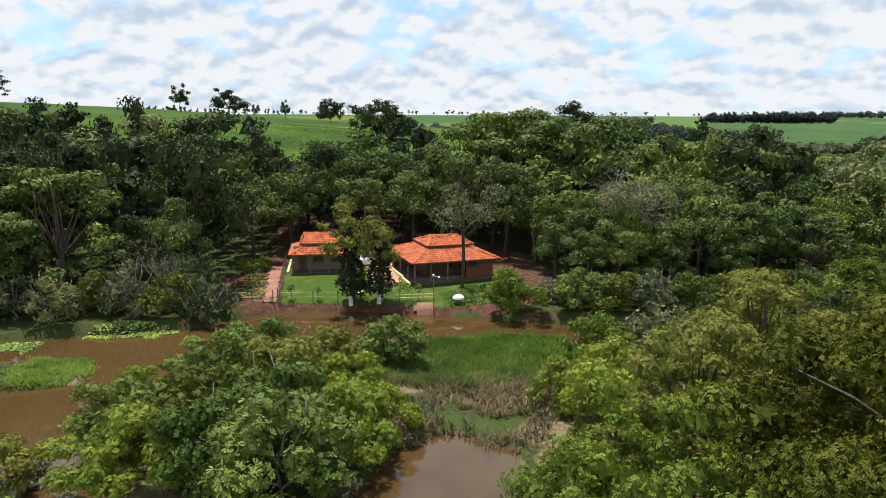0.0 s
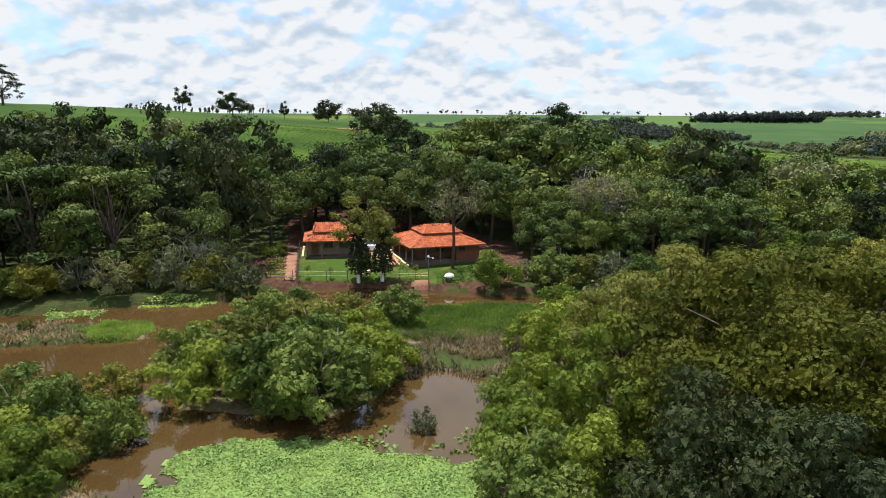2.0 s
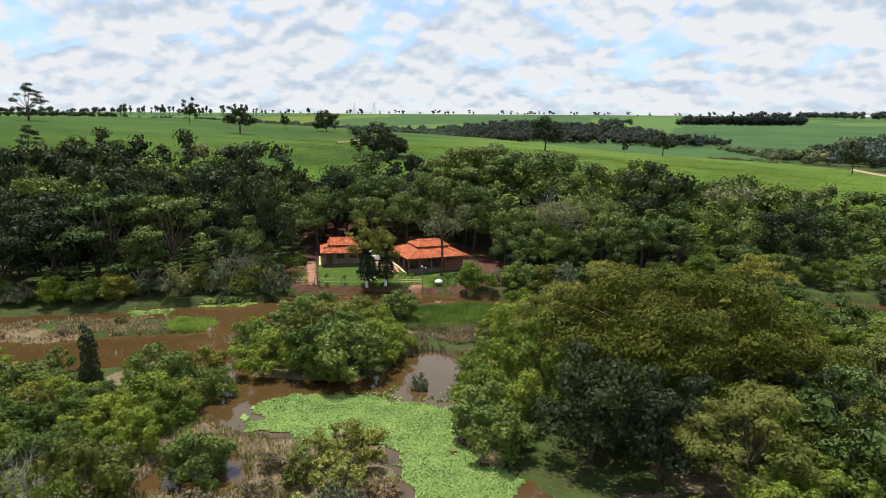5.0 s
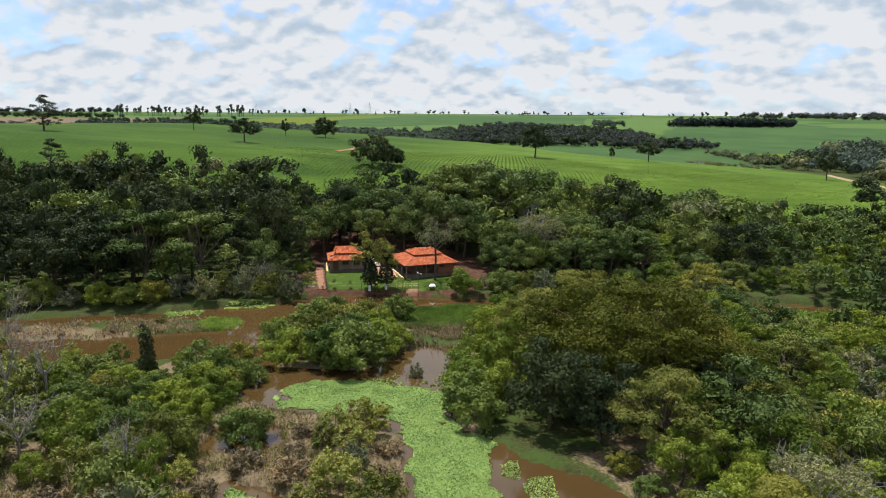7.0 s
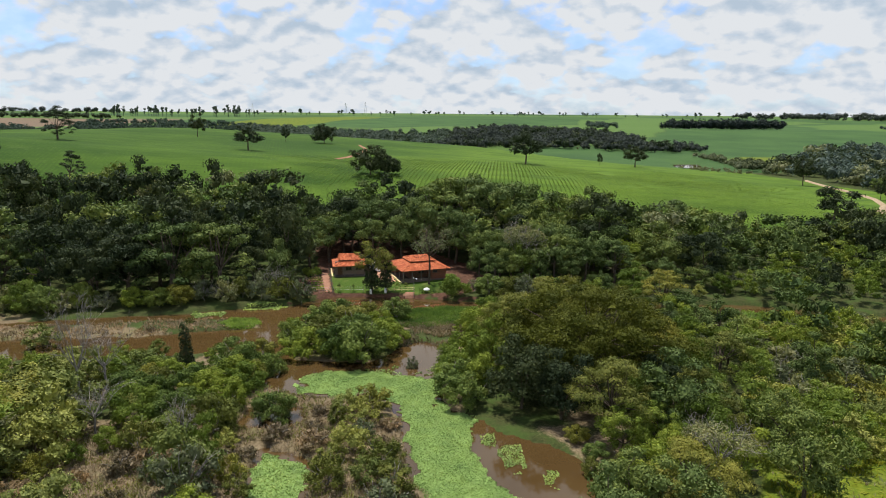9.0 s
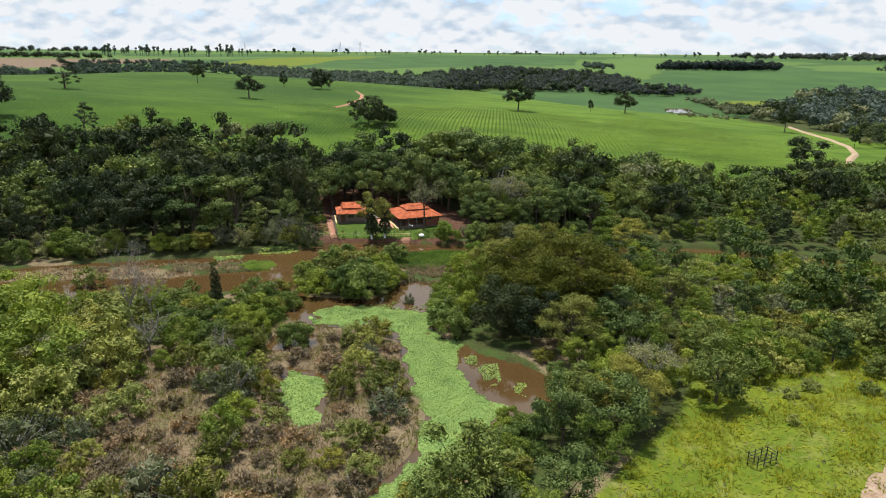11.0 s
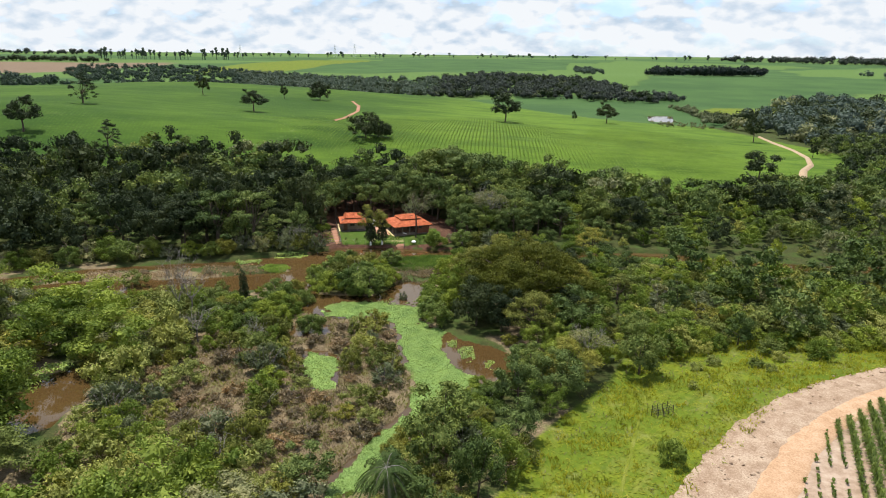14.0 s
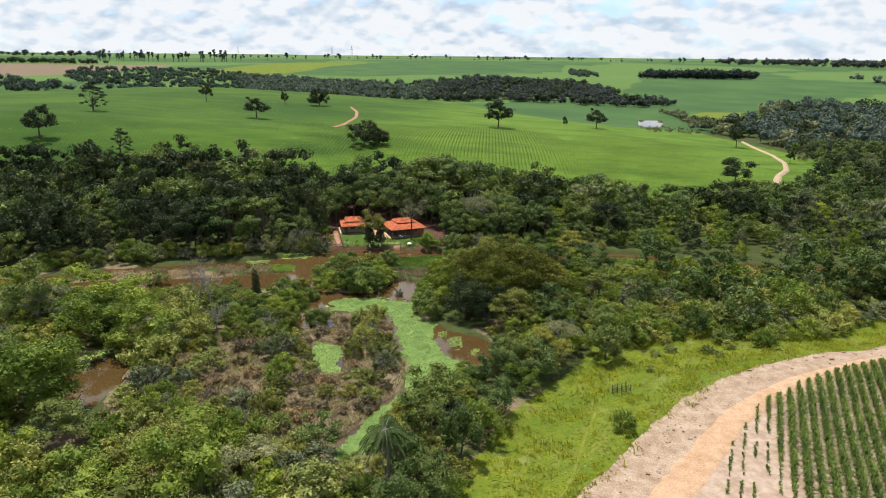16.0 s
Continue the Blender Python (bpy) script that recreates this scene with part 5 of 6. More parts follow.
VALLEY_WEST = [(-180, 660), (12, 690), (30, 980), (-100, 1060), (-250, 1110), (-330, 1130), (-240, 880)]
far_wood("valley_wood", "grey-green woods in the valley beyond the crop, tinted with painted haze", spots(VALLEY_WEST, 620, 123), "leaf_far_haze", 124, (6, 11))
far_wood("valley_wood", "darker crowns among the valley woods", spots(VALLEY_WEST, 200, 125), "leaf_dark_shade", 126, (6, 10))
far_wood("west_valley", "wooded slope beyond the crop field", spots([(-280, 540), (-700, 1060), (-1150, 1090), (-900, 560)], 620, 36), "leaf_far_haze", 37, (7, 12))
far_wood("west_valley", "open grey-green woods climbing to the far fields, tinted with painted haze", spots([(-280, 560), (-190, 640), (-270, 1120), (-420, 1330), (-680, 1360), (-600, 1100)], 420, 127), "leaf_far_haze", 128, (6, 11))
far_wood("west_line", "dark tree line behind the ploughed field", spots([(-1800, 1750), (-820, 1700), (-780, 1770), (-1800, 1860)], 260, 129), "leaf_dark_shade", 130, (9, 16))
far_wood("pond_scrub", "low mixed scrub round the far pond", spots([(196, 340), (226, 400), (238, 425), (226, 466), (250, 545), (228, 550), (226, 490), (214, 440), (196, 385)], 110, 131), "leaf_grey", 132, (3, 6))
far_wood("pond_scrub", "low rough growth on the near side of the far pond", spots([(150, 330), (190, 345), (196, 390), (160, 396)], 90, 145), "leaf_grey", 146, (1.0, 2.2))
far_wood("pond_scrub", "dark bushes round the far pond", spots([(200, 345), (228, 400), (236, 450), (224, 455), (206, 390)], 40, 133), "leaf_dark_shade", 134, (3, 7))
RIVER_WOOD = [(208, 312), (198, 345), (238, 418), (282, 444), (342, 562), (400, 630), (480, 630), (560, 520), (560, 300), (330, 240), (270, 240), (200, 262)]
far_wood("east_wood", "mixed tall woods and scrub beyond the pale track", spots(RIVER_WOOD, 420, 23), "leaf_far_haze", 24, (7, 13), 3)
far_wood("east_wood", "dark crowns among the mixed woods", spots(RIVER_WOOD, 170, 135), "leaf_dark_shade", 136, (7, 13), 3)
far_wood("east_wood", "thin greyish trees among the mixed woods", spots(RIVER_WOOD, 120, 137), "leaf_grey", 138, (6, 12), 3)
far_wood("field_trees", "scattered trees between the far fields", spots([(690, 905), (1000, 880), (1200, 1120), (760, 1160)], 120, 139), "leaf_far_haze", 140, (7, 12))
far_wood("gully_scrub", "bushes in a gully of the far fields", spots([(285, 1050), (330, 1180), (372, 1440), (335, 1470), (290, 1200)], 46, 141), "leaf_far_haze", 142, (6, 12))
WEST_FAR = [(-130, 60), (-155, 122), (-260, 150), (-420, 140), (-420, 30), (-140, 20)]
far_wood("west_wood", "dark riverside woods running upstream", spots(WEST_FAR, 260, 25), "leaf_dark_shade", 26, (8, 13))
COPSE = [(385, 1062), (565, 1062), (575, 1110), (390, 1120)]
far_wood("copse", "square dark copse in the far fields", spots(COPSE, 110, 27), "leaf_distant_haze", 28, (12, 19))


def skyline(name, label, spots_, seed, size, slim):
    """Far trees that stand clear: a stem and a few ragged lumps each, as one mass."""
    rng = np.random.default_rng(seed)
    iv, jf = ico()
    parts = []
    g = height(spots_[:, 0], spots_[:, 1])
    for (a, b), z in zip(spots_, g):
        s = rng.uniform(*size) * rng.uniform(0.7, 1.2)
        parts.append(tube([(a, b, z - 1), (a, b, z + s * 0.7)], [s * 0.03, s * 0.02], 4))
        for k in range(5):
            c = np.array([a + rng.normal(0, s * slim * 0.5), b + rng.normal(0, s * slim * 0.5), z + s * rng.uniform(0.42, 0.92)])
            r = s * np.array([slim, slim, 0.16]) * rng.uniform(0.5, 1.0)
            parts.append((c + iv * (1 + rng.uniform(-0.35, 0.15, (len(iv), 1))) * r, jf))
            d = unit(rng.normal(0, 1, (9, 3)))
            parts.append(leaves(rng, c + d * r * 1.05, d, s * 0.16, s * 0.1))
    v, f = join(parts)
    tagged(new(name, poly_mesh(name, v, f, M["leaf_far_haze"])), label, "trees", kind="stuff")


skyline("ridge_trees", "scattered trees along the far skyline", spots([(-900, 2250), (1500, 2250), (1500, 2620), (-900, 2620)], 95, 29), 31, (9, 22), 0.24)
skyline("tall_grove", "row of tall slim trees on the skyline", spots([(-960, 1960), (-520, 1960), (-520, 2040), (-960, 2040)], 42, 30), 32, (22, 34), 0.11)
far_wood("skyline_wood", "dark woods on the far horizon", np.concatenate([spots([(960, 2260), (1250, 1720), (2300, 1760), (2300, 2300)], 420, 33), spots([(-2400, 2300), (-1150, 2500), (-1150, 2560), (-2400, 2420)], 170, 40)]), "leaf_distant_haze", 34, (14, 24))
far_wood("back_scrub", "scrub and trees of the near bank downstream", spots([(130, 22), (130, 46), (300, 46), (300, 18)], 120, 34), "leaf_mid", 35, (4, 8))

scatter([(15.6, -3.5), (15.8, 11), (19.5, 12), (19.5, -4)], 2.3, {"near": 1, "near_bright": 1, "near_olive": 1}, (0.5, 0.85), 18, (), wet_ok=-0.2, limit=16)
scatter([(-4, -22), (2, -17), (8, -12), (8, -3.5), (10, -4.5), (15, -6), (14, -12), (9, -20), (0, -26)], 2.6, {"near": 1, "near_bright": 0.6, "near_olive": 1}, (0.5, 0.9), 19, (CARPET,), wet_ok=-0.2, limit=22)
# patterns that found no place are taken away again
for kind, protos in KINDS.items():
    for i, proto in enumerate(protos):
        if (kind, i) not in USED and kind != "shrub_bright":
            for ob in (*proto.children_recursive, proto):
                bpy.data.objects.remove(ob)

# ---- water plants, grass, reeds and cane ----
def cover(name, label, category, poly, density, mat, length, width, lift, tilt, seed, dry_only=False, on_water=False, clump=0.0, spin=0.5):
    """Small blades over an outline, as one mass."""
    rng = np.random.default_rng(seed)
    p = np.array(poly, float)
    lo, hi = p.min(0), p.max(0)
    n = int((hi - lo).prod() * density)
    x, y = rng.uniform(lo[0], hi[0], n), rng.uniform(lo[1], hi[1], n)
    ok = inside(poly, x, y) + (fnoise(x, y, 2.2, seed) - 0.5) * 3.6 > 0
    if clump:
        ok &= fnoise(x, y, 2.2, seed + 3) > clump
    x, y = x[ok], y[ok]
    z = height(x, y)
    z = np.maximum(z, 0.0) if on_water else z
    up = np.zeros((len(x), 3))
    up[:, 2] = 1
    lean = rng.normal(0, 1, (len(x), 3)) * tilt
    pos = np.stack((x, y, z + lift * rng.uniform(0.4, 1.3, len(x))), 1)
    v, f = leaves(rng, pos, up + lean, length, width, spin)
    me = mesh_of(name, v, f, M[mat])
    return tagged(new(name, me), label, category, kind="stuff")


def blades(name, label, category, poly, density, mat, tall, wide, seed, clump=0.0, per=3, minz=-0.4, off=()):
    """Upright tufts: tapering blades that lean outward, as one mass."""
    rng = np.random.default_rng(seed)
    p = np.array(poly, float)
    lo, hi = p.min(0), p.max(0)
    n = int((hi - lo).prod() * density)
    x, y = rng.uniform(lo[0], hi[0], n), rng.uniform(lo[1], hi[1], n)
    ok = inside(poly, x, y) + (fnoise(x, y, 2.0, seed) - 0.5) * 2.0 > 0
    if clump:
        ok &= fnoise(x, y, 3.0, seed + 3) > clump
    for q in off:
        ok &= inside(q, x, y) < 0
    x, y = x[ok], y[ok]
    z = height(x, y)
    ok = z > minz
    x, y, z = np.repeat(x[ok], per), np.repeat(y[ok], per), np.repeat(z[ok], per)
    a = rng.uniform(0, 2 * math.pi, len(x))
    d = np.stack((np.cos(a), np.sin(a), np.zeros(len(x))), 1)
    s = np.stack((-d[:, 1], d[:, 0], d[:, 2]), 1)
    h = tall * rng.uniform(0.5, 1.2, len(x))[:, None]
    base = np.stack((x, y, z - 0.05), 1) + d * 0.06
    upv = np.array([0, 0, 1.0])
    mid = base + d * h * 0.18 + upv * h * 0.6
    tip = base + d * h * rng.uniform(0.3, 0.8, (len(x), 1)) + upv * h * 0.95
    w = s * wide * 0.5
    v = np.stack((base, mid - w, tip, mid + w), 1).reshape(-1, 3)
    me = mesh_of(name, v, np.arange(len(v)).reshape(-1, 4), M[mat])
    return tagged(new(name, me), label, category, kind="stuff")


def mat_sheet(name, poly, seed):
    """The green tangle that the floating leaves stand on."""
    p = np.array(poly, float)
    gx, gy = np.arange(p[:, 0].min() - 1, p[:, 0].max() + 1, 0.35), np.arange(p[:, 1].min() - 1, p[:, 1].max() + 1, 0.35)
    X, Y = np.meshgrid(gx, gy)
    f = grid_faces(len(gx), len(gy))
    x, y = X.ravel(), Y.ravel()
    c = (inside(poly, x, y) + (fnoise(x, y, 2.2, seed) - 0.5) * 3.6)[f].mean(1) > 0.1
    z = 0.035 + 0.05 * (fnoise(x, y, 0.9, seed) - 0.4)
    tagged(new(name, mesh_of(name, np.stack((x, y, np.maximum(z, 0.012)), 1), f[c], M["leaf_mat"], True)), "matted green stems of floating water plants", "water plants", kind="stuff")


mat_sheet("hyacinth_mat", CARPET, 201)
mat_sheet("hyacinth_mat", SIDE_POOL, 202)
cover("water_hyacinth", "pale green carpet of floating water plants", "water plants", CARPET, 125, "hyacinth", 0.135, 0.11, 0.06, 0.22, 201, on_water=True)
cover("water_hyacinth", "pale green floating water plants in a side pool", "water plants", SIDE_POOL, 80, "hyacinth", 0.18, 0.145, 0.07, 0.35, 202, on_water=True)
for i, poly in enumerate((SHORE_LILIES, BANK_LILIES)):
    cover("shore_lilies", "pale water plants along the wooded bank", "water plants", poly, 60, "hyacinth", 0.24, 0.19, 0.06, 0.25, 205 + 40 * i, on_water=True)
for i, (px, py, pr) in enumerate(((8.8, 6.6, 1.9), (12.4, 2.4, 1.1), (6.8, 10.8, 1.0))):
    cover("water_hyacinth", "small raft of floating water plants", "water plants", [(px + pr * (0.6 + 0.5 * (a * 7 % 5) / 4) * math.cos(a * 0.7), py + 1.5 * pr * (0.6 + 0.5 * (a * 7 % 5) / 4) * math.sin(a * 0.7)) for a in range(9)], 90, "hyacinth", 0.17, 0.13, 0.05, 0.25, 260 + i, on_water=True, clump=0.3)
cover("pond_lilies", "pale water plants at the pond's edge", "water plants", POND_LILIES, 26, "hyacinth", 0.34, 0.26, 0.08, 0.35, 206, on_water=True)
cover("pool_edge_plants", "thin fringe of water plants beside the pool", "water plants", [(-9, 31), (-5, 30), (2, 29), (2, 33.5), (-3, 30.8), (-6, 32.5)], 16, "hyacinth", 0.3, 0.24, 0.06, 0.35, 207, on_water=True, clump=0.42)
blades("isle_grass", "bright green grass on the marsh island", "grass", GREEN_ISLE, 44, "reed", 0.35, 0.08, 211)
blades("reeds", "tall green reeds along the river", "reeds", REEDS, 46, "reed", 0.5, 0.06, 212)
blades("reed_tips", "dry brown stalks at the reeds' lower edge", "reeds", [(-7.6, 51.4), (-3, 52.6), (4, 53), (8.8, 56), (9.4, 54), (5.5, 50.6), (-3.3, 49.8), (-7.6, 50.4)], 26, "marsh", 0.5, 0.06, 227, 0.4)
blades("bank_green", "bright low green growth at the marsh edge", "grass", [(-26, 37), (-22, 35), (-19.5, 28), (-20, 22), (-23, 20), (-23.5, 30)], 20, "reed", 0.4, 0.09, 225)
blades("island_fringe", "green water grass at the island's tip", "grass", [(-24, 47), (-21.5, 49.5), (-19, 43), (-18.5, 36), (-21, 38), (-22.5, 43)], 18, "reed", 0.6, 0.12, 213)
blades("east_grass", "green water meadow beside the far channel", "grass", EAST_LILIES, 10, "reed", 0.5, 0.16, 214)
blades("reed_marsh", "brown dying reeds in shallow water", "reeds", [(-5.6, 49.8), (5.5, 51), (9, 49), (4.5, 43), (2.6, 40.5), (-2.8, 40.5), (-6, 45)], 14, "marsh", 0.6, 0.10, 215, 0.40, minz=-1)
blades("snag_reeds", "pale dry reed clump standing in the pool", "reeds", [(-3.0, 33.8), (-1.2, 33.9), (-1.0, 32), (-2.8, 31.8)], 60, "straw", 1.3, 0.06, 216, minz=-1)
blades("isle_marsh", "brown marsh grass on the low island", "grass", ISLE, 7, "marsh", 0.45, 0.13, 217, 0.36, off=(GREEN_ISLE,))
blades("marsh_grass", "matted brown marsh grass", "grass", [(-42, 8), (-22, 26), (-8, 22), (-3, 13), (-1, 3), (0, -8), (-3, -17), (-9, -30), (-30, -34), (-44, -26)], 20, "marsh", 0.36, 0.07, 218, 0.30, per=2, off=(CARPET, SIDE_POOL))
blades("marsh_green", "green tufts among the marsh grass", "grass", [(-42, 8), (-22, 26), (-8, 22), (-3, 13), (-1, 3), (0, -8), (-3, -17), (-9, -30), (-30, -34), (-44, -26)], 9, "leaf_olive", 0.4, 0.08, 219, 0.50, off=(CARPET, SIDE_POOL))
NEAR_MEADOW = [(2, -48), (11, -28), (22, -12), (30, -3), (36, 7), (62, 12), (95, 17), (95, 3), (74, -2), (60, -7), (50, -13), (42, -21), (34, -29), (26, -38), (18, -48)]
cover("meadow_grass", "lush yellow-green meadow grass", "grass", NEAR_MEADOW, 4, "meadow", 0.5, 0.13, 0.07, 0.05, 220, spin=0.12)
blades("meadow_tufts", "taller tufts of yellow-green meadow grass", "grass", NEAR_MEADOW, 5, "meadow", 0.55, 0.10, 228, 0.50)
blades("meadow_straw", "pale dry stems among the meadow grass", "grass", NEAR_MEADOW, 1.0, "straw", 0.4, 0.06, 229, 0.56)
blades("bank_grass", "rough grass along the river bank", "grass", [(-20.5, 70.6), (-10, 71.2), (2, 70.2), (6, 72.5), (-4, 73), (-20.5, 73)], 7, "leaf_mid", 0.35, 0.1, 222, 0.5)


def cane_field():
    """Young cane in rows, small and patchy where it meets the road's bend."""
    rng = np.random.default_rng(231)
    d = unit(np.array([0.447, 0.894]))
    side = np.array([d[1], -d[0]])
    edge = [(34.5, -47), (36.8, -40), (40, -34), (46, -27), (51.5, -20.4), (58, -16.2), (65, -11.6), (72, -8.4), (80, -6), (100, -0.5), (130, 4), (130, -70), (30, -90)]
    full = [(43, -60), (45.5, -40), (50, -27), (52.5, -20), (58.5, -16.4), (65.5, -11.8), (72, -8.6), (80, -6.2), (100, -0.7), (130, 4), (130, -70), (50, -90)]
    P = []
    for row in np.arange(-15.4, 84, 1.4):
        k = np.arange(-50, 70, 0.22)
        pts = np.array([40.0, -40.0]) + side * row + d * k[:, None] + rng.normal(0, 0.07, (len(k), 2))
        young = inside(full, pts[:, 0], pts[:, 1]) < 0
        ok = (inside(edge, pts[:, 0], pts[:, 1]) > 0.2) & (~young | ((rng.uniform(0, 1, len(k)) < 0.55) & (fnoise(pts[:, 0], pts[:, 1], 3.0, 4) > 0.42)))
        P.append(pts[ok])
    P = np.concatenate(P)
    grown = step(-1.0, 2.5, inside(full, P[:, 0], P[:, 1]))
    per = 9
    z = height(P[:, 0], P[:, 1])
    x, y, z = np.repeat(P[:, 0], per), np.repeat(P[:, 1], per), np.repeat(z, per)
    n = len(x)
    size = np.repeat(rng.uniform(0.75, 1.2, len(P)) * (0.30 + 0.70 * grown), per)[:, None]
    a = rng.uniform(0, 2 * math.pi, n)
    dd = np.stack((np.cos(a), np.sin(a), np.zeros(n)), 1)
    ss = np.stack((-dd[:, 1], dd[:, 0], dd[:, 2]), 1)
    upv = np.array([0, 0, 1.0])
    base = np.stack((x, y, z), 1)
    h = rng.uniform(0.8, 2.0, (n, 1)) * size
    out = rng.uniform(0.25, 0.95, (n, 1)) * size
    mid = base + dd * out * 0.45 + upv * h * 0.85
    tip = base + dd * out * 1.15 + upv * h * rng.uniform(0.5, 0.95, (n, 1))
    w = ss * 0.085
    v = np.stack((base, mid - w, tip, mid + w), 1).reshape(-1, 3)
    me = mesh_of("cane_field", v, np.arange(len(v)).reshape(-1, 4), M["cane"])
    tagged(new("cane_field", me), "rows of young green cane beside the dirt road", "crop", kind="stuff")


cane_field()


def crop_rows():
    """Tufts of the low crop in rows across the near slope of the hill."""
    rng = np.random.default_rng(241)
    d = unit(np.array([0.10, 0.995]))
    side = np.array([d[1], -d[0]])
    region = [(-60, 150), (-20, 134), (30, 128), (60, 114), (110, 112), (140, 118), (160, 178), (172, 240), (120, 300), (-10, 300), (-70, 230)]
    P = []
    for row in np.arange(-150, 200, 1.5):
        k = np.arange(-20, 260, 0.62)
        pts = np.array([0.0, 120.0]) + side * row + d * k[:, None] + rng.normal(0, 0.10, (len(k), 2))
        gone = fnoise(pts[:, 0], pts[:, 1], 14, 6) < 0.30
        P.append(pts[(inside(region, pts[:, 0], pts[:, 1]) + (fnoise(pts[:, 0], pts[:, 1], 30, 7) - 0.5) * 50 > rng.uniform(0, 45, len(k))) & ~gone])
    P = np.concatenate(P)
    up = np.zeros((len(P) * 2, 3))
    up[:, 2] = 1
    pos = np.concatenate((P, height(P[:, 0], P[:, 1])[:, None]), 1)
    pos = np.repeat(pos, 2, 0) + rng.normal(0, 0.12, (len(P) * 2, 3)) + np.array([0, 0, 0.14])
    v, f = leaves(rng, pos, up * 2.0, 0.55, 0.30, 0.4)
    tagged(new("crop_rows", mesh_of("crop_rows", v, f, M["crop_leaf"])), "rows of low green crop plants on the hillside", "crop", kind="stuff")


crop_rows()


def clods():
    """Lumps of turned earth along the road's verge."""
    rng = np.random.default_rng(251)
    iv, jf = ico()
    parts = []
    way = np.array(ROAD)
    for i in range(150):
        k = rng.integers(1, len(way) - 3)
        t = rng.uniform(0, 1)
        c = way[k] * (1 - t) + way[k + 1] * t + np.array([-2.6, 2.3]) * rng.uniform(0.3, 1.9)
        s = rng.gamma(2.0, 0.055) + 0.04
        w = iv * (1 + rng.uniform(-0.3, 0.3, (len(iv), 1))) * np.array([s, s * rng.uniform(0.6, 1.4), s * 0.6])
        parts.append((w + np.array([c[0], c[1], float(height(c[:1], c[1:])[0]) + 0.16]), jf))
    v, f = join(parts)
    tagged(new("earth_clods", poly_mesh("earth_clods", v, f, M["verge"])), "clods of turned pale earth on the verge", "earth", kind="stuff")


clods()
VERGE_EDGE = [(8, -66), (14, -55), (21.5, -44), (28.5, -34), (37, -23), (45, -13.5), (54, -7.5), (66, -2.6), (84, 3), (84, 5), (65, 0), (52, -5), (43, -11), (35, -20.5), (26.5, -31.5), (19.5, -42), (10, -55)]
blades("verge_grass", "ragged grass growing over the verge", "grass", VERGE_EDGE, 6, "meadow", 0.24, 0.10, 226, 0.4)

# ---- houses and yard ----
def part(name, data, material, parent, label=""):
    """Links verts and faces as one mesh under a thing or a part."""
    v, f = data
    ob = new(name, poly_mesh(name, v, f, M[material]))
    ob.parent = parent
    if label:
        tagged(ob, label)
    return ob


def box(a, b, bevel=0.0):
    """A box between two corners, edges eased on demand."""
    bm = bmesh.new()
    bmesh.ops.create_cube(bm, size=1)
    a, b = Vector(a), Vector(b)
    bmesh.ops.transform(bm, matrix=Matrix.Translation((a + b) / 2) @ Matrix.Diagonal((*(b - a), 1)), verts=bm.verts)
    if bevel:
        bmesh.ops.bevel(bm, geom=bm.edges[:], offset=bevel, segments=1, affect="EDGES")
    bm.verts.ensure_lookup_table()
    out = (np.array([v.co[:] for v in bm.verts]), [tuple(v.index for v in f.verts) for f in bm.faces])
    bm.free()
    return out


def several(*items):
    return join(items)


def slope(e0, e1, t0, t1, pitch=0.24, course=0.38):
    """Clay pantiles over a roof face from its eave e0-e1 to its top t0-t1: rounded columns, each course lapping the next."""
    e0, e1, t0, t1 = (np.array(p, float) for p in (e0, e1, t0, t1))
    along = e1 - e0
    width = np.linalg.norm(along)
    along = along / width
    up = t0 - e0
    up = up - along * (up @ along)
    run = np.linalg.norm(up)
    up = up / run
    nor = np.cross(along, up)
    l0, l1 = (t0 - e0) @ along, (t1 - e0) @ along
    parts = []
    cols, rows = int(width / pitch), max(1, int(run / course))
    prof = [(-0.5, -0.02), (-0.3, 0.035), (0.0, 0.075), (0.3, 0.035), (0.5, -0.02)]
    for r in range(rows):
        s0, s1 = r * run / rows, (r + 1) * run / rows + 0.05
        lo, hi = l0 * s0 / run, width + (l1 - width) * s0 / run
        for c in range(cols):
            x = (c + 0.5) * width / cols
            if x < lo - 0.05 or x > hi + 0.05:
                continue
            v = []
            for s, dz in ((s0, 0.045), (s1, 0.0)):
                for px, pz in prof:
                    v.append(e0 + along * (x + px * pitch * 1.04) + up * s + nor * (pz + dz))
            n = len(prof)
            f = [(i, i + 1, n + i + 1, n + i) for i in range(n - 1)]
            parts.append((np.array(v), f))
    under = (np.array([e0, e1, t1, t0]) - nor * 0.03, [(0, 1, 2, 3)])
    return join(parts + [under])


def ridge_caps(a, b, r=0.13):
    a, b = np.array(a, float), np.array(b, float)
    n = max(1, int(np.linalg.norm(b - a) / 0.4))
    out = []
    for i in range(n):
        p, q = a + (b - a) * i / n, a + (b - a) * (i + 1.12) / n
        out.append(tube([p, q], [r, r * 0.86], 8))
    return join(out)


def hip_roof(root, x0, y0, x1, y1, ze, inset, zt, top, label=""):
    """Four tiled slopes from the eave up to an inner rectangle; top False: up to a ridge along x."""
    if top:
        a, b, c, d = (x0 + inset, y0 + inset, zt), (x1 - inset, y0 + inset, zt), (x1 - inset, y1 - inset, zt), (x0 + inset, y1 - inset, zt)
    else:
        ym = (y0 + y1) / 2
        a, b, c, d = (x0 + inset, ym, zt), (x1 - inset, ym, zt), (x1 - inset, ym, zt), (x0 + inset, ym, zt)
    E = [(x0, y0, ze), (x1, y0, ze), (x1, y1, ze), (x0, y1, ze)]
    T = [a, b, c, d]
    roof = new("roof", None)
    roof.parent = root
    if label:
        tagged(roof, label)
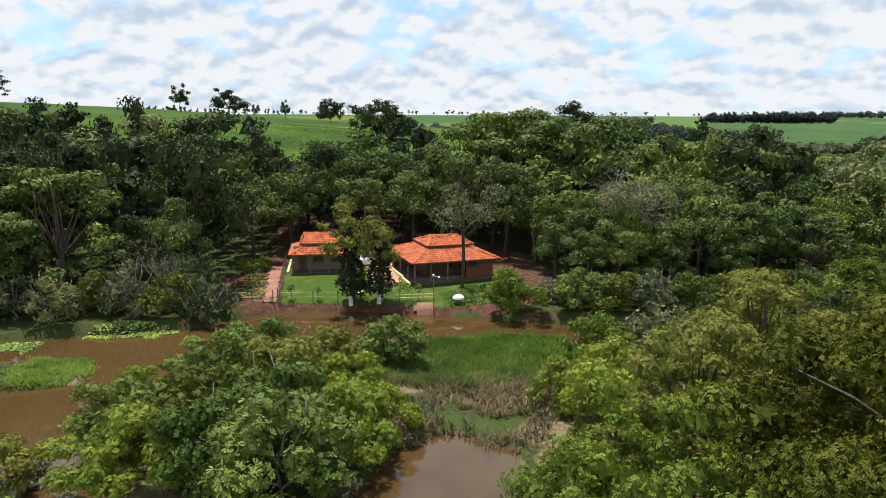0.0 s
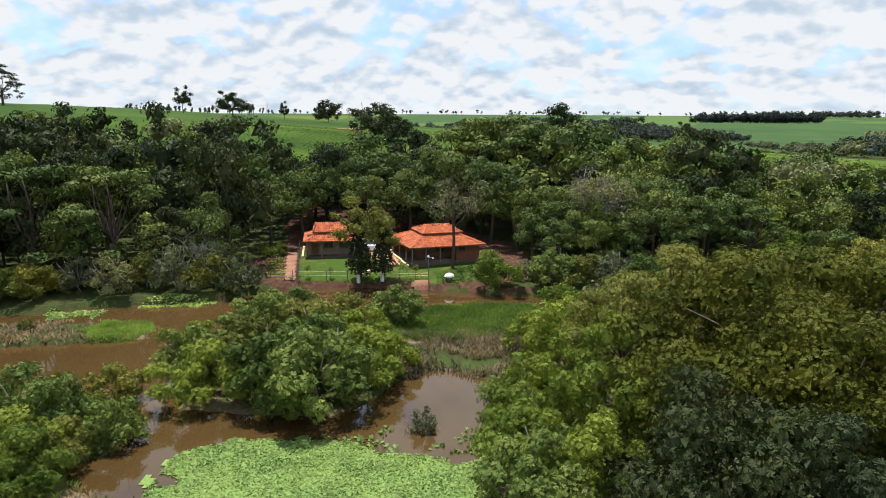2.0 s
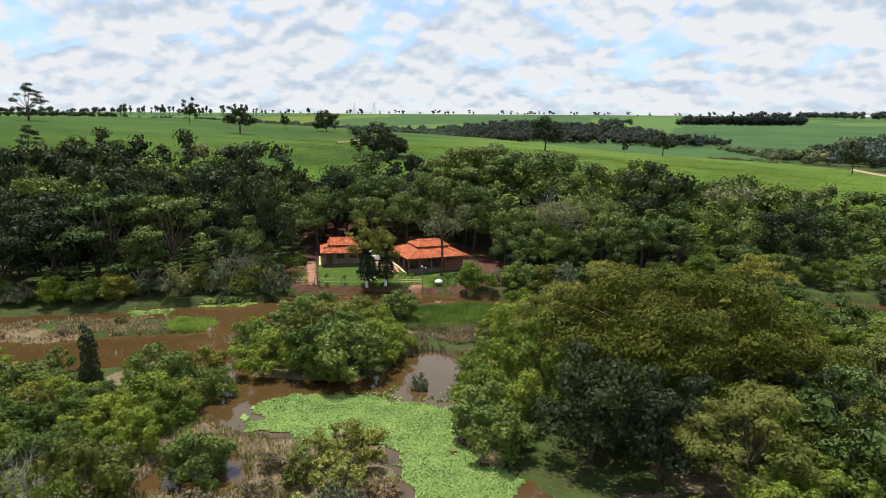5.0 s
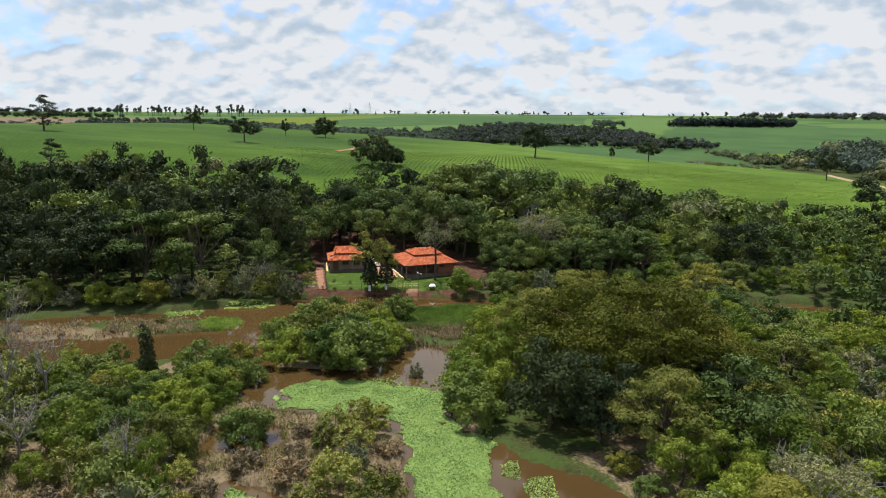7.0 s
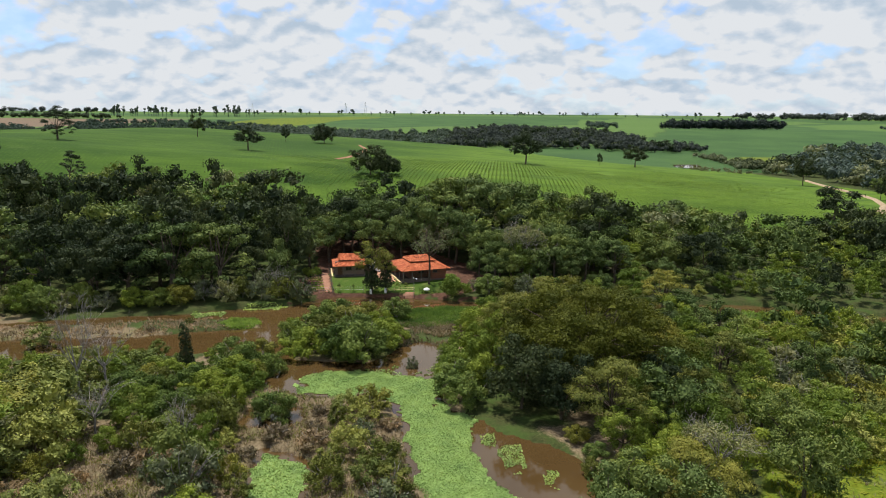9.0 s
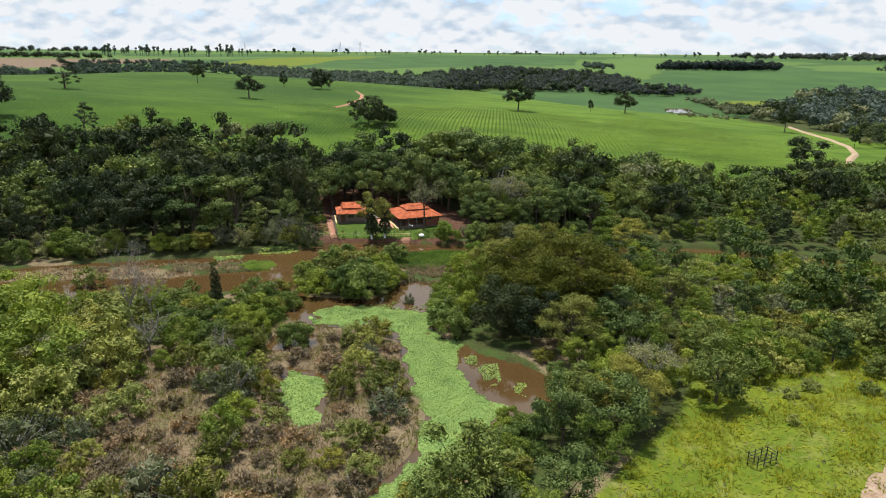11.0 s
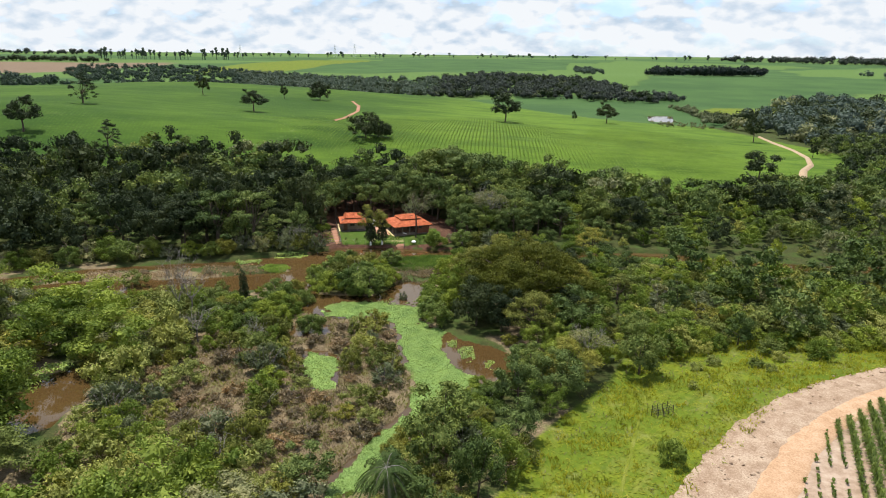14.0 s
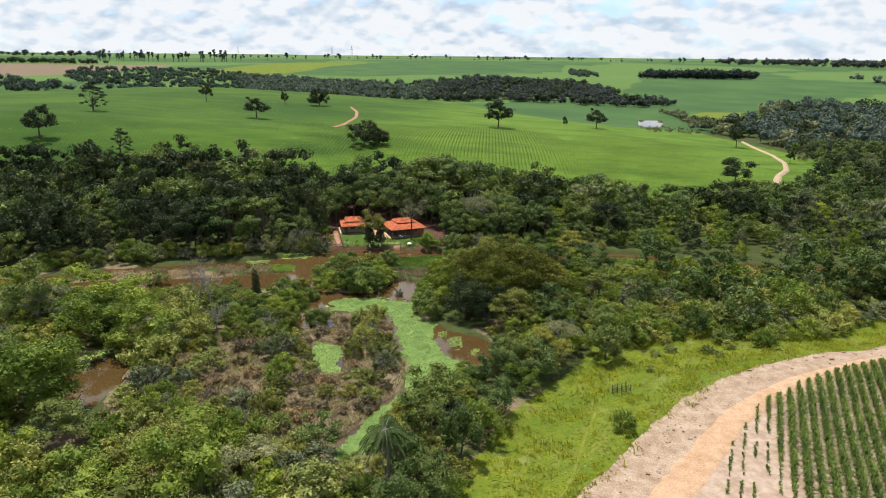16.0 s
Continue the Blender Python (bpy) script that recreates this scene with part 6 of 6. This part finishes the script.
    for i in range(4):
        j = (i + 1) % 4
        part("roof_slope", slope(E[i], E[j], T[i], T[j]), "tile", roof)
        part("hip_tiles", ridge_caps(E[i], T[i]), "tile", roof)
    if not top:
        part("ridge_tiles", ridge_caps(a, b), "tile", roof)
    part("fascia", several(box((x0, y0 + 0.05, ze - 0.14), (x1, y0 + 0.09, ze - 0.01)), box((x0 + 0.05, y0, ze - 0.14), (x0 + 0.09, y1, ze - 0.01)), box((x1 - 0.09, y0, ze - 0.14), (x1 - 0.05, y1, ze - 0.01)), box((x0, y1 - 0.09, ze - 0.14), (x1, y1 - 0.05, ze - 0.01))), "wood", roof)
    return roof


def window(root, x, y, z, w, h, face=(0, -1)):
    """Wooden casement set in a wall that looks towards -y."""
    fr = part("window", several(box((x - w / 2 - 0.06, y - 0.06, z - 0.06), (x + w / 2 + 0.06, y - 0.012, z)), box((x - w / 2 - 0.06, y - 0.06, z + h), (x + w / 2 + 0.06, y - 0.012, z + h + 0.06)), box((x - w / 2 - 0.06, y - 0.06, z), (x - w / 2, y - 0.012, z + h)), box((x + w / 2, y - 0.06, z), (x + w / 2 + 0.06, y - 0.012, z + h)), box((x - 0.025, y - 0.055, z), (x + 0.025, y - 0.012, z + h))), "wood", root)
    part("pane", box((x - w / 2, y - 0.03, z), (x + w / 2, y - 0.014, z + h)), "glass", fr)
    part("sill", box((x - w / 2 - 0.12, y - 0.14, z - 0.12), (x + w / 2 + 0.12, y - 0.005, z - 0.062)), "concrete", fr)


def door(root, x, y, z, w=0.85, h=2.05):
    fr = part("door", several(box((x - w / 2 - 0.07, y - 0.05, z), (x - w / 2, y - 0.01, z + h)), box((x + w / 2, y - 0.05, z), (x + w / 2 + 0.07, y - 0.01, z + h)), box((x - w / 2 - 0.07, y - 0.05, z + h), (x + w / 2 + 0.07, y - 0.01, z + h + 0.07)), box((x - w / 2, y - 0.03, z), (x + w / 2, y - 0.012, z + h))), "wood", root)
    part("door_handle", box((x + w / 2 - 0.12, y - 0.08, z + 1.0), (x + w / 2 - 0.05, y - 0.03, z + 1.04)), "metal_pale", fr)


def veranda_post(root, x, y, z0, z1):
    p = part("veranda_post", several(box((x - 0.07, y - 0.07, z0), (x + 0.07, y + 0.07, z1), 0.01), box((x - 0.12, y - 0.12, z0), (x + 0.12, y + 0.12, z0 + 0.18), 0.02), box((x - 0.1, y - 0.1, z1 - 0.12), (x + 0.1, y + 0.1, z1), 0.01)), "wood_grey", root)
    return p


def big_house():
    root = tagged(new("house"), "brick house with orange clay roof tiles and shaded veranda", "house", "farmhouses")
    root.matrix_world = pose(-5.35, 77.0, 0, 0, 0, 20.5)
    W, D, g, ze = 10.4, 10.2, 1.32, 3.66
    part("plinth", box((0.35, 0.35, g - 0.5), (W - 0.35, D - 0.35, g + 0.22), 0.02), "concrete", root)
    f = g + 0.22
    t = 0.16
    x0, x1, y0, y1 = 0.6, W - 0.6, 2.7, D - 0.6
    # rooms stand behind the veranda; a brick room comes forward at one end
    part("wall_front", box((2.5, y0, f), (6.55, y0 + t, ze + 0.9)), "wall_cream_shaded", root)
    part("wall_back", box((x0, y1 - t, f), (x1, y1, ze + 0.5)), "brick", root)
    part("wall_side", box((2.5, y0 + t + 0.002, f), (2.5 + t, y1 - t - 0.002, ze + 0.5)), "wall_cream_shaded", root)
    part("brick_wall", box((6.55, 0.75, f), (x1, 0.75 + t, ze - 0.02)), "brick", root)
    part("brick_wall", box((x1 - t, 0.75 + t + 0.002, f), (x1, y1 - t - 0.002, ze - 0.02)), "brick", root)
    part("brick_wall", box((6.55, 0.75 + t + 0.002, f), (6.55 + t, y0 + t, ze - 0.02)), "brick", root)
    part("ceiling_boards", box((0.4, 0.4, ze - 0.06), (W - 0.4, D - 0.4, ze - 0.025)), "wood", root)
    window(root, 7.35, 0.75, f + 1.35, 0.9, 0.75)
    window(root, 5.0, y0, f + 1.0, 1.1, 1.0)
    door(root, 3.3, y0, f)
    for x in (0.5, 2.35, 4.3, 6.2):
        veranda_post(root, x, 0.55, f, ze - 0.1)
    for y in (3.2, 6.2, 9.2):
        veranda_post(root, 0.5, y, f, ze - 0.1)
    part("parapet", several(box((0.42, 0.47, f), (2.25, 0.6, f + 0.42)), box((2.45, 0.47, f), (4.2, 0.6, f + 0.42)), box((4.4, 0.47, f), (6.1, 0.6, f + 0.42))), "concrete", root)
    hip_roof(root, 0, 0, W, D, ze, 3.0, ze + 1.15, True, "orange clay tiles over the lower roof")
    part("clerestory", several(box((3.0, 3.0, ze + 1.0), (W - 3.0, 3.1, ze + 1.42)), box((3.0, D - 3.1, ze + 1.0), (W - 3.0, D - 3.0, ze + 1.42)), box((3.0, 3.1, ze + 1.0), (3.1, D - 3.1, ze + 1.42)), box((W - 3.1, 3.1, ze + 1.0), (W - 3.0, D - 3.1, ze + 1.42))), "wood", root)
    hip_roof(root, 2.6, 2.6, W - 2.2, D - 2.6, ze + 1.34, 1.3, ze + 2.15, False, "raised orange clay roof in the middle")


def small_house():
    root = tagged(new("house"), "small cream house with stepped orange clay roof and veranda", "house", "farmhouses")
    root.matrix_world = pose(-19.75, 81.6, 0, 0, 0, 10.0)
    W, D, g, ze = 7.0, 7.6, 1.32, 3.62
    part("plinth", box((0.25, 0.25, g - 0.5), (W - 0.25, D - 0.3, g + 0.15), 0.02), "concrete", root)
    f, t = g + 0.15, 0.16
    part("wall_front", box((0.5, 2.0, f), (W - 0.5, 2.0 + t, ze + 0.7)), "wall_white_shaded", root)
    part("wall_back", box((0.5, D - 0.5 - t, f), (W - 0.5, D - 0.5, ze + 0.3)), "wall_cream_shaded", root)
    part("wall_side", box((0.5, 2.0 + t + 0.002, f), (0.5 + t, D - 0.5 - t - 0.002, ze + 0.3)), "wall_cream_shaded", root)
    part("wall_side", box((W - 0.5 - t, 2.0 + t + 0.002, f), (W - 0.5, D - 0.5 - t - 0.002, ze + 0.3)), "wall_cream_shaded", root)
    part("ceiling_boards", box((0.3, 0.3, ze - 0.06), (W - 0.3, D - 0.3, ze - 0.025)), "wood", root)
    door(root, 1.5, 2.0, f)
    window(root, 3.3, 2.0, f + 1.0, 1.1, 1.0)
    window(root, 5.4, 2.0, f + 1.0, 1.1, 1.0)
    for x in (0.4, 2.4, 4.5, 6.6):
        veranda_post(root, x, 0.4, f, ze - 0.1)
    hip_roof(root, 0, 0, W, D, ze, 2.0, ze + 0.85, True, "orange clay tiles over the veranda")
    part("clerestory", several(box((2.0, 2.0, ze + 0.7), (W - 2.0, 2.1, ze + 1.12)), box((2.0, D - 2.1, ze + 0.7), (W - 2.0, D - 2.0, ze + 1.12)), box((2.0, 2.1, ze + 0.7), (2.1, D - 2.1, ze + 1.12)), box((W - 2.1, 2.1, ze + 0.7), (W - 2.0, D - 2.1, ze + 1.12))), "wood", root)
    hip_roof(root, 1.3, 1.6, W - 1.2, D - 1.6, ze + 1.02, 0.35, ze + 1.95, False, "raised orange clay roof in the middle")


big_house()
small_house()


def bench(x, y, turn):
    root = tagged(new("bench"), "wooden bench on the veranda", "bench", "veranda benches")
    root.matrix_world = pose(x, y, 1.54, 0, 0, turn)
    part("seat", box((-0.7, -0.2, 0.40), (0.7, 0.2, 0.45), 0.01), "wood", root)
    part("backrest", box((-0.7, 0.17, 0.5), (0.7, 0.21, 0.85), 0.01), "wood", root)
    for a in (-0.6, 0.6):
        for b in (-0.14, 0.14):
            part("leg", box((a - 0.03, b - 0.03, 0), (a + 0.03, b + 0.03, 0.40)), "wood", root)


bench(-2.6, 80.0, 20.5)
bench(-0.2, 80.9, 20.5)


def yellow_wall(pts, label):
    """A low painted kerb wall along a garden path."""
    out = []
    for (ax, ay), (bx, by) in zip(pts, pts[1:]):
        z = float(height(np.array([(ax + bx) / 2]), np.array([(ay + by) / 2]))[0])
        d = Vector((bx - ax, by - ay, 0))
        m = Matrix.Translation(((ax + bx) / 2, (ay + by) / 2, z + 0.12)) @ Matrix.Rotation(math.atan2(d.y, d.x), 4, "Z")
        v, f = box((-d.length / 2 - 0.05, -0.14, -0.3), (d.length / 2 + 0.05, 0.14, 0.2), 0.03)
        out.append((np.array([m @ Vector(p) for p in v]), f))
    v, f = join(out)
    return tagged(new("path_kerb", poly_mesh("path_kerb", v, f, M["yellow_paint"])), label, "kerb", "path kerbs")


yellow_wall([(-19.95, 82.0), (-20.6, 85.5), (-21.3, 89.5)], "pale yellow kerb running past the small house")
yellow_wall([(-5.6, 77.2), (-6.6, 80.2), (-7.9, 84.0), (-8.8, 88.0)], "pale yellow kerb along the path beside the veranda")
yellow_wall([(-11.0, 72.4), (-10.2, 75.6), (-9.4, 79.0), (-9.2, 81.0)], "pale yellow kerb of the curving garden path")


def sheet(name, poly, mat, lift, label, category, cell=0.5):
    """A thin layer over the ground within an outline."""
    p = np.array(poly, float)
    gx, gy = np.arange(p[:, 0].min(), p[:, 0].max() + cell, cell), np.arange(p[:, 1].min(), p[:, 1].max() + cell, cell)
    X, Y = np.meshgrid(gx, gy)
    f = grid_faces(len(gx), len(gy))
    c = inside(poly, X.ravel()[f].mean(1), Y.ravel()[f].mean(1)) > 0
    z = height(X.ravel(), Y.ravel()) + lift
    me = mesh_of(name, np.stack((X.ravel(), Y.ravel(), z), 1), f[c], M[mat], True)
    return tagged(new(name, me), label, category, kind="structure")


sheet("garden_path", [(-9.2, 78.5), (-6.6, 78.5), (-8.4, 86.5), (-11.6, 86.5), (-10.2, 80)], "paving", 0.09, "reddish paved path between the houses", "path", 0.35)
sheet("garden_path", [(-19.9, 71.2), (-18.6, 71.2), (-21.5, 86), (-22.9, 86)], "track", 0.09, "bare red earth path beside the vegetable beds", "path", 0.35)
sheet("landing", [(-4.8, 70.2), (-2.6, 70.0), (-2.8, 71.4), (-4.4, 71.5)], "track", 0.10, "worn pale landing place at the water's edge", "path", 0.35)


def vegetable_bed(x, y, w, d, mat, size, label):
    root = tagged(new("vegetable_bed"), label, "garden bed", "vegetable beds")
    z = float(height(np.array([x]), np.array([y]))[0])
    root.matrix_world = pose(x, y, z, 0, 0, 6)
    part("soil", box((-w / 2, -d / 2, -0.3), (w / 2, d / 2, 0.14), 0.06), "track", root)
    rng = np.random.default_rng(int(abs(x * 100 + y * 10)))
    n = int(w * d * 26)
    pos = np.stack((rng.uniform(-w / 2 + 0.08, w / 2 - 0.08, n), rng.uniform(-d / 2 + 0.06, d / 2 - 0.06, n), rng.uniform(0.16, 0.16 + size, n)), 1)
    part("leaves", leaves(rng, pos, np.tile([0, 0, 1.0], (n, 1)), 0.3, 0.22, 0.6), mat, root)


for i in range(7):
    vegetable_bed(-21.4 - 0.33 * i, 72.9 + 1.35 * i, 2.5, 0.85, ("lettuce", "lettuce", "leaf_mid", "lettuce", "leaf_bright", "leaf_mid", "leaf_dark_shade")[i], 0.22 if i < 4 else 0.5, "raised bed of yellow-green lettuces" if i in (0, 1, 3) else "raised bed of leafy green vegetables")
for i, (x, y) in enumerate(((-24.6, 82.4), (-23.4, 83.8), (-25.6, 85.0), (-23.8, 86.0))):
    put("shrub_bright", x, y, 0.45, 0.5)


def fence(points, label, height_m=1.15, rails=(0.45, 0.95), mat="wood_grey", wire=0.008, gap=2.4):
    """Posts with wires from one to the next."""
    root = tagged(new("fence"), label, "fence", "garden fences")
    pts = []
    for (ax, ay), (bx, by) in zip(points, points[1:]):
        n = max(1, round(math.hypot(bx - ax, by - ay) / gap))
        pts += [(ax + (bx - ax) * k / n, ay + (by - ay) * k / n) for k in range(n)]
    pts.append(points[-1])
    p = np.array(pts)
    z = height(p[:, 0], p[:, 1])
    for (x, y), g in zip(pts, z):
        part("post", tube([(x, y, g - 0.3), (x, y, g + height_m)], [0.055, 0.045], 6), mat, root)
    for r in rails:
        for (a, b), (c, d), g, h in zip(pts, pts[1:], z, z[1:]):
            part("wire", tube([(a, b, g + r), (c, d, h + r)], [wire, wire], 4), "metal_pale" if wire < 0.02 else "yellow_paint", root)
    return root


fence([(-18.5, 71.5), (-19.3, 76), (-20.4, 82), (-21.4, 87)], "wire fence with grey posts beside the vegetable garden", 1.5)
fence([(-18.3, 71.6), (-15, 71.8), (-12.5, 71.8)], "thin wire fence along the river bank")
fence([(-8, 72.0), (-5.2, 72.4), (-2.8, 72.6)], "low pale rail fence on the lawn", 0.75, (0.3, 0.62), "yellow_paint", 0.035, 1.5)
fence([(-23.6, 71.4), (-21, 71.3), (-18.9, 71.2)], "rough post fence below the vegetable beds", 1.3)


def lamp_post():
    root = tagged(new("lamp_post"), "slim grey post with small lamps by the water", "lamp post")
    z = float(height(np.array([-2.8]), np.array([70.2]))[0])
    root.matrix_world = pose(-2.8, 70.2, z, 0, 0, 0)
    part("pole", tube([(0, 0, -0.3), (0.02, 0, 1.8), (0, 0, 4.0)], [0.07, 0.06, 0.05], 8), "wood_grey", root)
    part("arm", tube([(-0.05, 0, 3.75), (0.5, -0.1, 3.8)], [0.025, 0.02], 6), "metal_pale", root)
    for x, y, h in ((0.52, -0.1, 3.74), (-0.02, -0.05, 3.95)):
        part("lamp", tube([(x, y, h - 0.1), (x, y, h), (x, y, h + 0.08)], [0.13, 0.1, 0.03], 8), "cloth_white", root)


lamp_post()


def parasol():
    """A small white canopy on a stick beside the water."""
    root = tagged(new("parasol"), "small white canopy standing on the bank", "parasol")
    z = float(height(np.array([-0.35]), np.array([71.4]))[0])
    root.matrix_world = pose(-0.35, 71.4, max(z, 0.0), 0, 0, 0)
    part("pole", tube([(0, 0, -0.3), (0, 0, 0.85)], [0.03, 0.03], 6), "wood_grey", root)
    v, f = [], []
    rings, seg = 5, 14
    for i in range(rings):
        t = i / (rings - 1)
        for j in range(seg):
            a = j * 2 * math.pi / seg
            r = (0.05 + 0.56 * math.sin(t * 1.45)) * (1 + 0.05 * (j % 2))
            v.append((math.cos(a) * r, math.sin(a) * r, 0.55 + 0.42 * math.cos(t * 1.5)))
    for i in range(rings - 1):
        for j in range(seg):
            f.append((i * seg + j, i * seg + (j + 1) % seg, (i + 1) * seg + (j + 1) % seg, (i + 1) * seg + j))
    f.append(tuple(range(seg)))
    part("canopy", (np.array(v), f), "cloth_white", root)


parasol()


def bands():
    """Whitewash on the feet of the lawn trees."""
    for x, y, r, h in ((-11.1, 71.4, 0.25, 0.95), (-8.3, 71.5, 0.24, 0.95)):
        z = float(height(np.array([x]), np.array([y]))[0])
        ob = new("trunk_guard", poly_mesh("trunk_guard", *tube([(x, y, z - 0.1), (x, y, z + h)], [r, r * 0.92], 10), M["whitewash"], True))
        tagged(ob, "whitewashed band round the foot of a lawn tree", "tree guard", "whitewashed trunks")


bands()


def white_car():
    root = tagged(new("car"), "white car parked between the two houses", "car")
    z = float(height(np.array([-11.8]), np.array([88.5]))[0])
    root.matrix_world = pose(-11.8, 88.5, z + 0.02, 0, 0, 15)
    prof = [(-0.86, 0.32), (-0.88, 0.75), (-0.82, 0.92), (-0.66, 1.42), (-0.55, 1.48), (0.55, 1.48), (0.66, 1.42), (0.82, 0.92), (0.88, 0.75), (0.86, 0.32)]
    ys = [(-2.0, 0.9, 0.80), (-1.9, 1.0, 0.92), (-1.1, 1.0, 1.0), (-0.5, 1.0, 1.0), (1.6, 1.0, 1.0), (1.95, 0.97, 1.0), (2.02, 0.92, 0.9)]
    v, f = [], []
    for y, sx, sz in ys:
        for px, pz in prof:
            low = pz > 0.93 and y < -0.9
            v.append((px * sx, y, 0.92 if low else pz * sz))
    n = len(prof)
    for i in range(len(ys) - 1):
        for j in range(n):
            f.append((i * n + j, i * n + (j + 1) % n, (i + 1) * n + (j + 1) % n, (i + 1) * n + j))
    f += [tuple(range(n)), tuple(range((len(ys) - 1) * n, len(ys) * n))]
    part("body", (np.array(v), f), "car_white", root)
    part("windscreen", (np.array([(-0.64, -1.06, 0.97), (0.64, -1.06, 0.97), (0.52, -0.55, 1.42), (-0.52, -0.55, 1.42)]) + np.array([0, -0.05, 0.03]), [(0, 1, 2, 3)]), "glass", root)
    for x in (-0.8, 0.8):
        for y in (-1.25, 1.3):
            w = part("wheel", tube([(x - 0.1, y, 0.31), (x + 0.1, y, 0.31)], [0.31, 0.31], 14), "rubber", root)
            part("rim", tube([(x - 0.11, y, 0.31), (x + 0.11, y, 0.31)], [0.18, 0.18], 10), "metal_pale", w)
    for x in (-0.6, 0.6):
        part("headlight", box((x - 0.16, -2.03, 0.62), (x + 0.16, -1.97, 0.74), 0.02), "cloth_white", root)


white_car()


def sapling(x, y, s):
    root = tagged(new("sapling"), "young sapling planted on the lawn", "sapling", "lawn saplings")
    z = float(height(np.array([x]), np.array([y]))[0])
    root.matrix_world = pose(x, y, z, 0, 0, x * 50)
    rng = np.random.default_rng(int(x * 37 + y * 11) % 999)
    part("trunk", tube([(0, 0, -0.2), (0.03, 0, 1.3 * s)], [0.025, 0.012], 5), "bark", root)
    d = unit(rng.normal(0, 1, (60, 3)))
    part("crown", leaves(rng, np.array([0.03, 0, 1.25 * s]) + d * 0.38 * s, d, 0.24, 0.13), "leaf_mid", root)


for x, y, s in ((-17.3, 72.4, 0.9), (-14.6, 72.3, 0.8), (-6.3, 72.0, 1.3), (-5.5, 71.8, 1.2), (-4.4, 72.1, 1.1), (2.2, 74, 0.8)):
    sapling(x, y, s)


def feeder():
    """A weathered rail pen in the meadow."""
    root = tagged(new("cattle_pen"), "small dark rail pen standing in the meadow grass", "pen")
    z = float(height(np.array([33.0]), np.array([-15.0]))[0])
    root.matrix_world = pose(33.0, -15.0, z, 0, 0, 25)
    for x in (-1.3, -0.4, 0.5, 1.3):
        for y in (-0.55, 0.55):
            part("post", tube([(x, y, -0.2), (x, y, 1.35)], [0.05, 0.045], 6), "metal_dark", root)
    for h in (0.4, 0.75, 1.1):
        for y in (-0.55, 0.55):
            part("rail", tube([(-1.4, y, h), (1.4, y, h)], [0.03, 0.03], 5), "metal_dark", root)
        for x in (-1.3, 1.3):
            part("rail", tube([(x, -0.6, h), (x, 0.6, h)], [0.03, 0.03], 5), "metal_dark", root)


feeder()


def pylon(x, y, h):
    root = tagged(new("power_pylon"), "grey lattice power pylon on the skyline", "pylon", "skyline pylons")
    z = float(height(np.array([x]), np.array([y]))[0])
    root.matrix_world = pose(x, y, z, 0, 0, 20)
    w = h * 0.1
    for a, b in ((-1, -1), (1, -1), (1, 1), (-1, 1)):
        part("leg", tube([(a * w, b * w, 0), (a * w * 0.15, b * w * 0.15, h)], [0.3, 0.25], 4), "metal_pale", root)
    for k in (0.72, 0.86):
        part("cross_arm", tube([(-h * 0.16, 0, h * k), (h * 0.16, 0, h * k)], [0.25, 0.25], 4), "metal_pale", root)
    for i in range(6):
        p, q = i / 6, (i + 1) / 6
        part("brace", tube([(-w * (1 - 0.85 * p), -w * (1 - 0.85 * p), h * p), (w * (1 - 0.85 * q), -w * (1 - 0.85 * q), h * q)], [0.18, 0.18], 4), "metal_pale", root)


for x, y, h in ((-330, 2650, 46), (-250, 2600, 48), (-700, 2700, 44)):
    pylon(x, y, h)
